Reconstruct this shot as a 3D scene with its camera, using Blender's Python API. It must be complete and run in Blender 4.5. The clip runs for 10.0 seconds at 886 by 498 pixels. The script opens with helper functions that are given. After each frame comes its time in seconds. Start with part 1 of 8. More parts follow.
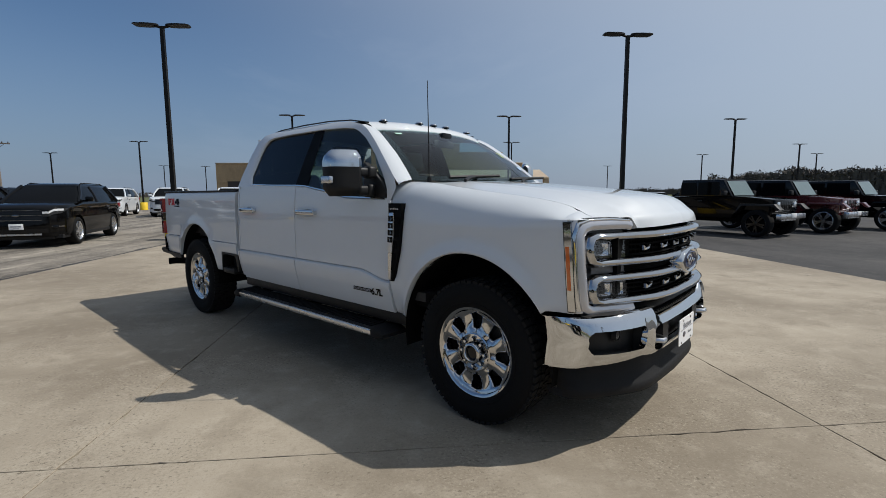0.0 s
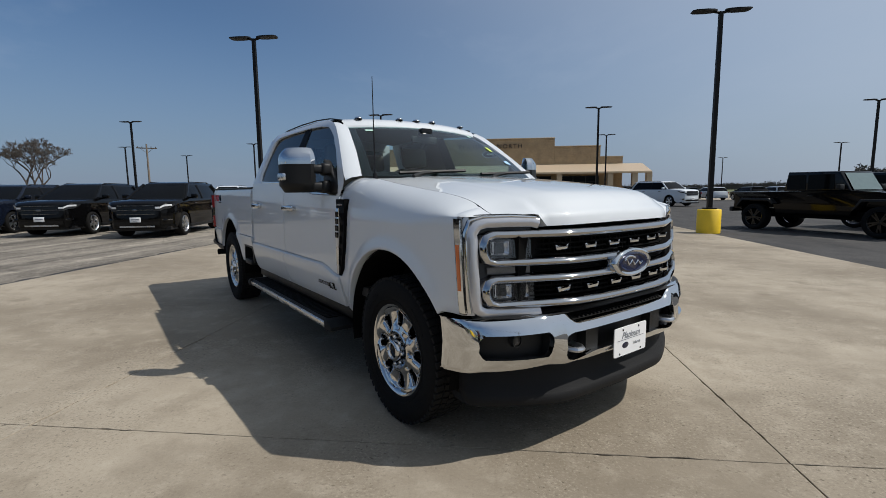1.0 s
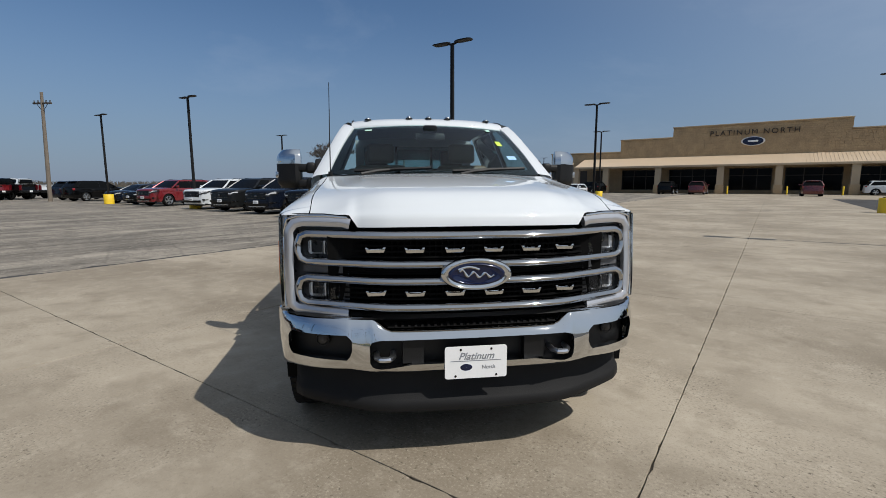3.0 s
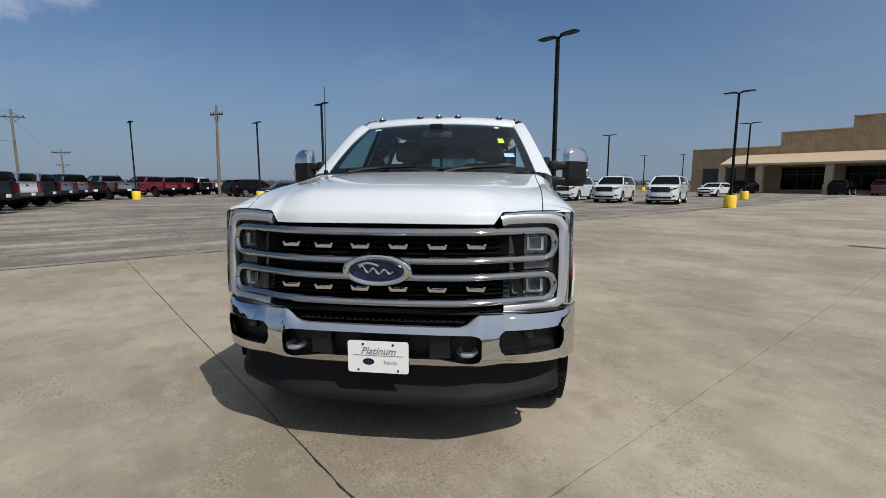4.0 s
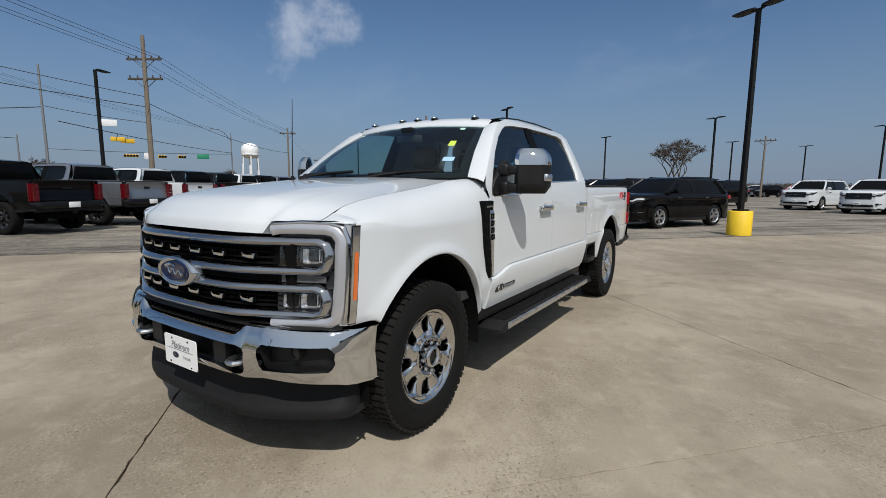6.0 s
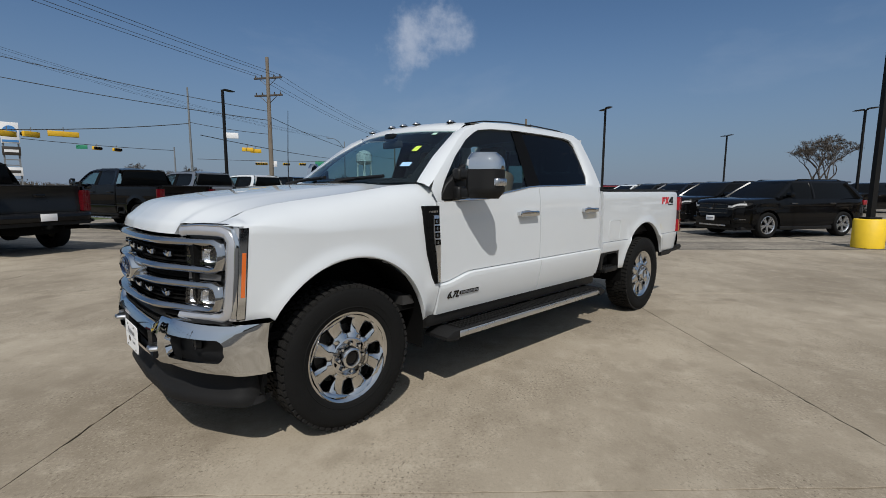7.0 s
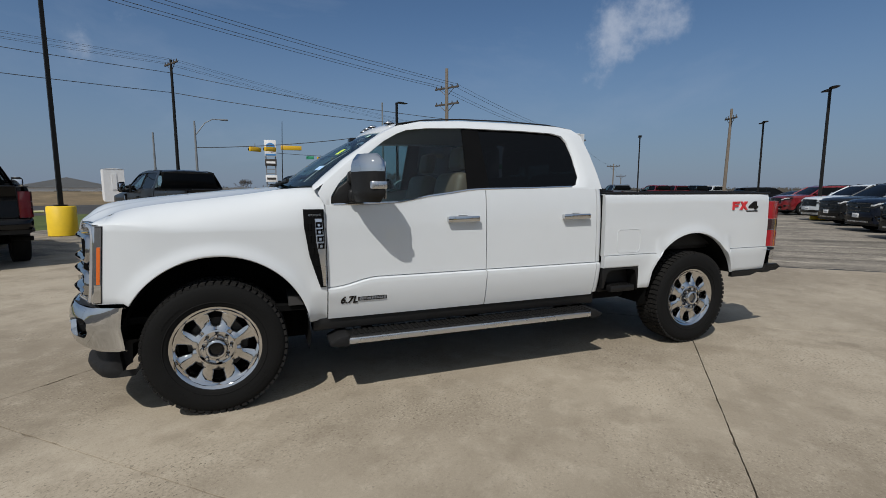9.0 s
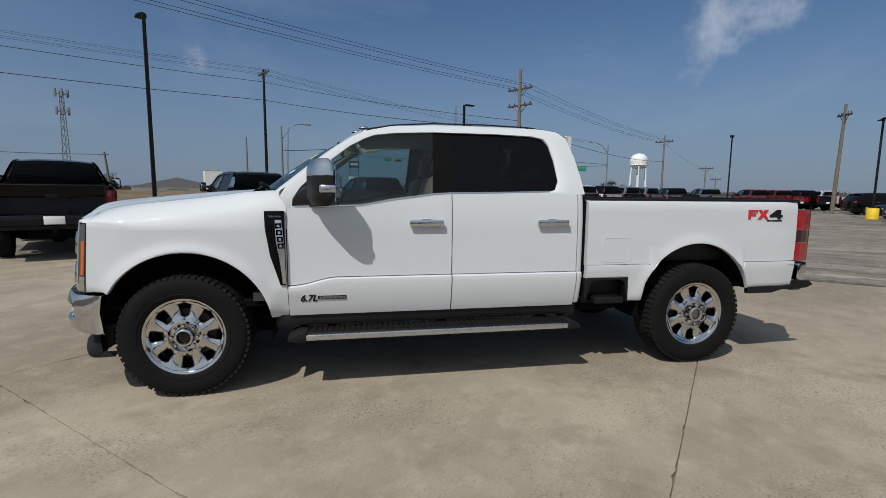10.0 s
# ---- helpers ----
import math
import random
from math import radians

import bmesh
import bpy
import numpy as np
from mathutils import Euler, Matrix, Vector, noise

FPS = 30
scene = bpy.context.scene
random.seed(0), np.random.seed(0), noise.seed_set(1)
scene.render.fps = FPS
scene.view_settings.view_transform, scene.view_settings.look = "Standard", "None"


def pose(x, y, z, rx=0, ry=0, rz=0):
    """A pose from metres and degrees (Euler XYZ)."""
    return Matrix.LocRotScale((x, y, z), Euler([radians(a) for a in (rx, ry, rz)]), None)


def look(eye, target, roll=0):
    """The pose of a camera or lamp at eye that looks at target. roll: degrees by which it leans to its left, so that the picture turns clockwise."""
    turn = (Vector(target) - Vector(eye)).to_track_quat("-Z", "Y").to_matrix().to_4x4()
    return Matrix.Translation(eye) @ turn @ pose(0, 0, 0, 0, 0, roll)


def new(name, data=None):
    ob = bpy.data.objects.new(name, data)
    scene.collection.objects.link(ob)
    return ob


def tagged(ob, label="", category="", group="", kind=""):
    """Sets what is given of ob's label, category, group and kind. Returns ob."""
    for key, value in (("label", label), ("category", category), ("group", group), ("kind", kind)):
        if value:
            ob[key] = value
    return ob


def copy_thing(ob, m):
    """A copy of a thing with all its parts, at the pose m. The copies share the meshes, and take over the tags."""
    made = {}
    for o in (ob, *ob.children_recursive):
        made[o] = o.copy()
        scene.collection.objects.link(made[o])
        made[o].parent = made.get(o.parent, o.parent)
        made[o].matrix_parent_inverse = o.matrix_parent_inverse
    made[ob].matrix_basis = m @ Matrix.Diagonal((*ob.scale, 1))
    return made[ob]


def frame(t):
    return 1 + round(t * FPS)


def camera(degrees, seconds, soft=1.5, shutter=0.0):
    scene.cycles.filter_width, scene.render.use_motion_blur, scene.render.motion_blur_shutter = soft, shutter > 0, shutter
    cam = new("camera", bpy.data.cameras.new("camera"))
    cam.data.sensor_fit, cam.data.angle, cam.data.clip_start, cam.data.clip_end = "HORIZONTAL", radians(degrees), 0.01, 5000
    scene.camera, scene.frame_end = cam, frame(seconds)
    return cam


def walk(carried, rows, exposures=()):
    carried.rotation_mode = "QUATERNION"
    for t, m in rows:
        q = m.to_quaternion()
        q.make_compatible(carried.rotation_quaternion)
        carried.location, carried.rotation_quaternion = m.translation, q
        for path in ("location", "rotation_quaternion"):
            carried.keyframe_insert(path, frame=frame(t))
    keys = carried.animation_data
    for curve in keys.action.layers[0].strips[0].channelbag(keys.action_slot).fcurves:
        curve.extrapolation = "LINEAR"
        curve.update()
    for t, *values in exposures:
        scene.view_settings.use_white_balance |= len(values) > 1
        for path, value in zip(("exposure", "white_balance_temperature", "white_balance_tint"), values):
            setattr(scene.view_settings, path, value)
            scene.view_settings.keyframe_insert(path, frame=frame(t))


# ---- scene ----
# ---------------------------------------------------------------- camera
cam = camera(87.0, 10.0, 0.55)
PATH = [
    (0, (1.662, -3.089, 1.374), (0.339, -1.608, 1.14), -0.3),
    (0.5, (2.014, -2.759, 1.373), (0.558, -1.409, 1.135), -0.5),
    (1, (2.316, -2.307, 1.365), (0.716, -1.133, 1.117), -0.6),
    (1.5, (2.557, -1.897, 1.377), (0.84, -0.903, 1.122), -0.6),
    (2, (2.789, -1.396, 1.372), (0.955, -0.642, 1.11), -0.5),
    (2.5, (2.911, -0.939, 1.392), (0.997, -0.423, 1.122), -0.2),
    (3.25, (3.055, -0.166, 1.389), (1.082, -0.040, 1.115), -0.1),
    (4, (3.04, 0.607, 1.385), (1.077, 0.343, 1.106), 0.0),
    (4.5, (2.887, 1.059, 1.38), (0.965, 0.583, 1.098), 0.1),
    (5, (2.677, 1.573, 1.402), (0.826, 0.869, 1.124), 0.3),
    (5.5, (2.446, 1.989, 1.407), (0.677, 1.097, 1.134), 0.4),
    (5.7, (2.314, 2.159, 1.415), (0.585, 1.192, 1.142), 0.4),
    (6.25, (1.995, 2.680, 1.411), (0.395, 1.505, 1.146), 0.25),
    (6.8, (1.62, 3.127, 1.404), (0.179, 1.765, 1.146), 0.1),
    (7, (1.459, 3.256, 1.424), (0.079, 1.83, 1.17), 0.2),
    (7.5, (1.074, 3.559, 1.427), (-0.159, 2.003, 1.183), 0.4),
    (8, (0.593, 3.797, 1.423), (-0.464, 2.116, 1.178), 0.2),
    (8.5, (0.172, 3.985, 1.434), (-0.724, 2.214, 1.188), -0.1),
    (9, (-0.323, 4.175, 1.434), (-1.031, 2.321, 1.188), 0.0),
    (9.5, (-0.732, 4.26, 1.457), (-1.283, 2.353, 1.214), 0.3),
    (10, (-1.144, 4.413, 1.455), (-1.533, 2.466, 1.215), 0.6),
]
walk(cam, [(t, look(eye, target, roll)) for t, eye, target, roll in PATH],
     exposures=[(0.0, -0.04, 6390, 10), (5.5, -0.05, 6390, 10), (7.5, -0.24, 6390, 10), (10.0, -0.24, 6390, 10)])

# ---------------------------------------------------------------- light
SUN_AZ, SUN_EL = 47.5, 51.0          # degrees; azimuth counted from +x towards +y
sun_way = Vector((math.cos(radians(SUN_EL)) * math.cos(radians(SUN_AZ)),
                  math.cos(radians(SUN_EL)) * math.sin(radians(SUN_AZ)), math.sin(radians(SUN_EL))))
sun = new("sun", bpy.data.lights.new("sun", "SUN"))
sun.data.energy, sun.data.angle, sun.data.color = 3.95, radians(0.55), (1.0, 0.955, 0.88)
sun.matrix_world = look(sun_way * 60, (0, 0, 0))


def make_world():
    w = bpy.data.worlds.new("hazy_sky")
    w.use_nodes = True
    scene.world = w
    nt = w.node_tree
    nt.nodes.clear()
    out = nt.nodes.new("ShaderNodeOutputWorld")
    bg = nt.nodes.new("ShaderNodeBackground")
    sky = nt.nodes.new("ShaderNodeTexSky")
    sky.sky_type = "NISHITA"
    sky.sun_disc = False
    sky.sun_elevation = radians(SUN_EL)
    sky.sun_rotation = radians(90 - SUN_AZ)
    sky.air_density, sky.dust_density, sky.ozone_density = 1.1, 0.4, 4.0
    bg.inputs["Strength"].default_value = 0.058
    # thin drifting cloud, thicker in a few places
    tc = nt.nodes.new("ShaderNodeTexCoord")
    mp = nt.nodes.new("ShaderNodeMapping")
    mp.inputs["Scale"].default_value = (1.0, 1.0, 2.6)
    n1 = nt.nodes.new("ShaderNodeTexNoise")
    n1.inputs["Scale"].default_value, n1.inputs["Detail"].default_value, n1.inputs["Roughness"].default_value = 1.6, 7.0, 0.6
    n1.inputs["Distortion"].default_value = 0.3
    ramp = nt.nodes.new("ShaderNodeValToRGB")
    ramp.color_ramp.elements[0].position, ramp.color_ramp.elements[1].position = 0.54, 0.80
    ramp.color_ramp.elements[1].color = (0.30, 0.30, 0.30, 1)
    mix = nt.nodes.new("ShaderNodeMix")
    mix.data_type = "RGBA"
    mix.inputs["B"].default_value = (7.0, 8.2, 10.2, 1)
    nt.links.new(tc.outputs["Generated"], mp.inputs["Vector"])
    nt.links.new(mp.outputs["Vector"], n1.inputs["Vector"])
    nt.links.new(n1.outputs["Fac"], ramp.inputs["Fac"])
    nt.links.new(ramp.outputs["Color"], mix.inputs["Factor"])
    # pale haze that thickens towards the horizon
    sep = nt.nodes.new("ShaderNodeSeparateXYZ")
    nt.links.new(tc.outputs["Generated"], sep.inputs["Vector"])
    hz = nt.nodes.new("ShaderNodeMapRange")
    hz.interpolation_type = "SMOOTHSTEP"
    hz.inputs["From Min"].default_value, hz.inputs["From Max"].default_value = -0.05, 0.36
    hz.inputs["To Min"].default_value, hz.inputs["To Max"].default_value = 0.85, 0.0
    nt.links.new(sep.outputs["Z"], hz.inputs["Value"])
    haze = nt.nodes.new("ShaderNodeMix")
    haze.data_type = "RGBA"
    haze.inputs["B"].default_value = (3.3, 4.35, 6.4, 1)
    nt.links.new(hz.outputs["Result"], haze.inputs["Factor"])
    tint = nt.nodes.new("ShaderNodeVectorMath")
    tint.operation = "MULTIPLY"
    tint.inputs[1].default_value = (1.06, 1.20, 1.32)
    nt.links.new(sky.outputs["Color"], tint.inputs[0])
    nt.links.new(tint.outputs["Vector"], haze.inputs["A"])
    # white glow of the hazy air round the sun
    dot = nt.nodes.new("ShaderNodeVectorMath")
    dot.operation = "DOT_PRODUCT"
    dot.inputs[1].default_value = sun_way
    nt.links.new(tc.outputs["Generated"], dot.inputs[0])
    gl = nt.nodes.new("ShaderNodeMapRange")
    gl.interpolation_type = "SMOOTHSTEP"
    gl.inputs["From Min"].default_value, gl.inputs["From Max"].default_value = -0.12, 1.0
    gl.inputs["To Min"].default_value, gl.inputs["To Max"].default_value = 0.0, 0.85
    nt.links.new(dot.outputs["Value"], gl.inputs["Value"])
    glow = nt.nodes.new("ShaderNodeMix")
    glow.data_type = "RGBA"
    glow.inputs["B"].default_value = (9.4, 10.4, 11.5, 1)
    nt.links.new(gl.outputs["Result"], glow.inputs["Factor"])
    nt.links.new(haze.outputs["Result"], glow.inputs["A"])
    nt.links.new(glow.outputs["Result"], mix.inputs["A"])
    # a slanting heaped cloud low in the sky and a thin one
    heap = None
    for az, el, reach, thick in ((226.0, 17.9, 5.6, 0.30), (228.4, 16.7, 6.0, 0.27), (230.8, 14.8, 6.0, 0.14), (284.0, 14.6, 9.0, 0.02)):
        way = Vector((math.cos(radians(el)) * math.cos(radians(az)), math.cos(radians(el)) * math.sin(radians(az)), math.sin(radians(el))))
        d2 = nt.nodes.new("ShaderNodeVectorMath")
        d2.operation = "DOT_PRODUCT"
        d2.inputs[1].default_value = way
        nt.links.new(tc.outputs["Generated"], d2.inputs[0])
        m2 = nt.nodes.new("ShaderNodeMapRange")
        m2.inputs["From Min"].default_value, m2.inputs["From Max"].default_value = math.cos(radians(reach)), math.cos(radians(0.8))
        m2.inputs["To Min"].default_value, m2.inputs["To Max"].default_value = -0.32, thick
        nt.links.new(d2.outputs["Value"], m2.inputs["Value"])
        if heap is None:
            heap = m2.outputs["Result"]
        else:
            more = nt.nodes.new("ShaderNodeMath")
            more.operation = "MAXIMUM"
            nt.links.new(heap, more.inputs[0])
            nt.links.new(m2.outputs["Result"], more.inputs[1])
            heap = more.outputs[0]
    n2 = nt.nodes.new("ShaderNodeTexNoise")
    n2.inputs["Scale"].default_value, n2.inputs["Detail"].default_value, n2.inputs["Roughness"].default_value = 11.0, 8.0, 0.62
    nt.links.new(tc.outputs["Generated"], n2.inputs["Vector"])
    a2 = nt.nodes.new("ShaderNodeMath")
    a2.operation = "ADD"
    nt.links.new(heap, a2.inputs[0])
    nt.links.new(n2.outputs["Fac"], a2.inputs[1])
    r2 = nt.nodes.new("ShaderNodeMapRange")
    r2.interpolation_type = "SMOOTHSTEP"
    r2.inputs["From Min"].default_value, r2.inputs["From Max"].default_value = 0.54, 0.90
    r2.inputs["To Min"].default_value, r2.inputs["To Max"].default_value = 0.0, 0.78
    nt.links.new(a2.outputs[0], r2.inputs["Value"])
    puff = nt.nodes.new("ShaderNodeMix")
    puff.data_type = "RGBA"
    puff.inputs["B"].default_value = (8.3, 9.3, 11.2, 1)
    nt.links.new(r2.outputs["Result"], puff.inputs["Factor"])
    nt.links.new(mix.outputs["Result"], puff.inputs["A"])
    nt.links.new(puff.outputs["Result"], bg.inputs["Color"])
    nt.links.new(bg.outputs["Background"], out.inputs["Surface"])


make_world()

# ---------------------------------------------------------------- materials
def pbr(name, color, rough=0.5, metal=0.0, var=0.08, scale=4.0, fine=60.0, bump=0.0, coat=0.0, spec=0.5, rvar=0.06, per_object=0.0):
    """Colour with broad and fine variation, roughness that varies, a fine relief."""
    m = bpy.data.materials.new(name)
    m.use_nodes = True
    nt = m.node_tree
    b = nt.nodes["Principled BSDF"]
    b.inputs["Metallic"].default_value = metal
    b.inputs["Specular IOR Level"].default_value = spec
    b.inputs["Coat Weight"].default_value = coat
    b.inputs["Coat Roughness"].default_value = 0.03
    tc = nt.nodes.new("ShaderNodeTexCoord")
    n1, n2 = nt.nodes.new("ShaderNodeTexNoise"), nt.nodes.new("ShaderNodeTexNoise")
    n1.inputs["Scale"].default_value, n1.inputs["Detail"].default_value = scale, 4.0
    n2.inputs["Scale"].default_value, n2.inputs["Detail"].default_value = fine, 3.0
    for n in (n1, n2):
        nt.links.new(tc.outputs["Object"], n.inputs["Vector"])
    add = nt.nodes.new("ShaderNodeMath")
    add.operation = "ADD"
    nt.links.new(n1.outputs["Fac"], add.inputs[0])
    nt.links.new(n2.outputs["Fac"], add.inputs[1])
    mr = nt.nodes.new("ShaderNodeMapRange")
    mr.inputs["From Min"].default_value, mr.inputs["From Max"].default_value = 0.6, 1.4
    mr.inputs["To Min"].default_value, mr.inputs["To Max"].default_value = 1 - var, 1 + var
    nt.links.new(add.outputs[0], mr.inputs["Value"])
    mul = nt.nodes.new("ShaderNodeVectorMath")
    mul.operation = "SCALE"
    mul.inputs[0].default_value = color
    last = mr.outputs["Result"]
    if per_object:
        oi = nt.nodes.new("ShaderNodeObjectInfo")
        m2 = nt.nodes.new("ShaderNodeMapRange")
        m2.inputs["To Min"].default_value, m2.inputs["To Max"].default_value = 1 - per_object, 1 + per_object
        nt.links.new(oi.outputs["Random"], m2.inputs["Value"])
        mm = nt.nodes.new("ShaderNodeMath")
        mm.operation = "MULTIPLY"
        nt.links.new(last, mm.inputs[0])
        nt.links.new(m2.outputs["Result"], mm.inputs[1])
        last = mm.outputs[0]
    nt.links.new(last, mul.inputs["Scale"])
    nt.links.new(mul.outputs["Vector"], b.inputs["Base Color"])
    rr = nt.nodes.new("ShaderNodeMapRange")
    rr.inputs["From Min"].default_value, rr.inputs["From Max"].default_value = 0.3, 0.7
    rr.inputs["To Min"].default_value, rr.inputs["To Max"].default_value = max(0.02, rough - rvar), min(1, rough + rvar)
    nt.links.new(n1.outputs["Fac"], rr.inputs["Value"])
    nt.links.new(rr.outputs["Result"], b.inputs["Roughness"])
    if bump:
        bp = nt.nodes.new("ShaderNodeBump")
        bp.inputs["Strength"].default_value, bp.inputs["Distance"].default_value = bump, 0.01
        nt.links.new(n2.outputs["Fac"], bp.inputs["Height"])
        nt.links.new(bp.outputs["Normal"], b.inputs["Normal"])
    return m


def glass(name, tint, rough=0.0, gloss=1.0, base=0.075):
    """Thin tinted pane: lets tinted light through, mirrors by Fresnel."""
    m = bpy.data.materials.new(name)
    m.use_nodes = True
    nt = m.node_tree
    nt.nodes.clear()
    out = nt.nodes.new("ShaderNodeOutputMaterial")
    tr, gl, mix, lw = (nt.nodes.new("ShaderNode" + k) for k in ("BsdfTransparent", "BsdfGlossy", "MixShader", "LayerWeight"))
    tr.inputs["Color"].default_value = (*tint, 1)
    gl.inputs["Roughness"].default_value = rough
    gl.inputs["Color"].default_value = (gloss, gloss, gloss, 1)
    lw.inputs["Blend"].default_value = 0.5
    pw, mr = nt.nodes.new("ShaderNodeMath"), nt.nodes.new("ShaderNodeMapRange")
    pw.operation = "POWER"
    pw.inputs[1].default_value = 4.2
    mr.inputs["To Min"].default_value, mr.inputs["To Max"].default_value = base, 1.0
    nt.links.new(lw.outputs["Facing"], pw.inputs[0])
    nt.links.new(pw.outputs[0], mr.inputs["Value"])
    nt.links.new(mr.outputs["Result"], mix.inputs["Fac"])
    nt.links.new(tr.outputs["BSDF"], mix.inputs[1])
    nt.links.new(gl.outputs["BSDF"], mix.inputs[2])
    nt.links.new(mix.outputs["Shader"], out.inputs["Surface"])
    return m


def ground_mat(name, base, dark, light, streak=(1.0, 1.0), patch=0.35, grain=260.0, bump=0.25, rough=0.85, cracks=0.0, turn=47.3, speck_mix=0.6, streak_mix=0.8):
    """Paved ground: broad stains, drawn-out streaks, grain, pale and dark specks, thin cracks."""
    m = bpy.data.materials.new(name)
    m.use_nodes = True
    nt = m.node_tree
    b = nt.nodes["Principled BSDF"]
    b.inputs["Roughness"].default_value = rough
    b.inputs["Specular IOR Level"].default_value = 0.3
    tc = nt.nodes.new("ShaderNodeNewGeometry")
    rot = nt.nodes.new("ShaderNodeMapping")
    rot.inputs["Rotation"].default_value = (0, 0, radians(-turn))
    nt.links.new(tc.outputs["Position"], rot.inputs["Vector"])
    stretch = nt.nodes.new("ShaderNodeMapping")
    stretch.inputs["Scale"].default_value = (streak[0], streak[1], 1)
    nt.links.new(rot.outputs["Vector"], stretch.inputs["Vector"])

    def tex(scale, detail, source, rough_=0.55):
        n = nt.nodes.new("ShaderNodeTexNoise")
        n.inputs["Scale"].default_value, n.inputs["Detail"].default_value, n.inputs["Roughness"].default_value = scale, detail, rough_
        nt.links.new(source, n.inputs["Vector"])
        return n.outputs["Fac"]

    def ramp(source, p0, p1, c0, c1):
        r = nt.nodes.new("ShaderNodeMapRange")
        r.inputs["From Min"].default_value, r.inputs["From Max"].default_value = p0, p1
        r.inputs["To Min"].default_value, r.inputs["To Max"].default_value = c0, c1
        nt.links.new(source, r.inputs["Value"])
        return r.outputs["Result"]

    def mix(fac, a, b_):
        x = nt.nodes.new("ShaderNodeMix")
        x.data_type = "RGBA"
        nt.links.new(fac, x.inputs["Factor"])
        for key, c in (("A", a), ("B", b_)):
            if isinstance(c, tuple):
                x.inputs[key].default_value = (*c, 1)
            else:
                nt.links.new(c, x.inputs[key])
        return x.outputs["Result"]

    broad = tex(0.35, 5.0, rot.outputs["Vector"])
    long = tex(0.9, 6.0, stretch.outputs["Vector"], 0.62)
    mid = tex(5.0, 6.0, rot.outputs["Vector"], 0.65)
    fine = tex(grain, 2.0, rot.outputs["Vector"])
    col = mix(ramp(broad, 0.40, 0.60, 0.0, patch), base, dark)
    col = mix(ramp(long, 0.48, 0.66, 0.0, streak_mix), col, dark)
    col = mix(ramp(long, 0.44, 0.30, 0.0, streak_mix * 0.75), col, light)
    col = mix(ramp(mid, 0.52, 0.75, 0.0, 0.5), col, light)
    worn = tex(0.8, 5.0, rot.outputs["Vector"], 0.6)
    bare = ramp(worn, 0.44, 0.60, 0.22, 1.0)      # worn patches where the fine aggregate shows
    speck = tex(grain * 0.28, 4.0, rot.outputs["Vector"], 0.7)
    pit = tex(38.0, 3.0, rot.outputs["Vector"], 0.6)

    def times(a, b_):
        mm = nt.nodes.new("ShaderNodeMath")
        mm.operation = "MULTIPLY"
        nt.links.new(a, mm.inputs[0])
        nt.links.new(b_, mm.inputs[1])
        return mm.outputs[0]
    col = mix(times(bare, ramp(speck, 0.53, 0.66, 0.0, speck_mix)), col, dark)
    col = mix(times(bare, ramp(speck, 0.46, 0.34, 0.0, speck_mix * 0.7)), col, light)
    col = mix(times(bare, ramp(pit, 0.60, 0.68, 0.0, speck_mix)), col, tuple(c * 0.55 for c in dark))
    col = mix(ramp(fine, 0.54, 0.72, 0.0, 0.30), col, dark)
    cloud = tex(2.2, 7.0, rot.outputs["Vector"], 0.68)
    col = mix(ramp(cloud, 0.50, 0.68, 0.0, 0.55), col, dark)
    spot = tex(1.7, 2.0, rot.outputs["Vector"], 0.5)
    col = mix(ramp(spot, 0.66, 0.74, 0.0, 0.55), col, dark)
    if cracks:
        v = nt.nodes.new("ShaderNodeTexVoronoi")
        v.feature = "DISTANCE_TO_EDGE"
        v.inputs["Scale"].default_value = 0.45
        wob = nt.nodes.new("ShaderNodeMix")
        wob.data_type = "RGBA"
        wob.inputs["Factor"].default_value = 0.12
        nn = nt.nodes.new("ShaderNodeTexNoise")
        nn.inputs["Scale"].default_value, nn.inputs["Detail"].default_value = 2.0, 5.0
        nt.links.new(rot.outputs["Vector"], nn.inputs["Vector"])
        nt.links.new(rot.outputs["Vector"], wob.inputs["A"])
        nt.links.new(nn.outputs["Color"], wob.inputs["B"])
        nt.links.new(wob.outputs["Result"], v.inputs["Vector"])
        col = mix(ramp(v.outputs["Distance"], 0.0, 0.012, cracks, 0.0), col, tuple(c * 0.5 for c in dark))
    nt.links.new(col, b.inputs["Base Color"])
    bp = nt.nodes.new("ShaderNodeBump")
    bp.inputs["Strength"].default_value, bp.inputs["Distance"].default_value = bump, 0.006
    nt.links.new(speck, bp.inputs["Height"])
    nt.links.new(bp.outputs["Normal"], b.inputs["Normal"])
    return m


WHITE = pbr("white_paint", (0.60, 0.625, 0.645), 0.50, 0, 0.012, 1.5, 8, coat=1.0, spec=0.25, rvar=0.03)
BLACK_PAINT = pbr("black_paint", (0.0028, 0.0028, 0.0031), 0.12, 0, 0.2, 1.5, 8, coat=0.22, spec=0.10, rvar=0.03)
NAVY_PAINT = pbr("navy_paint", (0.006, 0.009, 0.018), 0.28, 0.1, 0.2, 1.5, 8, coat=0.25, spec=0.2, rvar=0.03)
GREY_PAINT = pbr("dark_grey_paint", (0.014, 0.015, 0.016), 0.30, 0.3, 0.1, 1.5, 8, coat=0.25, spec=0.2, rvar=0.03)
SILVER_PAINT = pbr("silver_paint", (0.22, 0.235, 0.26), 0.32, 0.6, 0.08, 1.5, 8, coat=1.0, rvar=0.03)
RED_PAINT = pbr("red_paint", (0.20, 0.012, 0.016), 0.28, 0.3, 0.1, 1.5, 8, coat=1.0, rvar=0.03)
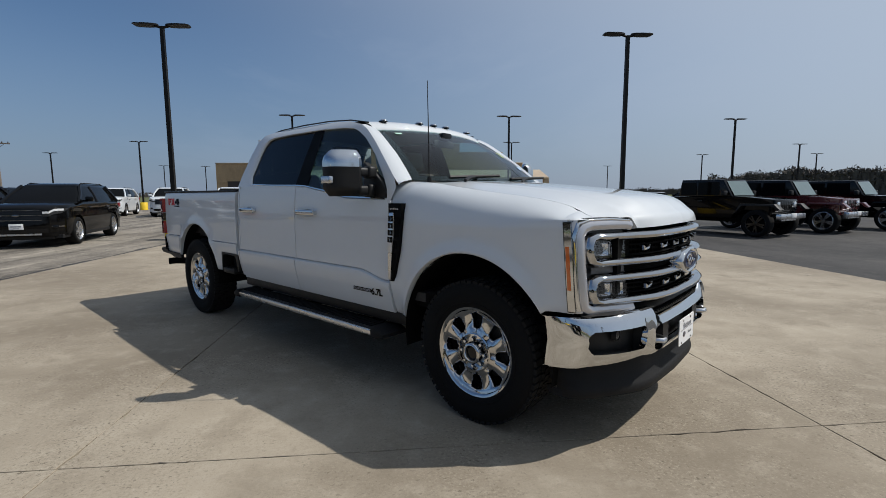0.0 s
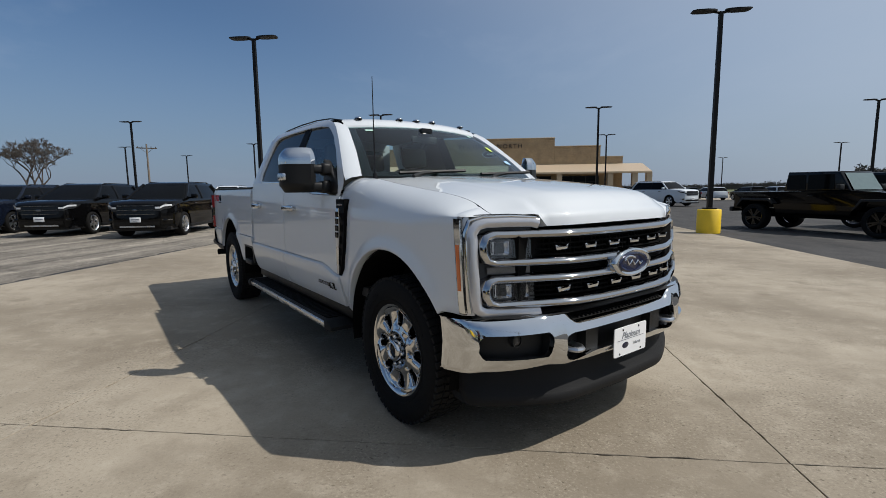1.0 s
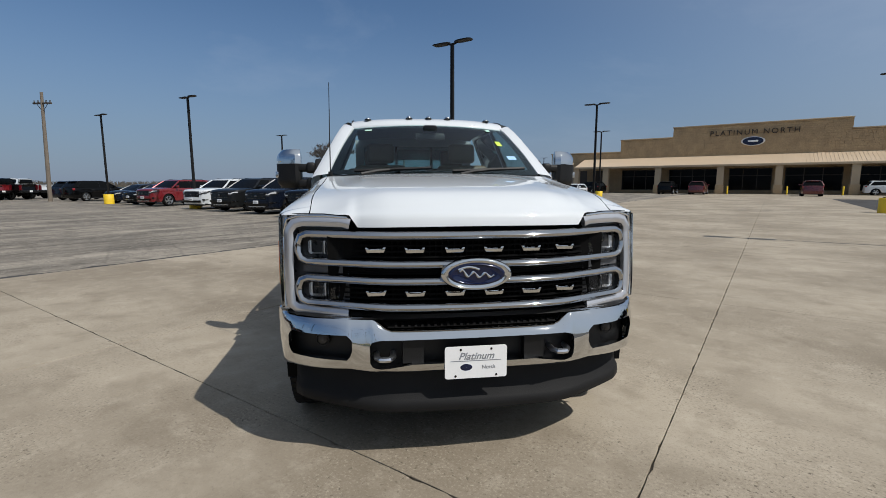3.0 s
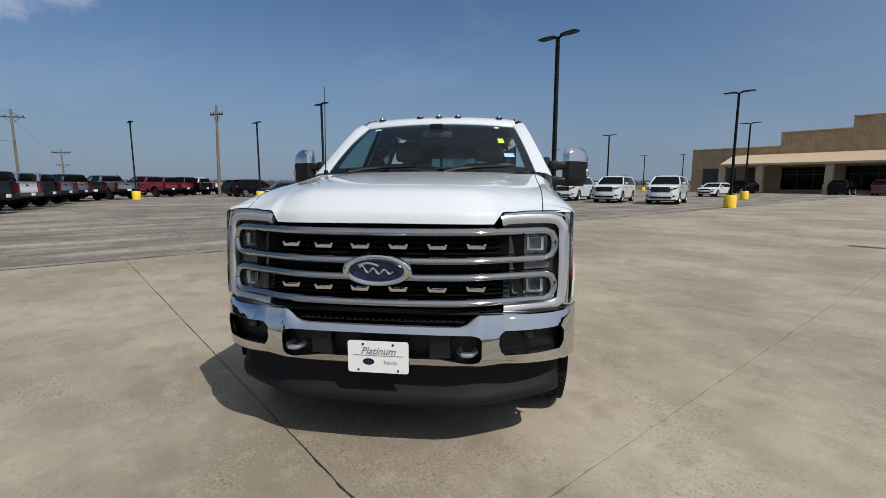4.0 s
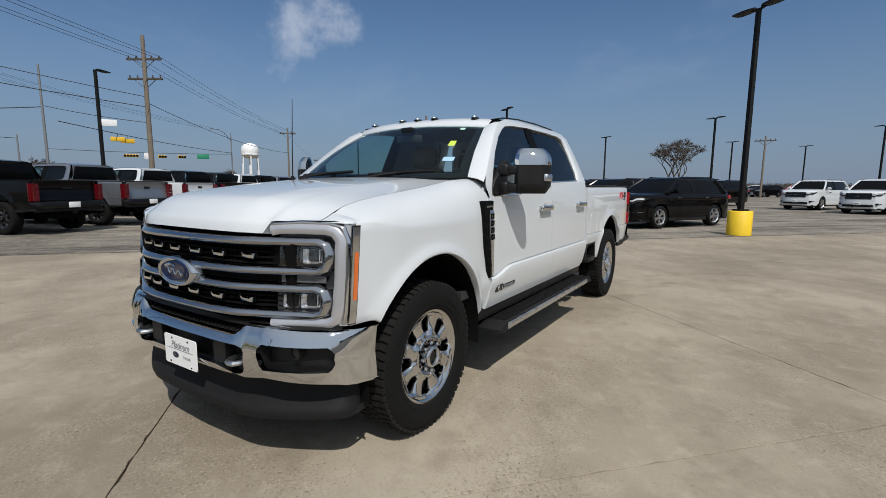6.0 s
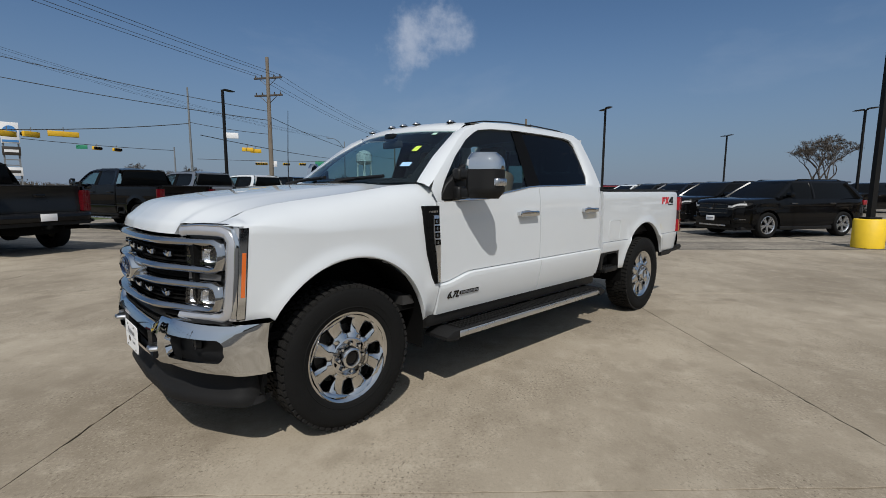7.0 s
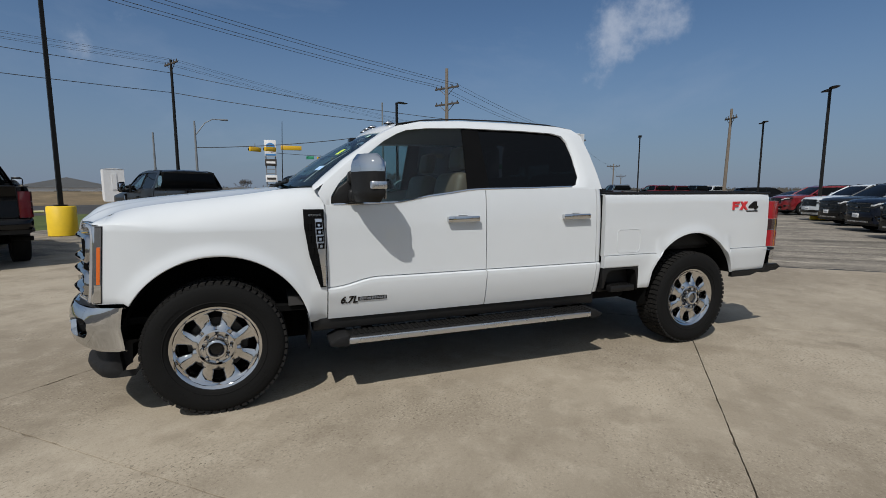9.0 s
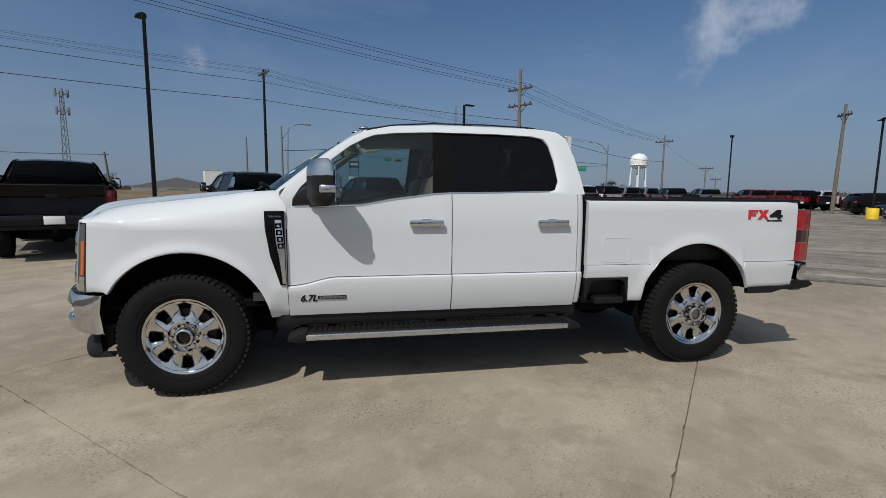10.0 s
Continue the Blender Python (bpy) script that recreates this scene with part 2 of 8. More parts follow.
MAROON_PAINT = pbr("maroon_paint", (0.10, 0.012, 0.014), 0.28, 0.3, 0.1, 1.5, 8, coat=1.0, rvar=0.03)
CHROME = pbr("chrome", (0.64, 0.65, 0.66), 0.05, 1.0, 0.02, 3, 20, rvar=0.025)
GRILLE_CHROME = pbr("grille_chrome", (0.46, 0.462, 0.47), 0.05, 1.0, 0.03, 4, 30, rvar=0.02)
WHEEL_CHROME = pbr("wheel_chrome", (0.60, 0.595, 0.59), 0.06, 1.0, 0.05, 5, 40, rvar=0.03)
MATT_PLASTIC = pbr("matt_plastic", (0.011, 0.011, 0.0115), 0.65, 0, 0.25, 6, 200, bump=0.12, spec=0.18)
DARK_CHROME = pbr("dark_chrome", (0.22, 0.22, 0.23), 0.15, 1.0, 0.05, 5, 40)
DARK_WHEEL = pbr("dark_wheel", (0.05, 0.05, 0.053), 0.3, 0.8, 0.1, 5, 40)
SATIN = pbr("satin_silver", (0.62, 0.63, 0.65), 0.28, 1.0, 0.04, 6, 60, rvar=0.06)
DRL = pbr("lamp_bezel", (0.50, 0.50, 0.52), 0.20, 0.55, 0.03, 4, 40, coat=1.0)
PLASTIC = pbr("black_plastic", (0.0075, 0.0075, 0.0078), 0.5, 0, 0.2, 8, 220, bump=0.12, spec=0.3)
GLOSS_BLACK = pbr("gloss_black", (0.006, 0.006, 0.0065), 0.12, 0, 0.1, 8, 60, spec=0.3)
SEAL_BLACK = pbr("window_seal", (0.004, 0.004, 0.0042), 0.55, 0, 0.2, 8, 100, spec=0.06)
DARK = pbr("underbody", (0.004, 0.004, 0.004), 0.95, 0, 0.3, 6, 60, spec=0.1)
RUBBER = pbr("tyre_rubber", (0.0075, 0.0075, 0.0075), 0.85, 0, 0.25, 9, 120, bump=0.15, spec=0.15)
RUBBER_DUSTY = pbr("tread_rubber", (0.013, 0.0125, 0.012), 0.9, 0, 0.3, 9, 120, bump=0.2, spec=0.2)
BRAKE = pbr("brake_iron", (0.06, 0.055, 0.05), 0.6, 0.6, 0.3, 12, 90)
AMBER = pbr("amber_reflector", (0.62, 0.13, 0.02), 0.18, 0, 0.08, 20, 160, coat=1.0)
RED_LENS = pbr("red_lens", (0.26, 0.008, 0.013), 0.12, 0, 0.1, 16, 160, coat=1.0)
RED_DARK = pbr("dark_red_lens", (0.085, 0.003, 0.006), 0.14, 0, 0.1, 16, 160, coat=1.0)
SMOKE_LENS = pbr("smoked_lens", (0.03, 0.012, 0.012), 0.12, 0, 0.1, 16, 160, coat=1.0)
LAMP_INNER = pbr("lamp_reflector", (0.78, 0.79, 0.81), 0.16, 0.85, 0.15, 30, 140)
LAMP_DARK = pbr("lamp_housing", (0.018, 0.0185, 0.020), 0.3, 0.1, 0.15, 20, 100)
TURN_GREY = pbr("smoked_turn_lens", (0.10, 0.10, 0.105), 0.2, 0.2, 0.2, 30, 140, coat=1.0)
CLEAR = glass("lamp_lens", (0.93, 0.94, 0.95))
WINDSHIELD = glass("windshield_glass", (0.62, 0.80, 0.79), 0.0, 0.62, 0.05)
FRONT_GLASS = glass("front_side_glass", (0.46, 0.60, 0.61), 0.0, 0.8, 0.05)
PRIVACY = glass("privacy_glass", (0.022, 0.024, 0.026), 0.0, 0.6, 0.035)
MIRROR = pbr("mirror_glass", (0.8, 0.8, 0.8), 0.02, 1.0, 0.01, 4, 20, rvar=0.01)
OVAL_BLUE = pbr("badge_blue", (0.004, 0.009, 0.042), 0.15, 0.2, 0.06, 10, 60, coat=0.3)
PLATE_WHITE = pbr("plate_white", (0.80, 0.80, 0.80), 0.45, 0, 0.03, 10, 80)
INK = pbr("ink_grey", (0.22, 0.23, 0.25), 0.5, 0, 0.1, 10, 80)
SEAT = pbr("seat_leather", (0.16, 0.115, 0.08), 0.5, 0, 0.12, 8, 120, bump=0.1)
TRIM = pbr("interior_trim", (0.035, 0.034, 0.034), 0.6, 0, 0.12, 8, 120, bump=0.1)
HEADLINER = pbr("headliner", (0.36, 0.34, 0.31), 0.9, 0, 0.06, 8, 200, bump=0.1)
STICKER_Y = pbr("sticker_yellow", (0.55, 0.72, 0.08), 0.5, 0, 0.05, 20, 100)
STICKER_B = pbr("sticker_blue", (0.35, 0.55, 0.80), 0.5, 0, 0.05, 20, 100)
STICKER_G = pbr("sticker_pale_green", (0.40, 0.62, 0.52), 0.5, 0, 0.05, 20, 100)
BADGE_RED = pbr("badge_red", (0.55, 0.02, 0.03), 0.3, 0, 0.05, 20, 100, coat=0.5)

CONCRETE = ground_mat("concrete", (0.372, 0.320, 0.246), (0.190, 0.156, 0.113), (0.455, 0.400, 0.316), (0.55, 1.0), 0.70, 200, 0.30, 0.82, 0.0, speck_mix=0.90, streak_mix=0.45)
JOINT = pbr("joint_filler", (0.17, 0.145, 0.112), 0.95, 0, 0.35, 6, 60, bump=0.3)
OLD_ASPHALT = ground_mat("weathered_asphalt", (0.285, 0.252, 0.206), (0.085, 0.075, 0.063), (0.47, 0.42, 0.345), (1.5, 0.16), 0.6, 110, 0.5, 0.9, 0.25, speck_mix=0.8, streak_mix=1.0)
NEW_ASPHALT = ground_mat("dark_asphalt", (0.062, 0.059, 0.057), (0.030, 0.029, 0.029), (0.105, 0.098, 0.09), (1.0, 0.3), 0.4, 130, 0.5, 0.9, speck_mix=0.7)
GRASS_GROUND = ground_mat("dry_grass", (0.13, 0.125, 0.055), (0.06, 0.085, 0.025), (0.21, 0.18, 0.10), (0.6, 0.2), 0.8, 40, 0.8, 0.95)
HEAD_BRIGHT = pbr("bright_lamp_strip", (0.80, 0.81, 0.83), 0.2, 0.3, 0.1, 30, 140, coat=1.0)
PALE_GLASS = pbr("pale_windshield", (0.13, 0.18, 0.18), 0.08, 0, 0.1, 2, 10)
YELLOW = pbr("bollard_yellow", (0.78, 0.52, 0.02), 0.55, 0, 0.10, 5, 60, bump=0.1)
POLE_BLACK = pbr("pole_bronze_black", (0.009, 0.0085, 0.008), 0.5, 0, 0.15, 3, 60, spec=0.2)
WOOD_POLE = pbr("weathered_pole_wood", (0.175, 0.145, 0.115), 0.85, 0, 0.22, 2.5, 40, bump=0.3)
GALV = pbr("galvanised_steel", (0.20, 0.21, 0.22), 0.65, 0.3, 0.1, 4, 60)
WIRE = pbr("cable_black", (0.03, 0.03, 0.03), 0.7, 0, 0.1, 4, 40)
STONE = pbr("tan_stone", (0.40, 0.29, 0.17), 0.85, 0, 0.22, 1.3, 18, bump=0.4, per_object=0.22)
STUCCO = pbr("tan_stucco", (0.44, 0.35, 0.24), 0.9, 0, 0.08, 1.0, 40, bump=0.2)
METAL_ROOF = pbr("tan_metal_roof", (0.56, 0.44, 0.31), 0.5, 0.2, 0.06, 0.8, 20)
STORE_GLASS = pbr("dark_store_glass", (0.004, 0.0045, 0.005), 0.04, 0, 0.1, 1, 10, spec=0.075)
DARK_TRIM = pbr("bronze_trim", (0.05, 0.042, 0.035), 0.5, 0.3, 0.1, 3, 40)
BARK = pbr("bark", (0.070, 0.058, 0.049), 0.9, 0, 0.25, 6, 60, bump=0.4)
TWIG = pbr("bare_twigs", (0.072, 0.060, 0.050), 0.9, 0, 0.3, 3, 60)
FOLIAGE = pbr("distant_brush", (0.088, 0.078, 0.068), 0.95, 0, 0.35, 0.6, 6)
TOWER_WHITE = pbr("tower_white", (0.74, 0.75, 0.76), 0.55, 0, 0.04, 0.3, 5)
SIGNAL_YELLOW = pbr("signal_yellow", (0.72, 0.42, 0.02), 0.5, 0, 0.08, 5, 60)
SIGN_GREEN = pbr("sign_green", (0.02, 0.22, 0.12), 0.5, 0, 0.06, 5, 60)
SIGN_WHITE = pbr("sign_white", (0.75, 0.75, 0.75), 0.5, 0, 0.05, 5, 60)
SIGN_BLUE = pbr("sign_blue", (0.06, 0.22, 0.50), 0.5, 0, 0.05, 5, 60)
GRASS_GREEN = ground_mat("mown_grass", (0.085, 0.11, 0.03), (0.05, 0.075, 0.02), (0.16, 0.15, 0.06), (0.6, 0.4), 0.8, 50, 0.8, 0.95)
DRY_BANK = ground_mat("dry_bank", (0.20, 0.145, 0.085), (0.11, 0.085, 0.05), (0.30, 0.23, 0.14), (0.6, 0.3), 0.7, 40, 0.8, 0.95)
RAIL_CREAM = pbr("faded_yellow_paint", (0.62, 0.58, 0.30), 0.6, 0, 0.12, 5, 60)

# ---------------------------------------------------------------- mesh tools
def part(name, bm, material, parent=None, label="", smooth=True, sharp=35.0):
    """Links a bmesh as one mesh object, under parent when given."""
    bmesh.ops.recalc_face_normals(bm, faces=bm.faces[:])
    if smooth:
        lim = math.cos(radians(sharp))
        for f in bm.faces:
            f.smooth = True
        for e in bm.edges:
            if len(e.link_faces) == 2 and e.link_faces[0].normal.dot(e.link_faces[1].normal) < lim:
                e.smooth = False
    me = bpy.data.meshes.new(name)
    bm.to_mesh(me)
    bm.free()
    for mt in (material if isinstance(material, (list, tuple)) else [material]):
        me.materials.append(mt)
    ob = new(name, me)
    if parent:
        ob.parent = parent
    if label:
        ob["label"] = label
    return ob


def pieces(name, bm, material, parent, label="", sharp=35.0):
    """Links every separate piece of a bmesh as a part of its own."""
    seen = set()
    made = []
    for start in bm.verts[:]:
        if start in seen:
            continue
        seen.add(start)
        stack, found = [start], [start]
        while stack:
            for e in stack.pop().link_edges:
                for v in e.verts:
                    if v not in seen:
                        seen.add(v)
                        stack.append(v)
                        found.append(v)
        one = bmesh.new()
        twin = {v: one.verts.new(v.co) for v in found}
        for f in {f for v in found for f in v.link_faces}:
            one.faces.new([twin[v] for v in f.verts])
        made.append(part(name, one, material, parent, label, sharp=sharp))
    bm.free()
    return made


def empty(name, m=None):
    ob = new(name)
    ob.empty_display_size = 0.2
    if m is not None:
        ob.matrix_world = m
    return ob


def add_box(bm, x0, x1, y0, y1, z0, z1, bevel=0.0, segs=2, m=None, mat_index=0):
    r = bmesh.ops.create_cube(bm, size=1.0)
    vs = r["verts"]
    for v in vs:
        v.co = Vector((x0 + (v.co.x + 0.5) * (x1 - x0), y0 + (v.co.y + 0.5) * (y1 - y0), z0 + (v.co.z + 0.5) * (z1 - z0)))
    faces = {f for v in vs for f in v.link_faces}
    if bevel:
        es = list({e for v in vs for e in v.link_edges})
        r = bmesh.ops.bevel(bm, geom=es, offset=bevel, segments=segs, affect="EDGES", profile=0.5)
        vs = list({v for f in r["faces"] for v in f.verts} | {v for v in vs if v.is_valid})
        faces = {f for v in vs for f in v.link_faces}
    for f in faces:
        f.material_index = mat_index
    if m is not None:
        for v in vs:
            v.co = m @ v.co
    return vs


def grid(bm, rows, closed=False, close_rows=False, flip=False):
    """Quads between rows of points. closed: each row is a ring. close_rows: last row joins the first."""
    vr = [[bm.verts.new(p) for p in r] for r in rows]
    n = len(vr[0])
    pairs = list(zip(vr, vr[1:])) + ([(vr[-1], vr[0])] if close_rows else [])
    for a, b in pairs:
        for i in range(n if closed else n - 1):
            j = (i + 1) % n
            q = [a[i], a[j], b[j], b[i]]
            if len(set(q)) == 4:
                try:
                    bm.faces.new(q)
                except ValueError:
                    pass
    return vr


def cap(bm, ring):
    try:
        return bm.faces.new(ring)
    except ValueError:
        return None


def prism(bm, pts, axis, a, b, bevel=0.0):
    """A flat polygon drawn out along an axis: 'y' takes (x, z) points, 'x' takes (y, z), 'z' takes (x, y)."""
    def at(p, d):
        return {"y": (p[0], d, p[1]), "x": (d, p[0], p[1]), "z": (p[0], p[1], d)}[axis]
    r0, r1 = [bm.verts.new(at(p, a)) for p in pts], [bm.verts.new(at(p, b)) for p in pts]
    n = len(pts)
    f0, f1 = bm.faces.new(r0), bm.faces.new(r1[::-1])
    for i in range(n):
        bm.faces.new((r0[i], r1[i], r1[(i + 1) % n], r0[(i + 1) % n]))
    if bevel:
        es = list({e for f in (f0, f1) for e in f.edges})
        bmesh.ops.bevel(bm, geom=es, offset=bevel, segments=2, affect="EDGES", profile=0.5)


def tube(bm, pts, radius, n=8, caps=True):
    """A round bar along points; radius a number or one per point."""
    rows, up = [], Vector((0, 0, 1))
    P = [Vector(p) for p in pts]
    for i, p in enumerate(P):
        d = (P[min(i + 1, len(P) - 1)] - P[max(i - 1, 0)]).normalized()
        side = d.cross(up)
        if side.length < 1e-3:
            side = d.cross(Vector((1, 0, 0)))
        side.normalize()
        top = side.cross(d).normalized()
        r = radius[i] if isinstance(radius, (list, tuple)) else radius
        rows.append([p + r * (math.cos(2 * math.pi * k / n) * side + math.sin(2 * math.pi * k / n) * top) for k in range(n)])
    vr = grid(bm, rows, closed=True)
    if caps:
        cap(bm, vr[0][::-1])
        cap(bm, vr[-1])
    return vr


def lathe(bm, profile, n=32, axis="y", centre=(0, 0, 0), caps=False):
    """Profile of (radius, along) turned round an axis."""
    rows = []
    for r, d in profile:
        ring = []
        for k in range(n):
            a = 2 * math.pi * k / n
            c, s = r * math.cos(a), r * math.sin(a)
            p = {"y": (c, d, s), "x": (d, c, s), "z": (c, s, d)}[axis]
            ring.append(Vector(p) + Vector(centre))
        rows.append(ring)
    vr = grid(bm, rows, closed=True)
    if caps:
        cap(bm, vr[0])
        cap(bm, vr[-1][::-1])
    return vr


def sweep(bm, path, section, closed_path=False, up=Vector((0, 0, 1))):
    """A section of (out, up) offsets carried along a path; out lies across the path, level."""
    P = [Vector(p) for p in path]
    rows, n = [], len(path)
    for i, p in enumerate(P):
        a = P[(i - 1) % n] if closed_path else P[max(i - 1, 0)]
        b = P[(i + 1) % n] if closed_path else P[min(i + 1, n - 1)]
        d = (b - a).normalized()
        out = d.cross(up).normalized()
        top = out.cross(d).normalized()
        rows.append([p + o * out + h * top for o, h in section])
    vr = grid(bm, rows, closed=True, close_rows=closed_path)
    if not closed_path:
        cap(bm, vr[0][::-1])
        cap(bm, vr[-1])
    return vr


def lerp_table(table, x):
    """Straight lines through (x, value) pairs in rising x."""
    if x <= table[0][0]:
        return table[0][1]
    for (a, fa), (b, fb) in zip(table, table[1:]):
        if x <= b:
            return fa + (fb - fa) * (x - a) / (b - a)
    return table[-1][1]


def smooth_table(table, x):
    """A smooth curve through (x, value) pairs in rising x."""
    n = len(table)
    if x <= table[0][0]:
        return table[0][1]
    if x >= table[-1][0]:
        return table[-1][1]
    for i in range(n - 1):
        (a, fa), (b, fb) = table[i], table[i + 1]
        if x <= b:
            h = b - a
            def slope(k):
                if k == 0 or k == n - 1:
                    k0, k1 = (0, 1) if k == 0 else (n - 2, n - 1)
                    return (table[k1][1] - table[k0][1]) / (table[k1][0] - table[k0][0])
                s0 = (table[k][1] - table[k - 1][1]) / (table[k][0] - table[k - 1][0])
                s1 = (table[k + 1][1] - table[k][1]) / (table[k + 1][0] - table[k][0])
                return 0 if s0 * s1 <= 0 else 2 * s0 * s1 / (s0 + s1)
            t = (x - a) / h
            m0, m1 = slope(i) * h, slope(i + 1) * h
            return (2 * t**3 - 3 * t**2 + 1) * fa + (t**3 - 2 * t**2 + t) * m0 + (-2 * t**3 + 3 * t**2) * fb + (t**3 - t**2) * m1
    return table[-1][1]


def step01(x, a, b):
    t = max(0.0, min(1.0, (x - a) / (b - a)))
    return t * t * (3 - 2 * t)


def span(a, b, n):
    return [a + (b - a) * i / (n - 1) for i in range(n)]


def mirror_y(bm):
    for v in bm.verts:
        v.co.y = -v.co.y


# ---------------------------------------------------------------- ground (u runs at 47.3 degrees, v at 137.3)
LOT = radians(47.3)


def uv(u, v, z=0.0):
    return Vector((u * math.cos(LOT) - v * math.sin(LOT), u * math.sin(LOT) + v * math.cos(LOT), z))


def sheet(name, u0, u1, v0, v1, z, mt, label):
    bm = bmesh.new()
    cap(bm, [bm.verts.new(uv(a, b, z)) for a, b in ((u0, v0), (u1, v0), (u1, v1), (u0, v1))])
    return tagged(part(name, bm, mt, None, smooth=False), label, name.split("_")[0], kind="structure")


sheet("ground", -2500, 2500, -2500, 2500, -0.06, GRASS_GROUND, "flat dry grass land out to the horizon")
sheet("road_lot_worn", -120, -7.66, -34, 100, -0.012, OLD_ASPHALT, "weathered grey asphalt parking lot with dark streaks")
sheet("road_lot_dark", 6.32, 130, -40, 53.5, -0.012, NEW_ASPHALT, "dark smooth asphalt parking lot")
sheet("road_lot_end", -7.66, 6.32, -40, -9.05, -0.012, OLD_ASPHALT, "weathered asphalt beyond the concrete drive")
sheet("pavement_front", 6.32, 130, 53.5, 100, -0.012, CONCRETE, "pale concrete apron in front of the shop")
pavement = sheet("pavement", -7.66, 6.32, -9.05, 90, -0.020, JOINT, "dark joints between the concrete slabs")
bm = bmesh.new()                         # dirt and crumbled asphalt along the edge of the slabs
edge_rnd = random.Random(8)
grid(bm, [[uv(-7.655, v, -0.007), uv(-7.72 - edge_rnd.uniform(0.0, 0.16), v, -0.007)] for v in span(-9.05, 60, 260)])
tagged(part("trim_edge", bm, NEW_ASPHALT, None, smooth=False), "dark dirt along the edge of the concrete", "trim", kind="structure")
US, V0, DV = [-7.66, -2.88, 1.34, 6.32], -10.14, 4.61
slab_mesh = {}
for i in range(3):
    for j in range(0, 21):
        g = 0.0012
        u0, u1 = US[i] + g, US[i + 1] - g
        v0, v1 = max(V0 + DV * j + g, -9.05), V0 + DV * (j + 1) - g
        if (i, j == 0) not in slab_mesh:
            bm = bmesh.new()
            hu, hv = (u1 - u0) / 2, (v1 - v0) / 2
            jag = random.Random(40 + i * 2 + (j == 0))      # ragged, slightly chipped edges
            rim = []
            for (a0, b0), (a1, b1) in (((-1, -1), (1, -1)), ((1, -1), (1, 1)), ((1, 1), (-1, 1)), ((-1, 1), (-1, -1))):
                for q in range(70):
                    w = q / 70
                    chip = jag.uniform(0, 0.0035) + (jag.uniform(0, 0.012) if jag.random() < 0.12 else 0)
                    a, b = (a0 + (a1 - a0) * w) * hu, (b0 + (b1 - b0) * w) * hv
                    rim.append((a - chip * (a0 if a0 == a1 else 0), b - chip * (b0 if b0 == b1 else 0)))
            ring0 = [bm.verts.new((a, b, -0.020)) for a, b in rim]
            ring1 = [bm.verts.new((a, b, -0.002)) for a, b in rim]
            ring2 = [bm.verts.new((a * (1 - 0.002 / hu), b * (1 - 0.002 / hv), 0)) for a, b in rim]
            for r0, r1 in ((ring0, ring1), (ring1, ring2)):
                for q in range(len(rim)):
                    bm.faces.new((r0[q], r0[(q + 1) % len(rim)], r1[(q + 1) % len(rim)], r1[q]))
            bm.faces.new(ring2)
            ob = part("slab", bm, CONCRETE, pavement, smooth=False)
            slab_mesh[(i, j == 0)] = ob.data
        else:
            ob = new("slab", slab_mesh[(i, j == 0)])
            ob.parent = pavement
        ob.matrix_world = Matrix.Translation(uv((u0 + u1) / 2, (v0 + v1) / 2)) @ Matrix.Rotation(LOT, 4, "Z")

# ---------------------------------------------------------------- crew cab pickup (x ahead, y to its left)
DOOR_Y = [(0.50, 0.925), (0.56, 0.945), (0.62, 0.966), (0.70, 0.984), (0.795, 1.0), (0.825, 0.997), (0.832, 0.984), (0.836, 0.966), (0.841, 0.980), (1.0, 0.981), (1.2, 0.979), (1.36, 0.968), (1.45, 0.952)]
BED_Y = [(0.55, 0.95), (0.66, 0.967), (0.85, 0.992), (0.878, 0.990), (0.881, 0.966), (0.886, 0.977), (1.1, 0.980), (1.36, 0.972), (1.40, 0.960)]
GLASS_Y = [(1.30, 0.966), (1.43, 0.950), (1.50, 0.925), (1.70, 0.838), (1.90, 0.748), (1.955, 0.712), (1.995, 0.655)]
BELT_Z = [(-3.0, 1.452), (-2.7, 1.450), (-2.3, 1.445), (-1.9, 1.438), (-1.76, 1.430), (-1.44, 1.388), (-1.22, 1.345), (-0.70, 1.335)]
NOSE_X = [(0.0, 0.895), (0.2, 0.890), (0.4, 0.868), (0.5, 0.838), (0.6, 0.795), (0.7, 0.752), (0.78, 0.714), (0.86, 0.678), (0.905, 0.658), (0.925, 0.646), (0.936, 0.632), (0.943, 0.612), (0.950, 0.575)]
BUMPER_X = [(0.0, 0.905), (0.3, 0.900), (0.55, 0.876), (0.72, 0.825), (0.85, 0.745), (0.94, 0.648), (0.985, 0.525)]
FENDER_Y = [(-0.70, 0.980), (-0.3, 0.988), (0.0, 0.992), (0.3, 0.988), (0.45, 0.972), (0.55, 0.955), (0.60, 0.946), (0.66, 0.935)]
HOOD_D = [(0.0, 1.195), (0.006, 1.222), (0.014, 1.243), (0.026, 1.257), (0.055, 1.280), (0.085, 1.308), (0.12, 1.333), (0.17, 1.355), (0.25, 1.371), (0.36, 1.387), (0.68, 1.422), (1.03, 1.453), (1.30, 1.472), (1.5, 1.476)]
SHUT_Z = [(-0.62, 1.470), (-0.52, 1.460), (-0.40, 1.442), (-0.26, 1.421), (-0.08, 1.397), (0.12, 1.373), (0.25, 1.358), (0.40, 1.335), (0.50, 1.311), (0.56, 1.287), (0.61, 1.263), (0.66, 1.246)]
HOOD_X = [(0.0, 0.862), (0.2, 0.857), (0.4, 0.836), (0.5, 0.806), (0.56, 0.779), (0.6, 0.757), (0.7, 0.708), (0.79, 0.657), (0.86, 0.625), (0.94, 0.575)]


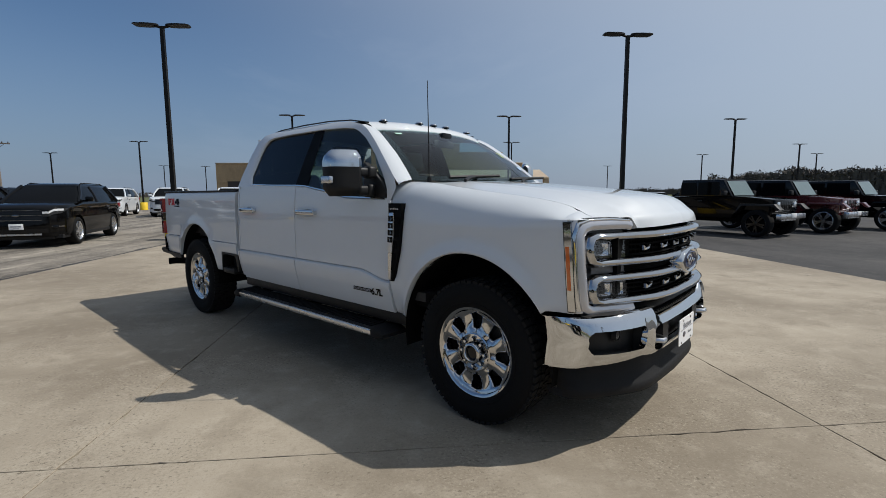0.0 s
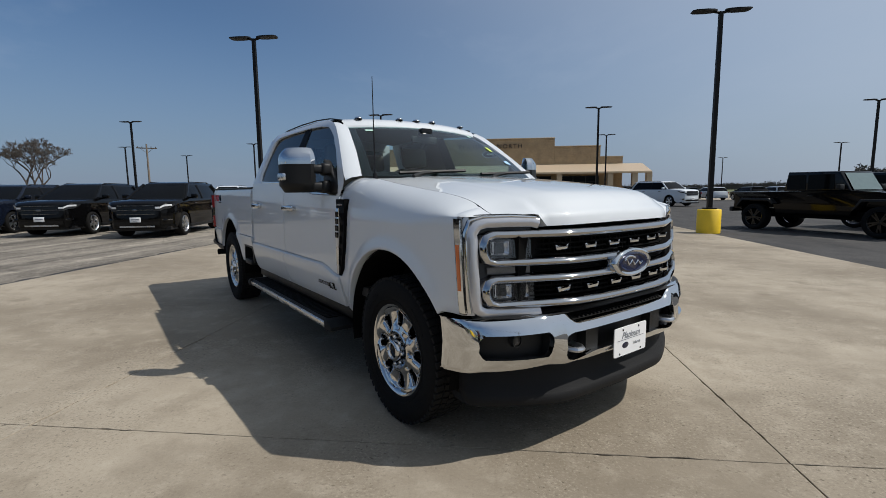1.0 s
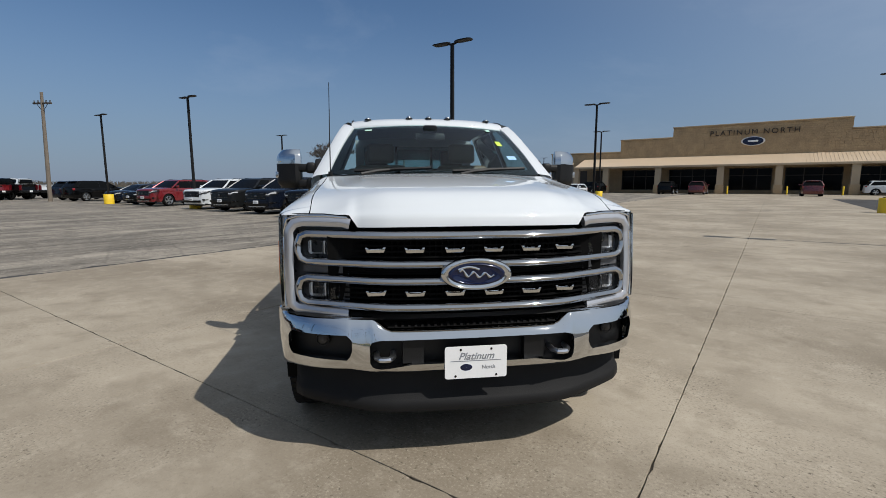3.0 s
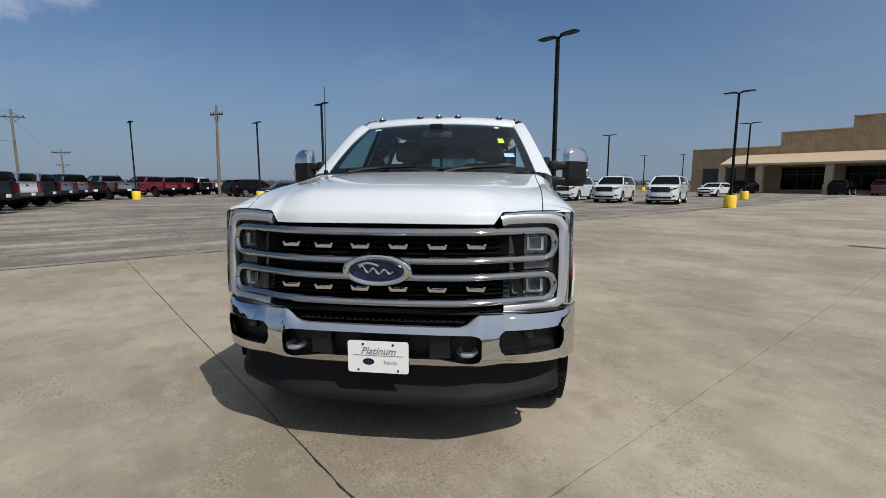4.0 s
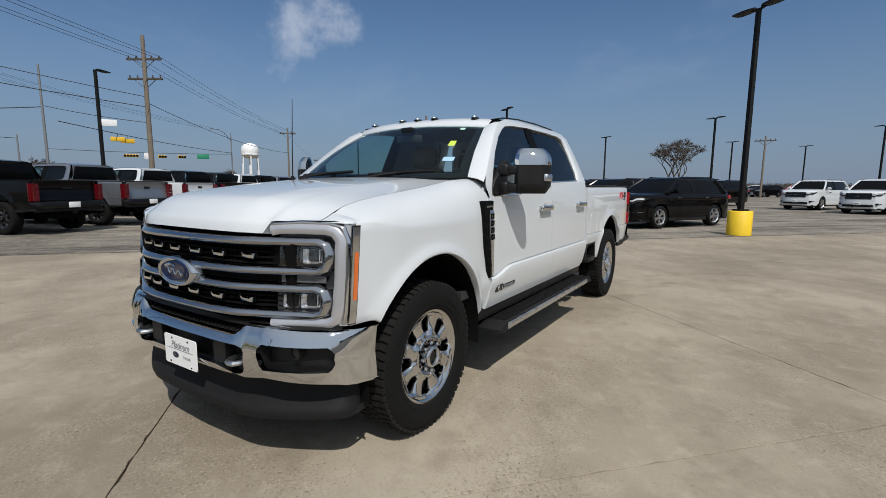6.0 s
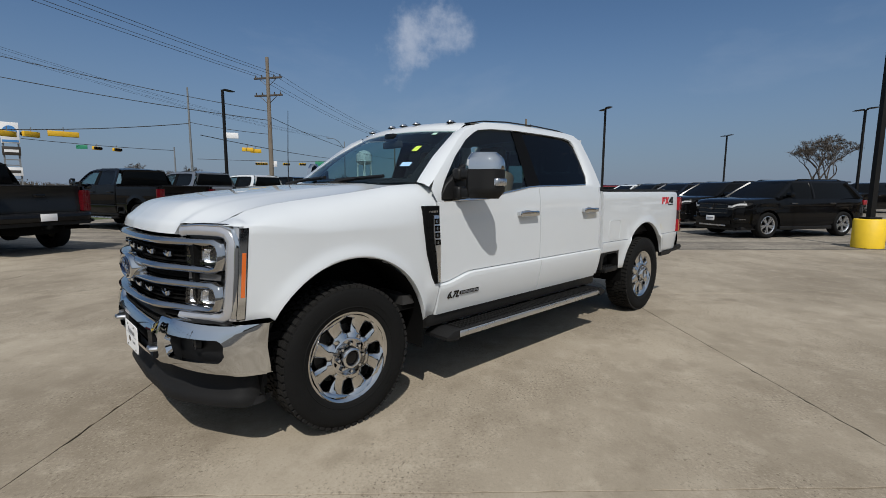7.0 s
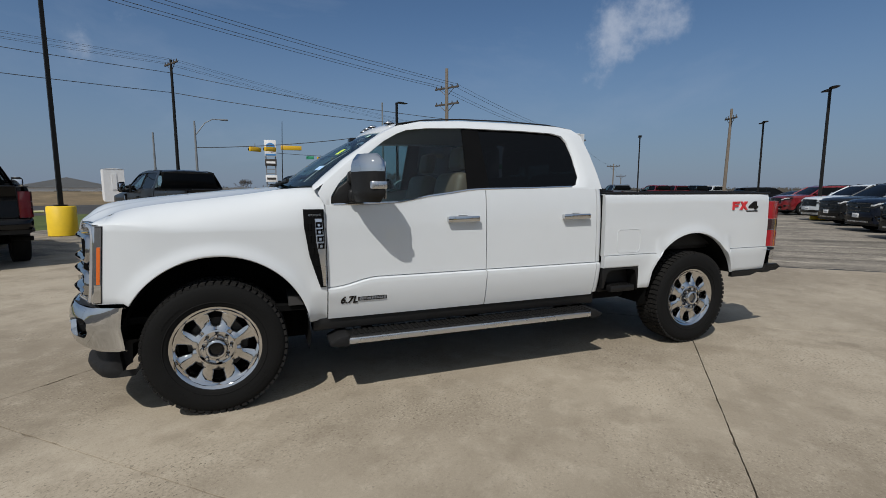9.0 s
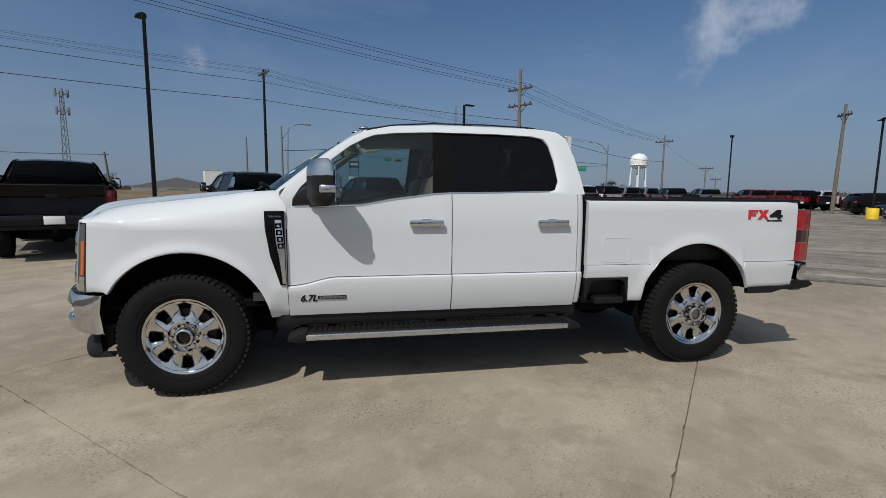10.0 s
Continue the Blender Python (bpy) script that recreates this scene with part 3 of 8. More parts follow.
def nose_x(y, z):
    return smooth_table(NOSE_X, abs(y)) - 0.045 * (z - 0.77) / 0.48


def hood_front(y):
    return smooth_table(HOOD_X, abs(y))


def hood_edge(x):
    return smooth_table([(-0.62, 0.812), (-0.3, 0.806), (0.3, 0.800), (0.66, 0.788)], x)


def hood_z(x, y):
    """Raised middle with a crease on each side, low shoulders that meet the fenders."""
    a = abs(y)
    d = max(0.0, hood_front(y) - x) + 0.026 * step01(a, 0.555, 0.605)
    top = smooth_table(HOOD_D, d) - 0.006 * (a / 0.55) ** 2
    low = min(top, smooth_table(SHUT_Z, x))
    ramp = min(1.0, max(0.0, (a - 0.54) / 0.26))
    soft = min(1.0, max(0.0, (a - 0.40) / 0.40)) ** 1.7
    f = soft + (ramp - soft) * step01(-x, -0.50, -0.10)
    return top + (low - top) * f


def band(bm, loop, half, surf, rise, depth, closed=True):
    """A raised moulding that follows a flat loop of (y, z) over a curved face."""
    n = len(loop)
    P = [Vector((p[0], p[1])) for p in loop]
    rows = []
    for i, p in enumerate(P):
        a = P[(i - 1) % n] if closed else P[max(i - 1, 0)]
        b = P[(i + 1) % n] if closed else P[min(i + 1, n - 1)]
        d = (b - a).normalized()
        o = Vector((-d.y, d.x))
        ring = []
        for k, r in ((-1.0, -depth), (-1.0, rise * 0.25), (-0.86, rise * 0.55), (-0.22, rise), (0.0, rise * 1.08), (0.22, rise), (0.86, rise * 0.55), (1.0, rise * 0.25), (1.0, -depth)):
            q = p + o * half * k
            ring.append((surf(q.x, q.y) + r, q.x, q.y))
        rows.append(ring)
    vr = grid(bm, rows, close_rows=closed)
    if not closed:
        cap(bm, vr[0])
        cap(bm, vr[-1])


def rounded(y0, y1, z0, z1, r, n=5):
    pts = []
    for cy, cz, a0 in ((y1 - r, z1 - r, 0), (y0 + r, z1 - r, 90), (y0 + r, z0 + r, 180), (y1 - r, z0 + r, 270)):
        for k in range(n + 1):
            a = radians(a0 + 90 * k / n)
            pts.append((cy + r * math.cos(a), cz + r * math.sin(a)))
    return pts


def dense(loop, step=0.05, closed=True):
    out, n = [], len(loop)
    for i in range(n if closed else n - 1):
        a, b = Vector(loop[i]), Vector(loop[(i + 1) % n])
        k = max(1, int((b - a).length / step))
        out += [tuple(a.lerp(b, j / k)) for j in range(k)]
    return out if closed else out + [loop[-1]]


def make_wheel(root, name, x, s, detail, front):
    """Tyre with tread, eight-spoke chrome rim, hub with lug nuts. s: 1 left, -1 right."""
    w = empty(name)
    w.parent = root
    yc, R = 0.842, 0.435
    w.location = (x, 0, R)

    def done(name_, bm, mt, label="", sharp=35.0):
        if s < 0:
            mirror_y(bm)
        return part(name_, bm, mt, w, label, sharp=sharp)

    bm = bmesh.new()
    n = 64 if detail else 28
    lathe(bm, [(0.262, yc + 0.105), (0.275, yc + 0.124), (0.29, yc + 0.130), (0.350, yc + 0.141), (0.393, yc + 0.136), (0.414, yc + 0.124), (0.423, yc + 0.112),
               (0.424, yc - 0.112), (0.414, yc - 0.124), (0.345, yc - 0.141), (0.28, yc - 0.128), (0.262, yc - 0.105)], n)
    if detail:                     # raised ring and bars of sidewall lettering too small to read
        lathe(bm, [(0.300, yc + 0.130), (0.302, yc + 0.136), (0.306, yc + 0.136), (0.309, yc + 0.131)], n)
        for a0 in (0.5, 2.1, 3.7, 5.3):
            for k in range(7):
                a = a0 + k * 0.075
                m = Matrix.Rotation(-a, 4, "Y")
                add_box(bm, 0.335, 0.362, yc + 0.137, yc + 0.1415, -0.008, 0.008, m=m)
    tyre = done("tyre", bm, RUBBER, sharp=50)
    if detail:
        bm = bmesh.new()
        for k in range(60):
            a = 2 * math.pi * k / 60
            for j, (y0, y1, da, wd) in enumerate(((0.078, 0.126, 0.0, 0.0155), (0.034, 0.072, 0.5, 0.0165), (-0.016, 0.028, 0.2, 0.017), (-0.066, -0.022, 0.7, 0.0165), (-0.122, -0.072, 0.0, 0.0155))):
                m = Matrix.Rotation(-(a + da * 2 * math.pi / 60), 4, "Y") @ Matrix.Translation((0, yc, 0)) @ Matrix.Rotation(radians(9 if j % 2 else -7), 4, "X")
                r1 = R if abs(y0) < 0.07 and abs(y1) < 0.1 else R - 0.004
                add_box(bm, 0.414, r1, y0, y1, -wd, wd, m=m)
        done("tread", bm, RUBBER_DUSTY, "dusty all-terrain tread blocks")["kind"] = "stuff"
    # rim: barrel and lip
    bm = bmesh.new()
    lathe(bm, [(0.244, yc + 0.095), (0.249, yc + 0.104), (0.262, yc + 0.116), (0.274, yc + 0.120), (0.277, yc + 0.113), (0.272, yc + 0.10)], 64 if detail else 28)
    rim = done("rim", bm, WHEEL_CHROME, "polished chrome rim lip", 60)
    bm = bmesh.new()
    lathe(bm, [(0.244, yc + 0.096), (0.240, yc + 0.05), (0.236, yc - 0.02), (0.25, yc - 0.12)], 48 if detail else 24)
    done("barrel", bm, BRAKE, "shaded dull barrel of the rim")
    face = yc + 0.106
    rs = [0.118, 0.128, 0.136, 0.141, 0.145, 0.150, 0.158, 0.175, 0.195, 0.212, 0.222, 0.228, 0.232, 0.236, 0.240, 0.246, 0.252] if detail else span(0.118, 0.252, 9)
    for k in range(8):
        a0 = 2 * math.pi * (k + 0.5) / 8
        bm = bmesh.new()
        rows = []
        for r in rs:
            kk = (0.40 + 0.7 * (r - 0.15)) * step01(r, 0.138, 0.152) * (1 - step01(r, 0.226, 0.240))
            w0 = math.pi / 8 * (1 - kk)
            f = face - 0.016 * math.sin(math.pi * (r - 0.118) / 0.134)
            rows.append([(r * math.cos(a0 + w0 * t), f + d, r * math.sin(a0 + w0 * t)) for t, d in ((-1, -0.06), (-1, -0.010), (-0.93, -0.004), (-0.6, 0.003), (0, 0.008), (0.6, 0.003), (0.93, -0.004), (1, -0.010), (1, -0.06))])
        grid(bm, rows)
        done("spoke", bm, WHEEL_CHROME, sharp=45)
    bm = bmesh.new()
    lathe(bm, [(0.122, face - 0.012), (0.118, face + 0.006), (0.110, face + 0.010), (0.106, face - 0.030), (0.068, face - 0.030), (0.063, face + 0.034), (0.058, face + 0.042), (0.048, face + 0.044), (0.043, face + 0.038), (0.041, face + 0.010), (0.0005, face + 0.006)], 40 if detail else 20)
    done("hub_cap", bm, WHEEL_CHROME, sharp=50)
    bm = bmesh.new()
    lathe(bm, [(0.0415, face + 0.020), (0.034, face + 0.026), (0.0005, face + 0.027)], 24)
    done("centre_cap", bm, GLOSS_BLACK if front else DARK_CHROME)
    if detail:
        for k in range(8):
            a = 2 * math.pi * k / 8
            bm = bmesh.new()
            lathe(bm, [(0.0125, face), (0.0125, face + 0.022), (0.009, face + 0.028), (0.0005, face + 0.029)], 6, centre=(0.083 * math.cos(a), 0, 0.083 * math.sin(a)))
            done("lug_nut", bm, CHROME, sharp=30)
    bm = bmesh.new()
    lathe(bm, [(0.0005, yc + 0.015), (0.18, yc + 0.015), (0.185, yc - 0.02), (0.0005, yc - 0.02)], 32)
    done("brake_disc", bm, BRAKE, "rust-dulled brake disc")
    bm = bmesh.new()
    lathe(bm, [(0.24, yc - 0.01), (0.0005, yc - 0.03)], 24)
    done("wheel_back", bm, DARK)
    return w


def badge_bars(bm, x0, x1, z0, z1, y, n, t=0.012, d=0.004):
    """A row of n glyph-like blocks standing for a badge."""
    wd = (x1 - x0) / n
    for i in range(n):
        a, b = x0 + wd * (i + 0.08), x0 + wd * (i + 0.92)
        for q in ((a, b, z1 - t, z1), (a, b, (z0 + z1) / 2 - t / 2, (z0 + z1) / 2 + t / 2), (a, b, z0, z0 + t)):
            add_box(bm, min(q[0], q[1]), max(q[0], q[1]), y, y + d, q[2], q[3])
        e = a if i % 2 else b - (t if wd > 0 else -t)
        add_box(bm, min(e, e + t), max(e, e + t), y, y + d, z0, z1)


def make_pickup(paint, detail=True, label=""):
    root = empty("pickup_truck")
    tagged(root, label, "pickup truck")
    done = lambda name, bm, mt, label="", parent=root, sharp=35.0: part(name, bm, mt, parent, label, sharp=sharp)
    k = 1 if detail else 2

    def both(name, make, mt, label="", sharp=35.0):
        made = []
        for s in (1, -1):
            bm = make()
            if s < 0:
                mirror_y(bm)
            made.append(done(name, bm, mt, label, sharp=sharp))
        return made

    # ---- hood
    bm = bmesh.new()
    rows = []
    for v in span(0, 1, 45 if detail else 15):
        row = []
        for t in span(-1, 1, 81 if detail else 21):
            y = t * hood_edge(0.657 - 1.1 * v ** 1.6)
            xf, xr = hood_front(y), -0.395 - 0.06 * (abs(y) / 0.8) ** 2.4
            x = xf - (v ** 1.6) * (xf - xr)
            row.append((x, y, hood_z(x, y)))
        rows.append(row)
    lip = [(x - 0.05, y, z - 0.008) for x, y, z in rows[0]]
    grid(bm, [lip] + rows)
    done("hood", bm, paint, sharp=50)

    # ---- front fenders
    def fender():
        bm = bmesh.new()
        xs = span(-0.70, -0.60, 3) + [-0.03 + 0.56 * math.sin(radians(a)) for a in span(-84, 60, 33 if detail else 15)] + span(0.48, 0.588, 6)
        rows = []
        for x in xs:
            low = 0.545
            if -0.59 < x < 0.462:
                low = max(0.545, 0.47 + math.sqrt(max(0, 0.56 ** 2 - (x + 0.03) ** 2)))
            elif x >= 0.46:
                low = 0.768
            col = []
            for v in span(0, 1, 12):
                z = low + v * (1.195 + 0.045 * step01(x, 0.15, 0.56) - low)
                flare = 0.020 * math.exp(-(((math.hypot(x + 0.03, z - 0.47) - 0.565) / 0.05) ** 2)) if z > 0.55 else 0
                crease = (lerp_table(DOOR_Y, z) - 0.98) * (1 - step01(x, -0.66, -0.56)) if z < 0.9 else 0
                y = smooth_table(FENDER_Y, x) + flare + crease - 0.020 * step01(0.9 - z, 0, 0.35)
                if v == 0:
                    col.append((x, y - 0.05, z + 0.004))
                    col.append((x, y - 0.006, z))
                col.append((x, y, z + (0.006 if v == 0 else 0)))
            ye = hood_edge(x)
            ze = hood_z(x, ye)
            y0 = smooth_table(FENDER_Y, x)
            zt = 1.195 + 0.045 * step01(x, 0.15, 0.56)
            full = step01(-x, 0.30, 0.62)   # squarer shoulder towards the door
            yc = y0 - 0.030 + 0.019 * step01(x, 0.25, 0.52) + 0.014 * full
            p0, p1, p2 = Vector((y0, zt)), Vector((yc, max(zt + 0.016, ze - (0.30 - 0.08 * full) * (y0 - 0.030 - ye)))), Vector((ye + 0.005, ze))
            for v in span(0, 1, 12)[1:]:
                q = (1 - v) ** 2 * p0 + 2 * v * (1 - v) * p1 + v * v * p2
                col.append((x, q.x, q.y))
            if x > 0.52:                 # front edge leans back with the lamp
                lean = step01(x, 0.52, 0.588)
                col = [(px + lean * (0.030 - 0.040 * (pz - 0.77) / 0.48), py, pz) for px, py, pz in col]
            rows.append(col)
        grid(bm, rows)
        return bm
    both("front_fender", fender, paint, sharp=50)

    def cowl_corner():
        """Painted metal under the seam of fender, hood and door."""
        bm = bmesh.new()
        rows = []
        for x in (-0.60, -0.66, -0.70, -0.78):
            ye = hood_edge(max(x, -0.62))
            ze = hood_z(max(x, -0.62), ye)
            y0 = 0.972
            p0, p1, p2 = Vector((y0, 1.19)), Vector((y0 - 0.018, max(1.206, ze - 0.006 - 0.22 * (y0 - 0.030 - ye)))), Vector((ye - 0.03, ze - 0.006))
            rows.append([(x, *((1 - v) ** 2 * p0 + 2 * v * (1 - v) * p1 + v * v * p2)) for v in span(0, 1, 12)])
        grid(bm, rows)
        return bm
    both("cowl_corner", cowl_corner, paint, sharp=50)

    def brow():
        bm = bmesh.new()
        rows = []
        for t in [-0.5] + span(0, 1, 13):
            x = 0.576 + 0.081 * t
            yi = hood_edge(x) + 0.005
            yo = 0.946 + (0.794 - 0.946) * t
            i, o = Vector((x, yi, hood_z(x, yi))), Vector((nose_x(yo, 1.25) + 0.010, yo, 1.240 + 0.006 * t))
            c = Vector((o.x - 0.006, o.y - 0.012 * (1 - t), max(i.z - 0.014, o.z + 0.006 * (1 - t))))
            if t < 0:                    # tucked under the fender
                i.z -= 0.006
                o = Vector((nose_x(0.946, 1.25) - 0.05, 0.938, 1.228))
                c = Vector((o.x, 0.922, 1.240))
            rows.append([o + Vector((-0.03, -0.02, -0.004))] + [(1 - v) ** 2 * o + 2 * v * (1 - v) * c + v * v * i for v in span(0, 1, 9)])
        grid(bm, rows)
        return bm
    both("lamp_brow", brow, paint, sharp=50)

    # ---- doors
    def door(x0, x1):
        def make():
            bm = bmesh.new()
            rows = []
            for x in span(x0, x1, 25 if detail else 9):
                top = lerp_table(BELT_Z, x)
                zs = [0.555, 0.575, 0.62, 0.70, 0.795, 0.81, 0.825, 0.832, 0.836, 0.841, 0.86] + span(0.95, top, 9)
                col = [(x, lerp_table(DOOR_Y, 0.555) - 0.04, 0.556)]
                for z in zs:
                    dip = 0.055 * step01(x, -1.05, -0.74) if 0.78 < z < 0.87 else 0   # crease falls away ahead
                    col.append((x, lerp_table(DOOR_Y, z), z - dip))
                col.append((x, smooth_table(DOOR_Y, top) - 0.03, top + 0.002))
                rows.append(col)
            e0 = [(p[0], p[1] - 0.03, p[2]) for p in rows[0]]
            e1 = [(p[0], p[1] - 0.03, p[2]) for p in rows[-1]]
            grid(bm, [e0] + rows + [e1])
            return bm
        return make
    front_doors = both("front_door", door(-0.706, -1.896), paint, sharp=40)
    rear_doors = both("rear_door", door(-1.904, -2.920), paint, sharp=40)

    def corner():
        bm = bmesh.new()
        rows = []
        for x, d in ((-2.928, 0.03), (-2.928, 0.0), (-2.952, 0.0), (-2.968, 0.007), (-2.977, 0.028), (-2.978, 0.10)):
            rows.append([(x, smooth_table(DOOR_Y, z) - d, z) for z in [0.575, 0.62, 0.70, 0.795, 0.81, 0.825, 0.832, 0.836, 0.841, 0.86] + span(0.95, 1.452, 9)])
        grid(bm, rows)
        return bm
    both("cab_corner", corner, paint, sharp=50)

    # ---- side frame of the glasshouse
    pairs = [((-0.706, 1.335), (-0.745, 1.348)), ((-0.66, 1.42), (-0.752, 1.40)), ((-0.70, 1.485), (-0.805, 1.482)), ((-0.87, 1.63), (-0.985, 1.662)), ((-1.05, 1.778), (-1.155, 1.795)), ((-1.17, 1.865), (-1.265, 1.855)),
             ((-1.27, 1.915), (-1.34, 1.884)), ((-1.45, 1.958), (-1.50, 1.904)), ((-1.8, 1.985), (-1.80, 1.918)), ((-2.3, 1.992), (-2.3, 1.920)), ((-2.70, 1.982), (-2.60, 1.912)), ((-2.83, 1.960), (-2.69, 1.893)),
             ((-2.90, 1.905), (-2.735, 1.84)), ((-2.945, 1.75), (-2.765, 1.72)), ((-2.975, 1.58), (-2.778, 1.55)), ((-2.990, 1.452), (-2.745, 1.485)), ((-2.75, 1.448), (-2.69, 1.468)),
             ((-2.3, 1.445), (-2.3, 1.462)), ((-1.9, 1.438), (-1.9, 1.455)), ((-1.76, 1.430), (-1.76, 1.447)), ((-1.60, 1.409), (-1.60, 1.424)), ((-1.44, 1.388), (-1.44, 1.403)), ((-1.32, 1.364), (-1.32, 1.378)), ((-1.22, 1.345), (-1.22, 1.360)), ((-0.95, 1.340), (-0.95, 1.354))]

    def glass_y(z):
        return smooth_table(GLASS_Y, z)

    def frame_side():
        bm = bmesh.new()
        rows = []
        for (ax, az), (bx, bz) in pairs:
            mx, mz = ax + (bx - ax) * 0.5, az + (bz - az) * 0.5
            rows.append([(ax, glass_y(az) + 0.002, az), (mx, glass_y(mz) + 0.006, mz), (bx + (mx - bx) * 0.12, glass_y(bz) + 0.004, bz + (mz - bz) * 0.12), (bx, glass_y(bz) - 0.006, bz), (bx, glass_y(bz) - 0.04, bz)])
        grid(bm, rows, close_rows=True)
        return bm
    both("cab_side_frame", frame_side, paint, sharp=55)

    # A-pillar face towards the windshield
    ws_edge = [(-0.635, 0.822, 1.470), (-0.70, 0.800, 1.530), (-0.85, 0.752, 1.655), (-1.02, 0.703, 1.772), (-1.135, 0.670, 1.848), (-1.225, 0.648, 1.890)]
    side_a = [(-0.64, 1.44), (-0.70, 1.485), (-0.87, 1.63), (-1.05, 1.778), (-1.17, 1.865), (-1.27, 1.915)]

    def pillar():
        bm = bmesh.new()
        rows = []
        for (x, y, z), (ax, az) in zip(ws_edge, side_a):
            ys = glass_y(az) + 0.002
            rows.append([(ax, ys, az), ((ax * 0.65 + x * 0.35) + 0.008, ys * 0.6 + y * 0.4 + 0.012, az * 0.6 + z * 0.4 + 0.008), (x - 0.005, y + 0.004, z + 0.003), (x - 0.03, y - 0.01, z - 0.02)])
        grid(bm, rows)
        return bm
    both("windshield_pillar", pillar, paint, sharp=50)

    # window glass, pillar trim and bright belt moulding
    def pane(loop, inset):
        def make():
            bm = bmesh.new()
            f = bm.faces.new([bm.verts.new((x, glass_y(z) - inset, z)) for x, z in loop])
            bmesh.ops.triangulate(bm, faces=[f])
            bmesh.ops.subdivide_edges(bm, edges=bm.edges[:], cuts=1)
            for v in bm.verts:
                v.co.y = glass_y(v.co.z) - inset
            return bm
        return make
    inner = [b for a, b in pairs]
    front_loop = inner[0:8] + [(-1.80, 1.918), (-1.765, 1.447)] + inner[20:]
    rear_loop = [(-1.915, 1.918)] + inner[9:18] + [(-1.935, 1.456)]
    for ob in both("front_side_window", pane(front_loop, 0.016), FRONT_GLASS, "lightly tinted side window"):
        ob.visible_shadow = False
    both("rear_side_window", pane(rear_loop, 0.016), PRIVACY, "dark privacy glass")
    both("middle_pillar_trim", pane([(-1.79, 1.920), (-1.93, 1.920), (-1.945, 1.450), (-1.755, 1.445)], 0.010), SEAL_BLACK)

    def belt():
        bm = bmesh.new()
        pts = [(-2.69, 1.470), (-2.3, 1.458), (-1.9, 1.451), (-1.76, 1.443), (-1.60, 1.420), (-1.44, 1.399), (-1.32, 1.374), (-1.22, 1.356), (-0.95, 1.350), (-0.76, 1.345)]
        rows = [[(x, glass_y(z) + a, z + b) for a, b in ((-0.01, 0.008), (0.008, 0.007), (0.010, -0.002), (0.006, -0.008))] for x, z in pts]
        grid(bm, rows)
        return bm
    both("belt_moulding", belt, CHROME)

    # ---- roof
    bm = bmesh.new()
    rows = []
    for v in [w ** 1.7 for w in span(0, 1, 33 if detail else 13)]:
        row = []
        for t in span(-1, 1, 25 if detail else 11):
            y = t * 0.672
            xf = -1.115 - 0.105 * abs(t) ** 2.2
            x = xf + (-2.935 - xf) * v
            z = smooth_table([(-2.94, 1.962), (-2.8, 1.995), (-2.4, 2.016), (-1.8, 2.012), (-1.4, 1.988), (-1.2, 1.966), (-1.10, 1.954)], x) - 0.034 * abs(t) ** 2.6
            z -= smooth_table([(0.0, 0.050), (0.03, 0.024), (0.07, 0.009), (0.12, 0.0), (2.0, 0.0)], xf - x)
            z += 0.006 * (abs(t) < 0.62) * step01(-x, 1.3, 1.42) * math.cos(t * 15) ** 2
            row.append((x, y, z))
        rows.append(row)
    rows.insert(0, [(x + 0.004, y, z - 0.03) for x, y, z in rows[0]])
    rows.append([(x - 0.02, y, z - 0.07) for x, y, z in rows[-1]])
    rows.append([(x - 0.02, y * 1.08, z - 0.20) for x, y, z in rows[-1]])
    grid(bm, rows)
    done("roof", bm, paint, sharp=50)
    bm = bmesh.new()
    grid(bm, [[(x, y, z - 0.05) for x, y, z in r] for r in rows[7:-2:4]])
    done("headliner", bm, HEADLINER)

    def rail():
        bm = bmesh.new()
        tube(bm, [(x, smooth_table([(-2.9, 0.665), (-1.3, 0.668)], x), z) for x, z in ((-2.86, 1.962), (-2.6, 1.994), (-2.2, 2.003), (-1.8, 1.998), (-1.5, 1.977), (-1.28, 1.938))], 0.006, 6)
        return bm
    both("roof_ditch_strip", rail, PLASTIC)
    if detail:
        for y, x in ((-0.53, -1.265), (-0.17, -1.215), (0.0, -1.21), (0.17, -1.215), (0.53, -1.265)):
            lamp = empty("marker_lamp")
            lamp.parent = root
            z = smooth_table([(-1.4, 1.988), (-1.2, 1.964)], x) - 0.034 * (abs(y) / 0.672) ** 2.6
            lamp.location = (x, y, z)
            bm = bmesh.new()
            lathe(bm, [(0.030, 0.0), (0.029, 0.006), (0.024, 0.008)], 16, "z")
            for v in bm.verts:
                v.co.x *= 1.5
            done("lamp_base", bm, PLASTIC, parent=lamp)
            bm = bmesh.new()
            lathe(bm, [(0.024, 0.007), (0.022, 0.015), (0.015, 0.020), (0.0005, 0.022)], 16, "z")
            for v in bm.verts:
                v.co.x *= 1.5
            done("lamp_lens", bm, SATIN, parent=lamp)

    # ---- windshield, cowl, wipers
    bm = bmesh.new()
    rows = []
    for v in span(0, 1, 11):
        row = []
        for t in span(-1, 1, 21):
            bx, by, bz = -0.43 - 0.205 * abs(t) ** 2.2, 0.818 * t, 1.458 + 0.014 * abs(t)
            tx, ty, tz = -1.125 - 0.10 * abs(t) ** 2.2, 0.645 * t, 1.906 - 0.022 * abs(t) ** 2
            bul = 0.022 * math.sin(math.pi * v)
            row.append((bx + (tx - bx) * v + bul * 0.6, by + (ty - by) * v, bz + (tz - bz) * v + bul))
        rows.append(row)
    grid(bm, rows)
    pane_ob = done("windshield", bm, WINDSHIELD, "curved windshield with stickers in the corner")
    pane_ob.visible_shadow = False

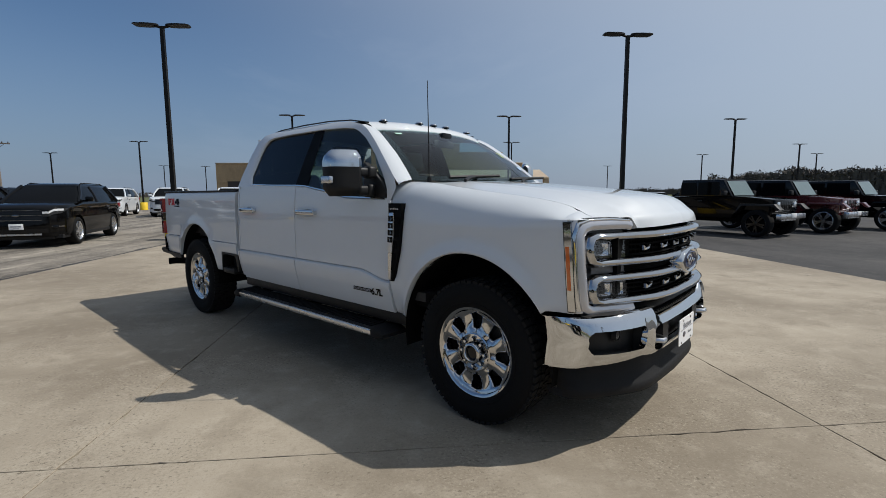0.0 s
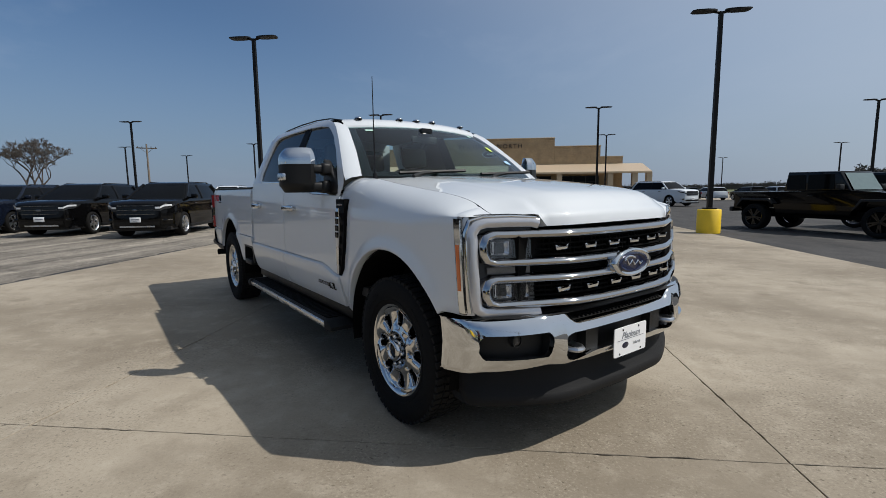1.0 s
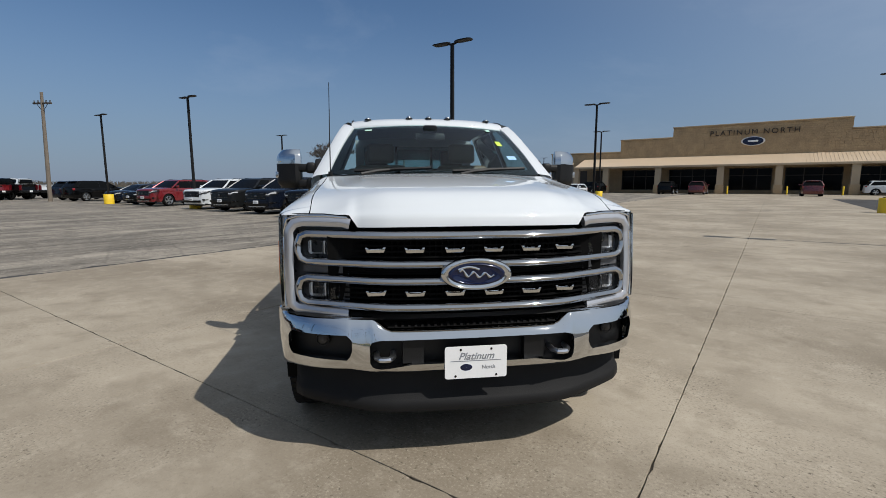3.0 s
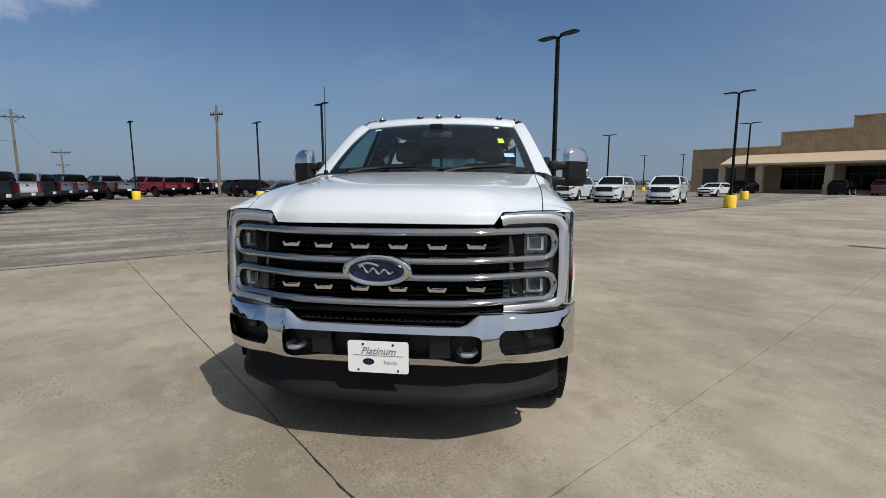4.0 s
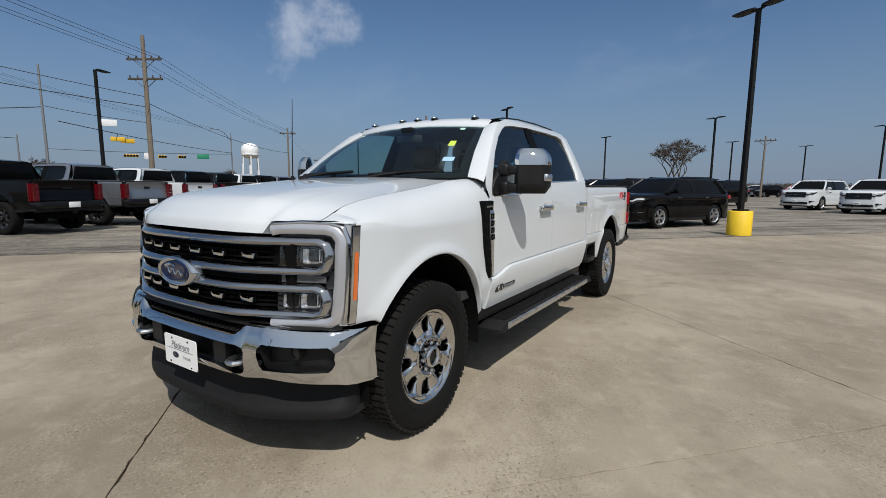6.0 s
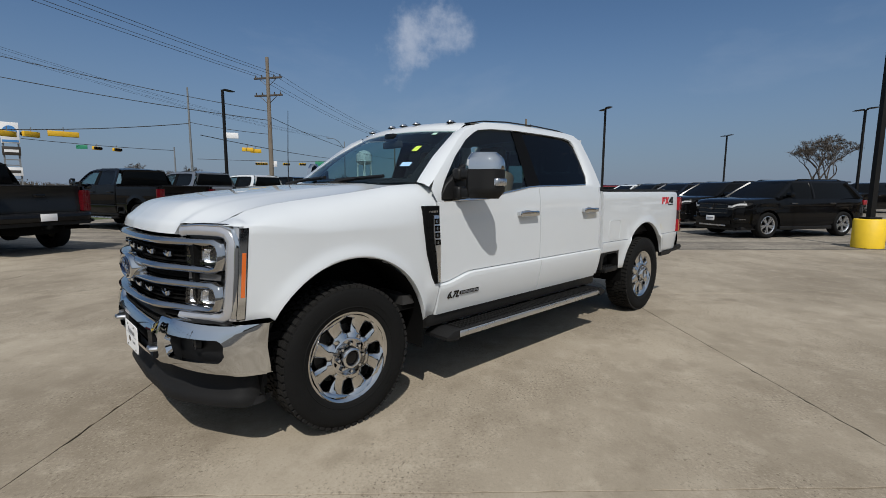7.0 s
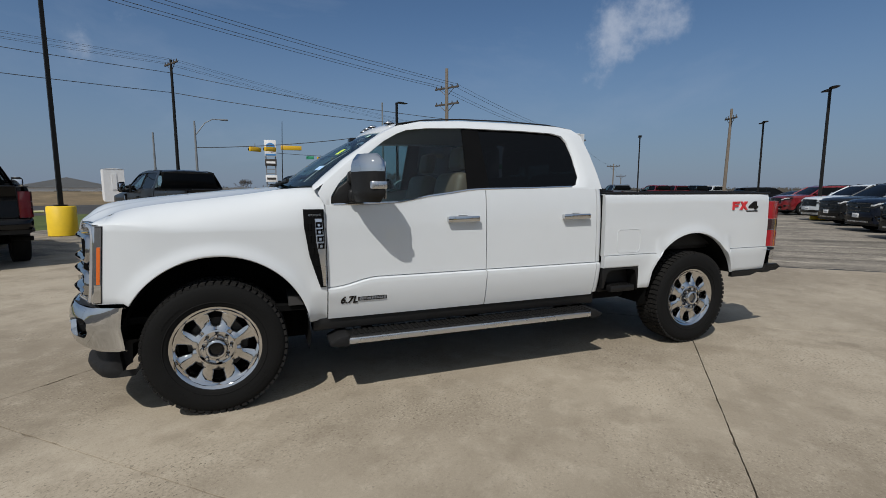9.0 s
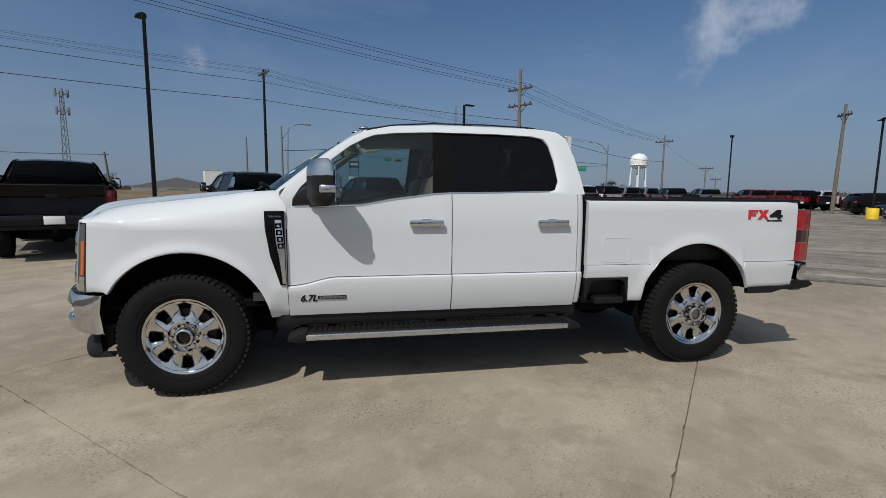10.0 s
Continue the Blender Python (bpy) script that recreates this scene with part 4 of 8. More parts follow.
    def ws_point(t, v, lift=0.003):
        bx, by, bz = -0.43 - 0.205 * abs(t) ** 2.2, 0.818 * t, 1.458 + 0.014 * abs(t)
        tx, ty, tz = -1.125 - 0.10 * abs(t) ** 2.2, 0.645 * t, 1.906 - 0.022 * abs(t) ** 2
        bul = 0.022 * math.sin(math.pi * v)
        return (bx + (tx - bx) * v + bul * 0.6 + lift, by + (ty - by) * v, bz + (tz - bz) * v + bul + lift)
    bm = bmesh.new()                     # dark ceramic edge
    for v0, v1 in ((0.935, 1.0), (0.0, 0.075)):
        grid(bm, [[ws_point(t, v, -0.004) for t in span(-1, 1, 21)] for v in (v0, v1)])
    for t0, t1 in ((-1, -0.925), (0.925, 1)):
        grid(bm, [[ws_point(t, v, -0.004) for t in (t0, t1)] for v in span(0.075, 0.935, 9)])
    add_box(bm, -1.10, -1.035, -0.06, 0.06, 1.83, 1.893, 0.015)
    done("windshield_edge", bm, GLOSS_BLACK, parent=pane_ob)
    if detail:
        for nm, mt, t0, t1, v0, v1, lab in (("sticker", STICKER_Y, 0.735, 0.80, 0.50, 0.60, "yellow-green inspection sticker"), ("sticker", STICKER_B, 0.76, 0.86, 0.235, 0.30, "pale blue date sticker"),
                                            ("sticker", STICKER_G, 0.74, 0.80, 0.865, 0.915, "small pale green sticker"), ("sticker", STICKER_G, -0.83, -0.74, 0.845, 0.885, "oval pale sticker")):
            bm = bmesh.new()
            grid(bm, [[ws_point(t, v, 0.004) for t in span(t0, t1, 4)] for v in span(v0, v1, 4)])
            done(nm, bm, mt, lab, parent=pane_ob)
    bm = bmesh.new()
    rows = []
    for t in span(-1, 1, 21):
        y = 0.815 * t
        xr = -0.395 - 0.06 * (abs(y) / 0.8) ** 2.4
        xb = -0.43 - 0.205 * abs(t) ** 2.2
        rows.append([(xr + 0.03, y, hood_z(xr, y) - 0.035), (xr - 0.01, y, hood_z(xr, y) - 0.03), (min(xr - 0.03, xb + 0.02), y, 1.444 + 0.014 * abs(t)), (xb - 0.03, y, 1.452 + 0.014 * abs(t))])
    grid(bm, rows)
    done("cowl", bm, PLASTIC)
    if detail:
        for y0, y1 in ((0.10, 0.66), (-0.62, -0.06)):
            wiper = empty("wiper")
            wiper.parent = root
            bm = bmesh.new()
            tube(bm, [(-0.38, y0 + 0.05, 1.466), (-0.43, y0 + 0.16, 1.488), (-0.49, (y0 + y1) / 2 + 0.05, 1.504)], 0.013, 6)
            done("arm", bm, PLASTIC, parent=wiper)
            bm = bmesh.new()
            tube(bm, [(-0.455 - 0.07 * abs(y) ** 2, y, 1.490 + 0.022 * (y - y0) / (y1 - y0)) for y in span(y0, y1, 6)], 0.013, 6)
            done("blade", bm, PLASTIC, parent=wiper)

    # ---- rear wall of the cab with its window
    bm = bmesh.new()
    add_box(bm, -2.99, -2.94, -0.88, 0.88, 0.62, 1.50)
    add_box(bm, -2.965, -2.93, -0.72, -0.62, 1.50, 1.93)
    add_box(bm, -2.965, -2.93, 0.62, 0.72, 1.50, 1.93)
    add_box(bm, -2.96, -2.92, -0.66, 0.66, 1.86, 1.94)
    done("cab_rear_wall", bm, paint)
    bm = bmesh.new()
    if detail:
        add_box(bm, -2.962, -2.957, -0.62, 0.62, 1.50, 1.86)
    else:
        prism(bm, [(-0.80, 1.47), (0.80, 1.47), (0.665, 1.90), (-0.665, 1.90)], "x", -3.006, -2.985, 0.006)
    done("rear_window", bm, FRONT_GLASS if detail else STORE_GLASS).visible_shadow = False
    for y in (-0.22, 0.22):
        bm = bmesh.new()
        add_box(bm, -2.968, -2.950, y - 0.015, y + 0.015, 1.50, 1.86)
        done("rear_window_divider", bm, GLOSS_BLACK)

    # ---- inside
    if detail:
        bm = bmesh.new()
        add_box(bm, -2.93, -0.45, -0.90, 0.90, 0.66, 0.72)
        done("cab_floor", bm, TRIM)
        bm = bmesh.new()
        prism(bm, [(-0.45, 1.20), (-0.45, 1.42), (-0.75, 1.425), (-0.86, 1.38), (-0.90, 1.25), (-0.80, 1.05), (-0.55, 1.0)], "y", -0.86, 0.86, 0.02)
        done("dashboard", bm, TRIM)
        bm = bmesh.new()
        rows = [[Vector((-1.02, 0.42, 1.28)) + Matrix.Rotation(radians(-25), 3, "Y") @ Vector((0.014 * math.cos(b), (0.185 + 0.014 * math.sin(b)) * math.cos(a), (0.185 + 0.014 * math.sin(b)) * math.sin(a))) for b in span(0, 2 * math.pi, 9)[:-1]] for a in span(0, 2 * math.pi, 25)[:-1]]
        grid(bm, rows, closed=True, close_rows=True)
        add_box(bm, -1.02, -0.985, 0.34, 0.50, 1.20, 1.31, 0.02)
        add_box(bm, -1.01, -0.99, 0.24, 0.60, 1.255, 1.285)
        done("steering_wheel", bm, TRIM)
        for y, w, x0 in ((0.42, 0.27, -1.22), (-0.42, 0.27, -1.22), (0.47, 0.36, -2.22), (-0.47, 0.36, -2.22)):
            seat = empty("seat")
            seat.parent = root
            bm = bmesh.new()
            add_box(bm, x0 - 0.50, x0, y - w, y + w, 0.90, 1.05, 0.05, 3)
            done("cushion", bm, SEAT, parent=seat)
            bm = bmesh.new()
            add_box(bm, -0.08, 0.08, y - w, y + w, 0.0, 0.62, 0.06, 3, m=Matrix.Translation((x0 - 0.50, 0, 0.98)) @ Matrix.Rotation(radians(-14), 4, "Y"))
            done("backrest", bm, SEAT, parent=seat)
            bm = bmesh.new()
            add_box(bm, -0.05, 0.05, y - 0.14, y + 0.14, 0.0, 0.20, 0.04, 3, m=Matrix.Translation((x0 - 0.67, 0, 1.61)) @ Matrix.Rotation(radians(-10), 4, "Y"))
            done("headrest", bm, SEAT, parent=seat)
        bm = bmesh.new()
        add_box(bm, -1.10, -1.07, -0.13, 0.13, 1.77, 1.83, 0.015)
        done("rear_view_mirror", bm, TRIM)

    # ---- grille
    bm = bmesh.new()
    grid(bm, [[(nose_x(y, z) - 0.085, y, z) for z in (0.74, 0.85, 1.0, 1.1, 1.235)] for y in span(-0.90, 0.90, 31)])
    done("grille_back", bm, DARK)
    if detail:
        bm = bmesh.new()
        for z0, z1 in ((1.045, 1.125), (0.965, 0.995), (0.845, 0.915)):
            for z in span(z0, z1, 4):
                sweep(bm, [(nose_x(y, z) - 0.045, y, z) for y in span(-0.62, 0.62, 25)], [(0.012, 0.004), (-0.012, 0.004), (-0.012, -0.004), (0.012, -0.004)])
            for y in span(-0.60, 0.60, 41):
                x = nose_x(y, z0)
                add_box(bm, x - 0.07, x - 0.045, y - 0.003, y + 0.003, z0, z1)
        done("grille_mesh", bm, DARK)["kind"] = "stuff"
    for zt, zb in ((1.153, 1.018), (0.938, 0.815)):
        bm = bmesh.new()
        band(bm, dense(rounded(-0.852, 0.852, zb, zt, 0.046, 2), 0.04), 0.0185, nose_x, 0.026, 0.05)
        done("grille_bar_loop", bm, GRILLE_CHROME, "bright chrome grille bar that wraps round the lamps", sharp=28)
    if detail:
        for z in (1.083, 0.877):
            for y in (-0.47, -0.285, -0.095, 0.095, 0.285, 0.47):
                bm = bmesh.new()
                x = nose_x(y, z) - 0.012
                pts = [(y - 0.050, z + 0.012), (y - 0.036, z + 0.012), (y - 0.028, z - 0.002), (y + 0.028, z - 0.002), (y + 0.036, z + 0.012), (y + 0.050, z + 0.012), (y + 0.040, z - 0.014), (y - 0.040, z - 0.014)]
                prism(bm, pts, "x", x - 0.02, x + 0.006, 0.003)
                done("grille_tab", bm, CHROME)
    # oval badge
    badge = empty("oval_badge")
    badge.parent = root
    def oval(a, b, x0, x1, mt, name, label=""):
        bm = bmesh.new()
        n = 40
        rows = [[(x, f * a * math.cos(2 * math.pi * i / n), 0.972 + f * b * math.sin(2 * math.pi * i / n)) for i in range(n)] for f, x in ((1.0, x0), (1.0, x1 - 0.012), (0.96, x1 - 0.003), (0.86, x1), (0.78, x1 - 0.006))]
        vr = grid(bm, rows, closed=True)
        cap(bm, vr[-1])
        done(name, bm, mt, label, parent=badge, sharp=50)
    oval(0.172, 0.077, 0.83, 0.918, CHROME, "badge_rim", "chrome oval rim")
    oval(0.140, 0.054, 0.905, 0.9185, OVAL_BLUE, "badge_field", "dark blue oval field")
    if detail:
        bm = bmesh.new()
        stroke = [(0.914, -0.082 + 0.164 * t, 0.968 + 0.014 * math.sin(t * 19.0) * (1 - 0.35 * t) + 0.018 * (1 - t) ** 3) for t in span(0, 1, 40)]
        tube(bm, stroke, [0.0048 + 0.002 * math.sin(t * 38.0) for t in span(0, 1, 40)], 6)
        tube(bm, [(0.914, -0.088 + 0.10 * t, 0.996 + 0.012 * math.sin(t * 3.2)) for t in span(0, 1, 10)], 0.0055, 6)
        done("badge_emblem", bm, CHROME, parent=badge)

    # ---- head lamps
    def lamp_side(s):
        lamp = empty("head_lamp")
        lamp.parent = root
        def put(name, bm, mt, label="", sharp=45):
            if s < 0:
                mirror_y(bm)
            return done(name, bm, mt, label, parent=lamp, sharp=sharp)
        bm = bmesh.new()
        ys = [0.60, 0.66, 0.72, 0.78, 0.84, 0.885, 0.912, 0.932, 0.941]
        grid(bm, [[(nose_x(y, z) - 0.035, y, z) for z in span(0.775, 1.235, 7)] for y in ys])
        put("lamp_housing", bm, LAMP_DARK)
        bm = bmesh.new()
        path = dense([(0.590, 1.203), (0.625, 1.212), (0.72, 1.214), (0.83, 1.212), (0.872, 1.200), (0.898, 1.165), (0.902, 1.0), (0.900, 0.87), (0.892, 0.800), (0.860, 0.779), (0.72, 0.773), (0.605, 0.770)], 0.03, False)
        band(bm, path[::-1], 0.0250, nose_x, 0.012, 0.04, False)
        put("running_light", bm, DRL, "satin silver running-light frame")
        bm = bmesh.new()
        path = dense([(0.60, 1.232), (0.72, 1.241), (0.85, 1.239), (0.908, 1.222), (0.929, 1.16), (0.932, 1.0), (0.930, 0.84), (0.926, 0.785)], 0.03, False)
        band(bm, path[::-1], 0.0075, nose_x, 0.010, 0.05, False)
        put("outer_trim", bm, CHROME)
        bm = bmesh.new()
        grid(bm, [[(nose_x(y, z) - 0.002, y, z) for z in span(0.772, 1.243, 9)] for y in (0.905, 0.915, 0.925, 0.932, 0.937, 0.941, 0.944, 0.946)])
        put("lamp_cheek", bm, DRL, "silver side of the lamp")
        bm = bmesh.new()
        path = dense([(0.585, 1.222), (0.605, 1.243), (0.72, 1.250), (0.86, 1.249), (0.925, 1.242), (0.9435, 1.21), (0.9445, 1.0), (0.9440, 0.84), (0.9435, 0.775)], 0.03, False)
        band(bm, path[::-1], 0.0017, nose_x, 0.003, 0.012, False)
        put("lamp_seal", bm, GLOSS_BLACK)
        def flank(x0, x1, z0, z1, out):
            """A strip on the side of the fender behind the lamp's corner."""
            bm = bmesh.new()
            rows = []
            for z in span(z0, z1, 9):
                back = 0.030 - 0.040 * (z - 0.77) / 0.48
                xs = span(x0 - 0.012 + back, x1 - 0.012 + back, 4)
                y = [smooth_table(FENDER_Y, x - back) - 0.020 * step01(0.9 - z, 0, 0.35) + out for x in xs]
                rows.append([(xs[0], y[0] - 0.012, z)] + [(x, q, z) for x, q in zip(xs, y)] + [(xs[-1], y[-1] - 0.012, z)])
            vr = grid(bm, rows)
            cap(bm, vr[0])
            cap(bm, vr[-1])
            return bm
        put("flank_seal", flank(0.577, 0.616, 0.776, 1.232, 0.0035), GLOSS_BLACK)
        put("lamp_flank", flank(0.581, 0.616, 0.781, 1.226, 0.0055), CHROME, "bright metal side of the lamp")
        put("side_reflector", flank(0.586, 0.604, 0.890, 1.110, 0.0085), AMBER, "amber side reflector")
        for zc in (1.085, 0.877):
            bm = bmesh.new()
            for a, b in ((0.645, 0.715), (0.725, 0.800)):
                rows = []
                for f, d in ((1.0, -0.012), (0.8, -0.035), (0.3, -0.05)):
                    ym, hy, hz = (a + b) / 2, (b - a) / 2 * f, 0.033 * f
                    rows.append([(nose_x(y, z) + d, y, z) for y, z in rounded(ym - hy, ym + hy, zc - hz, zc + hz, 0.3 * min(hy, hz), 3)])
                vr = grid(bm, rows, closed=True)
                cap(bm, vr[-1])
            put("reflector_bowl", bm, LAMP_INNER)
            for yb, wb in ((0.720, 0.005), (0.655, 0.010), (0.790, 0.004)):
                bm = bmesh.new()
                xb = nose_x(yb, zc) - 0.030
                add_box(bm, xb - 0.02, xb + 0.008, yb - wb, yb + wb, zc - 0.032, zc + 0.032, 0.003)
                put("lamp_fin", bm, HEAD_BRIGHT)
            bm = bmesh.new()
            grid(bm, [[(nose_x(y, z) - 0.006, y, z) for z in span(zc - 0.045, zc + 0.045, 3)] for y in span(0.625, 0.815, 7)])
            lens = put("lens", bm, CLEAR)
            lens.visible_shadow = False
        bm = bmesh.new()
        grid(bm, [[(nose_x(y, z) - 0.015, y, z) for z in (0.963, 0.995)] for y in span(0.63, 0.83, 7)])
        put("turn_lens", bm, TURN_GREY, "smoked grey turn lens")
    lamp_side(1)
    lamp_side(-1)

    # ---- front bumper: chrome face with openings
    def bx(y):
        return smooth_table(BUMPER_X, abs(y))
    bm = bmesh.new()
    ys = [0.0, 0.1, 0.2, 0.3, 0.36, 0.40, 0.43, 0.455, 0.48, 0.495, 0.505, 0.53, 0.56, 0.588, 0.598, 0.615, 0.66, 0.72, 0.78, 0.82, 0.86, 0.888, 0.900, 0.910, 0.93, 0.955, 0.975, 0.985]
    ys = [-y for y in ys[:0:-1]] + ys
    def rows_at(y):
        a = abs(y)
        top = 0.708 + 0.058 * step01(a, 0.40, 0.50) - 0.016 * step01(a, 0.60, 0.95)
        bot = lerp_table([(0.0, 0.487), (0.35, 0.487), (0.48, 0.487), (0.60, 0.505), (0.985, 0.484)], a) + 0.0
        lo = lerp_table([(0.0, 0.540), (0.30, 0.540), (0.44, 0.520), (0.47, 0.520), (0.495, 0.532), (0.505, 0.552), (0.53, 0.565), (0.588, 0.612), (0.598, 0.582), (0.615, 0.563), (0.82, 0.562), (0.888, 0.562), (0.900, 0.574), (0.910, 0.598), (0.985, 0.585)], a)
        hi = lerp_table([(0.0, 0.662), (0.46, 0.662), (0.495, 0.652), (0.505, 0.634), (0.53, 0.640), (0.588, 0.658), (0.598, 0.672), (0.615, 0.686), (0.888, 0.680), (0.900, 0.668), (0.910, 0.648), (0.985, 0.665)], a)
        x = bx(y)
        e = 1 - 0.72 * step01(a, 0.88, 0.98)
        return [(x - 0.06 * e, y, bot + 0.004), (x - 0.036 * e, y, bot), (x - 0.016 * e, y, bot + 0.010), (x - 0.005, y, bot + 0.024), (x + 0.003, y, lo), (x + 0.008, y, (lo + hi) / 2), (x + 0.004, y, hi), (x - 0.010 * e, y, hi + (top - hi) * 0.55), (x - 0.028 * e, y, hi + (top - hi) * 0.88), (x - 0.048 * e, y, top), (x - 0.10 * e, y, top - 0.002)]
    vr = [[bm.verts.new(p) for p in rows_at(y)] for y in ys]
    for i in range(len(ys) - 1):
        ym = abs(ys[i] + ys[i + 1]) / 2
        for j in range(len(vr[0]) - 1):
            if j in (4, 5) and (ym < 0.505 or 0.588 < ym < 0.910):
                continue
            bm.faces.new((vr[i][j], vr[i + 1][j], vr[i + 1][j + 1], vr[i][j + 1]))
    for v in [v for v in bm.verts if not v.link_faces]:
        bm.verts.remove(v)
    rim_edges = [e for e in bm.edges if len(e.link_faces) == 1]      # folded-back edges round the sheet and its openings
    for v in [g for g in bmesh.ops.extrude_edge_only(bm, edges=rim_edges)["geom"] if isinstance(g, bmesh.types.BMVert)]:
        v.co.x -= 0.030
    bumper = done("front_bumper", bm, CHROME, "chrome front bumper with dark openings", sharp=50)
    bm = bmesh.new()
    grid(bm, [[(bx(y) - 0.075, y, z) for z in (0.50, 0.58, 0.64, 0.70)] for y in span(-0.93, 0.93, 33)])
    done("bumper_recess", bm, PLASTIC, "black plastic recess", parent=bumper)
    bm = bmesh.new()
    for s in (1, -1):
        for y in (0.52, 0.58):
            add_box(bm, bx(y) - 0.075, bx(y) - 0.012, s * y - 0.006, s * y + 0.006, 0.53, 0.69)
        add_box(bm, bx(0.912) - 0.085, bx(0.912) - 0.030, s * 0.912 - 0.006, s * 0.912 + 0.006, 0.60, 0.68)
        add_box(bm, bx(0.33) - 0.08, bx(0.33) - 0.02, s * 0.30 - 0.05, s * 0.30 + 0.05, 0.54, 0.66)
    if detail:
        pieces("recess_rib", bm, PLASTIC, bumper)
    if detail:
        for s in (1, -1):
            bm = bmesh.new()
            y = 0.735
            lathe(bm, [(0.034, bx(y) - 0.07), (0.032, bx(y) - 0.045), (0.026, bx(y) - 0.045), (0.024, bx(y) - 0.055)], 20, "x", (0, s * y, 0.642))
            done("fog_lamp_bezel", bm, PLASTIC, parent=bumper)
            bm = bmesh.new()
            lathe(bm, [(0.025, bx(y) - 0.052), (0.018, bx(y) - 0.046), (0.0005, bx(y) - 0.043)], 20, "x", (0, s * y, 0.642))
            done("fog_lamp", bm, BRAKE, parent=bumper)
            bm = bmesh.new()
            c = bx(0.43)
            tube(bm, [(c - 0.07, s * 0.395, 0.578), (c - 0.01, s * 0.395, 0.576), (c + 0.018, s * 0.415, 0.574), (c + 0.022, s * 0.435, 0.574), (c + 0.018, s * 0.455, 0.574), (c - 0.01, s * 0.475, 0.576), (c - 0.07, s * 0.475, 0.578)], 0.014, 8)
            done("tow_hook", bm, SATIN, "bare steel tow hook", parent=bumper)
    bm = bmesh.new()
    grid(bm, [[(bx(y) - 0.035, y, 0.7125), (bx(y) - 0.10, y, 0.728), (nose_x(y, 0.78) - 0.04, y, 0.752), (nose_x(y, 0.78) - 0.09, y, 0.77)] for y in span(-0.60, 0.60, 13)])
    done("step_pad", bm, PLASTIC, "ribbed black step pad", parent=bumper)
    if detail:
        bm = bmesh.new()
        for y in span(-0.38, 0.38, 25):
            add_box(bm, bx(y) - 0.085, bx(y) - 0.038, y - 0.006, y + 0.006, 0.714, 0.724, m=None)
        pieces("pad_rib", bm, PLASTIC, bumper)
    bm = bmesh.new()                      # dark filler between bumper and lamps
    grid(bm, [[(bx(y) - 0.03, y, 0.757), (nose_x(min(abs(y), 0.93), 0.78) - 0.03, y, 0.775)] for y in span(-0.915, 0.915, 41)])
    done("bumper_filler", bm, PLASTIC)
    # plate
    plate = empty("front_plate")
    plate.parent = root
    bm = bmesh.new()
    prism(bm, rounded(-0.152, 0.152, 0.462, 0.622, 0.012, 4), "x", bx(0) + 0.004, bx(0) + 0.009)
    done("plate_panel", bm, PLATE_WHITE, "white dealer plate", parent=plate)
    if detail:
        xp = bx(0) + 0.0092
        script = bpy.data.curves.new("plate_script", "FONT")
        script.body, script.size, script.extrude, script.align_x, script.shear, script.offset = "Platinum", 0.050, 0.0004, "CENTER", 0.35, 0.0006
        script.materials.append(INK)
        so = new("plate_script", script)
        so.parent = plate
        so.matrix_local = Matrix.Translation((xp + 0.0008, 0.0, 0.557)) @ Matrix(((0, 0, 1, 0), (1, 0, 0, 0), (0, 1, 0, 0), (0, 0, 0, 1)))
        bm = bmesh.new()
        add_box(bm, xp, xp + 0.0010, -0.125, 0.125, 0.5485, 0.5515)
        done("script_underline", bm, INK, parent=plate)
        bm = bmesh.new()
        lathe(bm, [(0.0005, xp + 0.0015), (0.016, xp + 0.001), (0.017, xp)], 24, "x", (0, 0, 0))
        for v in bm.verts:
            v.co.y = v.co.y * 1.75 - 0.048
            v.co.z = v.co.z + 0.518
        done("plate_oval", bm, OVAL_BLUE, "small blue oval", parent=plate)
        word = bpy.data.curves.new("plate_word", "FONT")
        word.body, word.size, word.extrude, word.align_x = "North", 0.026, 0.0004, "CENTER"
        word.materials.append(INK)
        wo = new("plate_word", word)
        wo.parent = plate
        wo.matrix_local = Matrix.Translation((xp + 0.0008, 0.062, 0.508)) @ Matrix(((0, 0, 1, 0), (1, 0, 0, 0), (0, 1, 0, 0), (0, 0, 0, 1)))
        for y, z in ((-0.075, 0.606), (0.075, 0.606), (-0.10, 0.475), (0.10, 0.475)):
            bm = bmesh.new()
            lathe(bm, [(0.006, xp), (0.005, xp + 0.002), (0.0005, xp + 0.003)], 10, "x", (0, y, z))
            done("plate_screw", bm, GLOSS_BLACK, parent=plate)

    # ---- air dam
    bm = bmesh.new()
    rows = []
    for y in [-0.892] + span(-0.90, 0.90, 37) + [0.892]:
        a = abs(y)
        x = 0.50 if a == 0.892 else smooth_table([(0.0, 0.845), (0.40, 0.830), (0.50, 0.808), (0.65, 0.745), (0.80, 0.668), (0.87, 0.625), (0.90, 0.585)], a)
        zb = lerp_table([(0.0, 0.272), (0.5, 0.276), (0.75, 0.290), (0.90, 0.30)], a)
        rows.append([(x - 0.10, y, 0.53), (x - 0.03, y, 0.50), (x - 0.025, y, zb + 0.085), (x + 0.012, y, zb + 0.060), (x + 0.020, y, zb + 0.025), (x + 0.012, y, zb), (x - 0.03, y, zb - 0.002), (x - 0.06, y, zb + 0.04)])
    grid(bm, rows)
    done("air_dam", bm, MATT_PLASTIC, "matt black plastic air dam", sharp=60)

    # near-black boxes added to stand for the shade between cab and bed
    for s in (1, -1):
        bm = bmesh.new()
        add_box(bm, -3.012, -2.982, min(s * 0.80, s * 0.935), max(s * 0.80, s * 0.935), 0.62, 1.40)
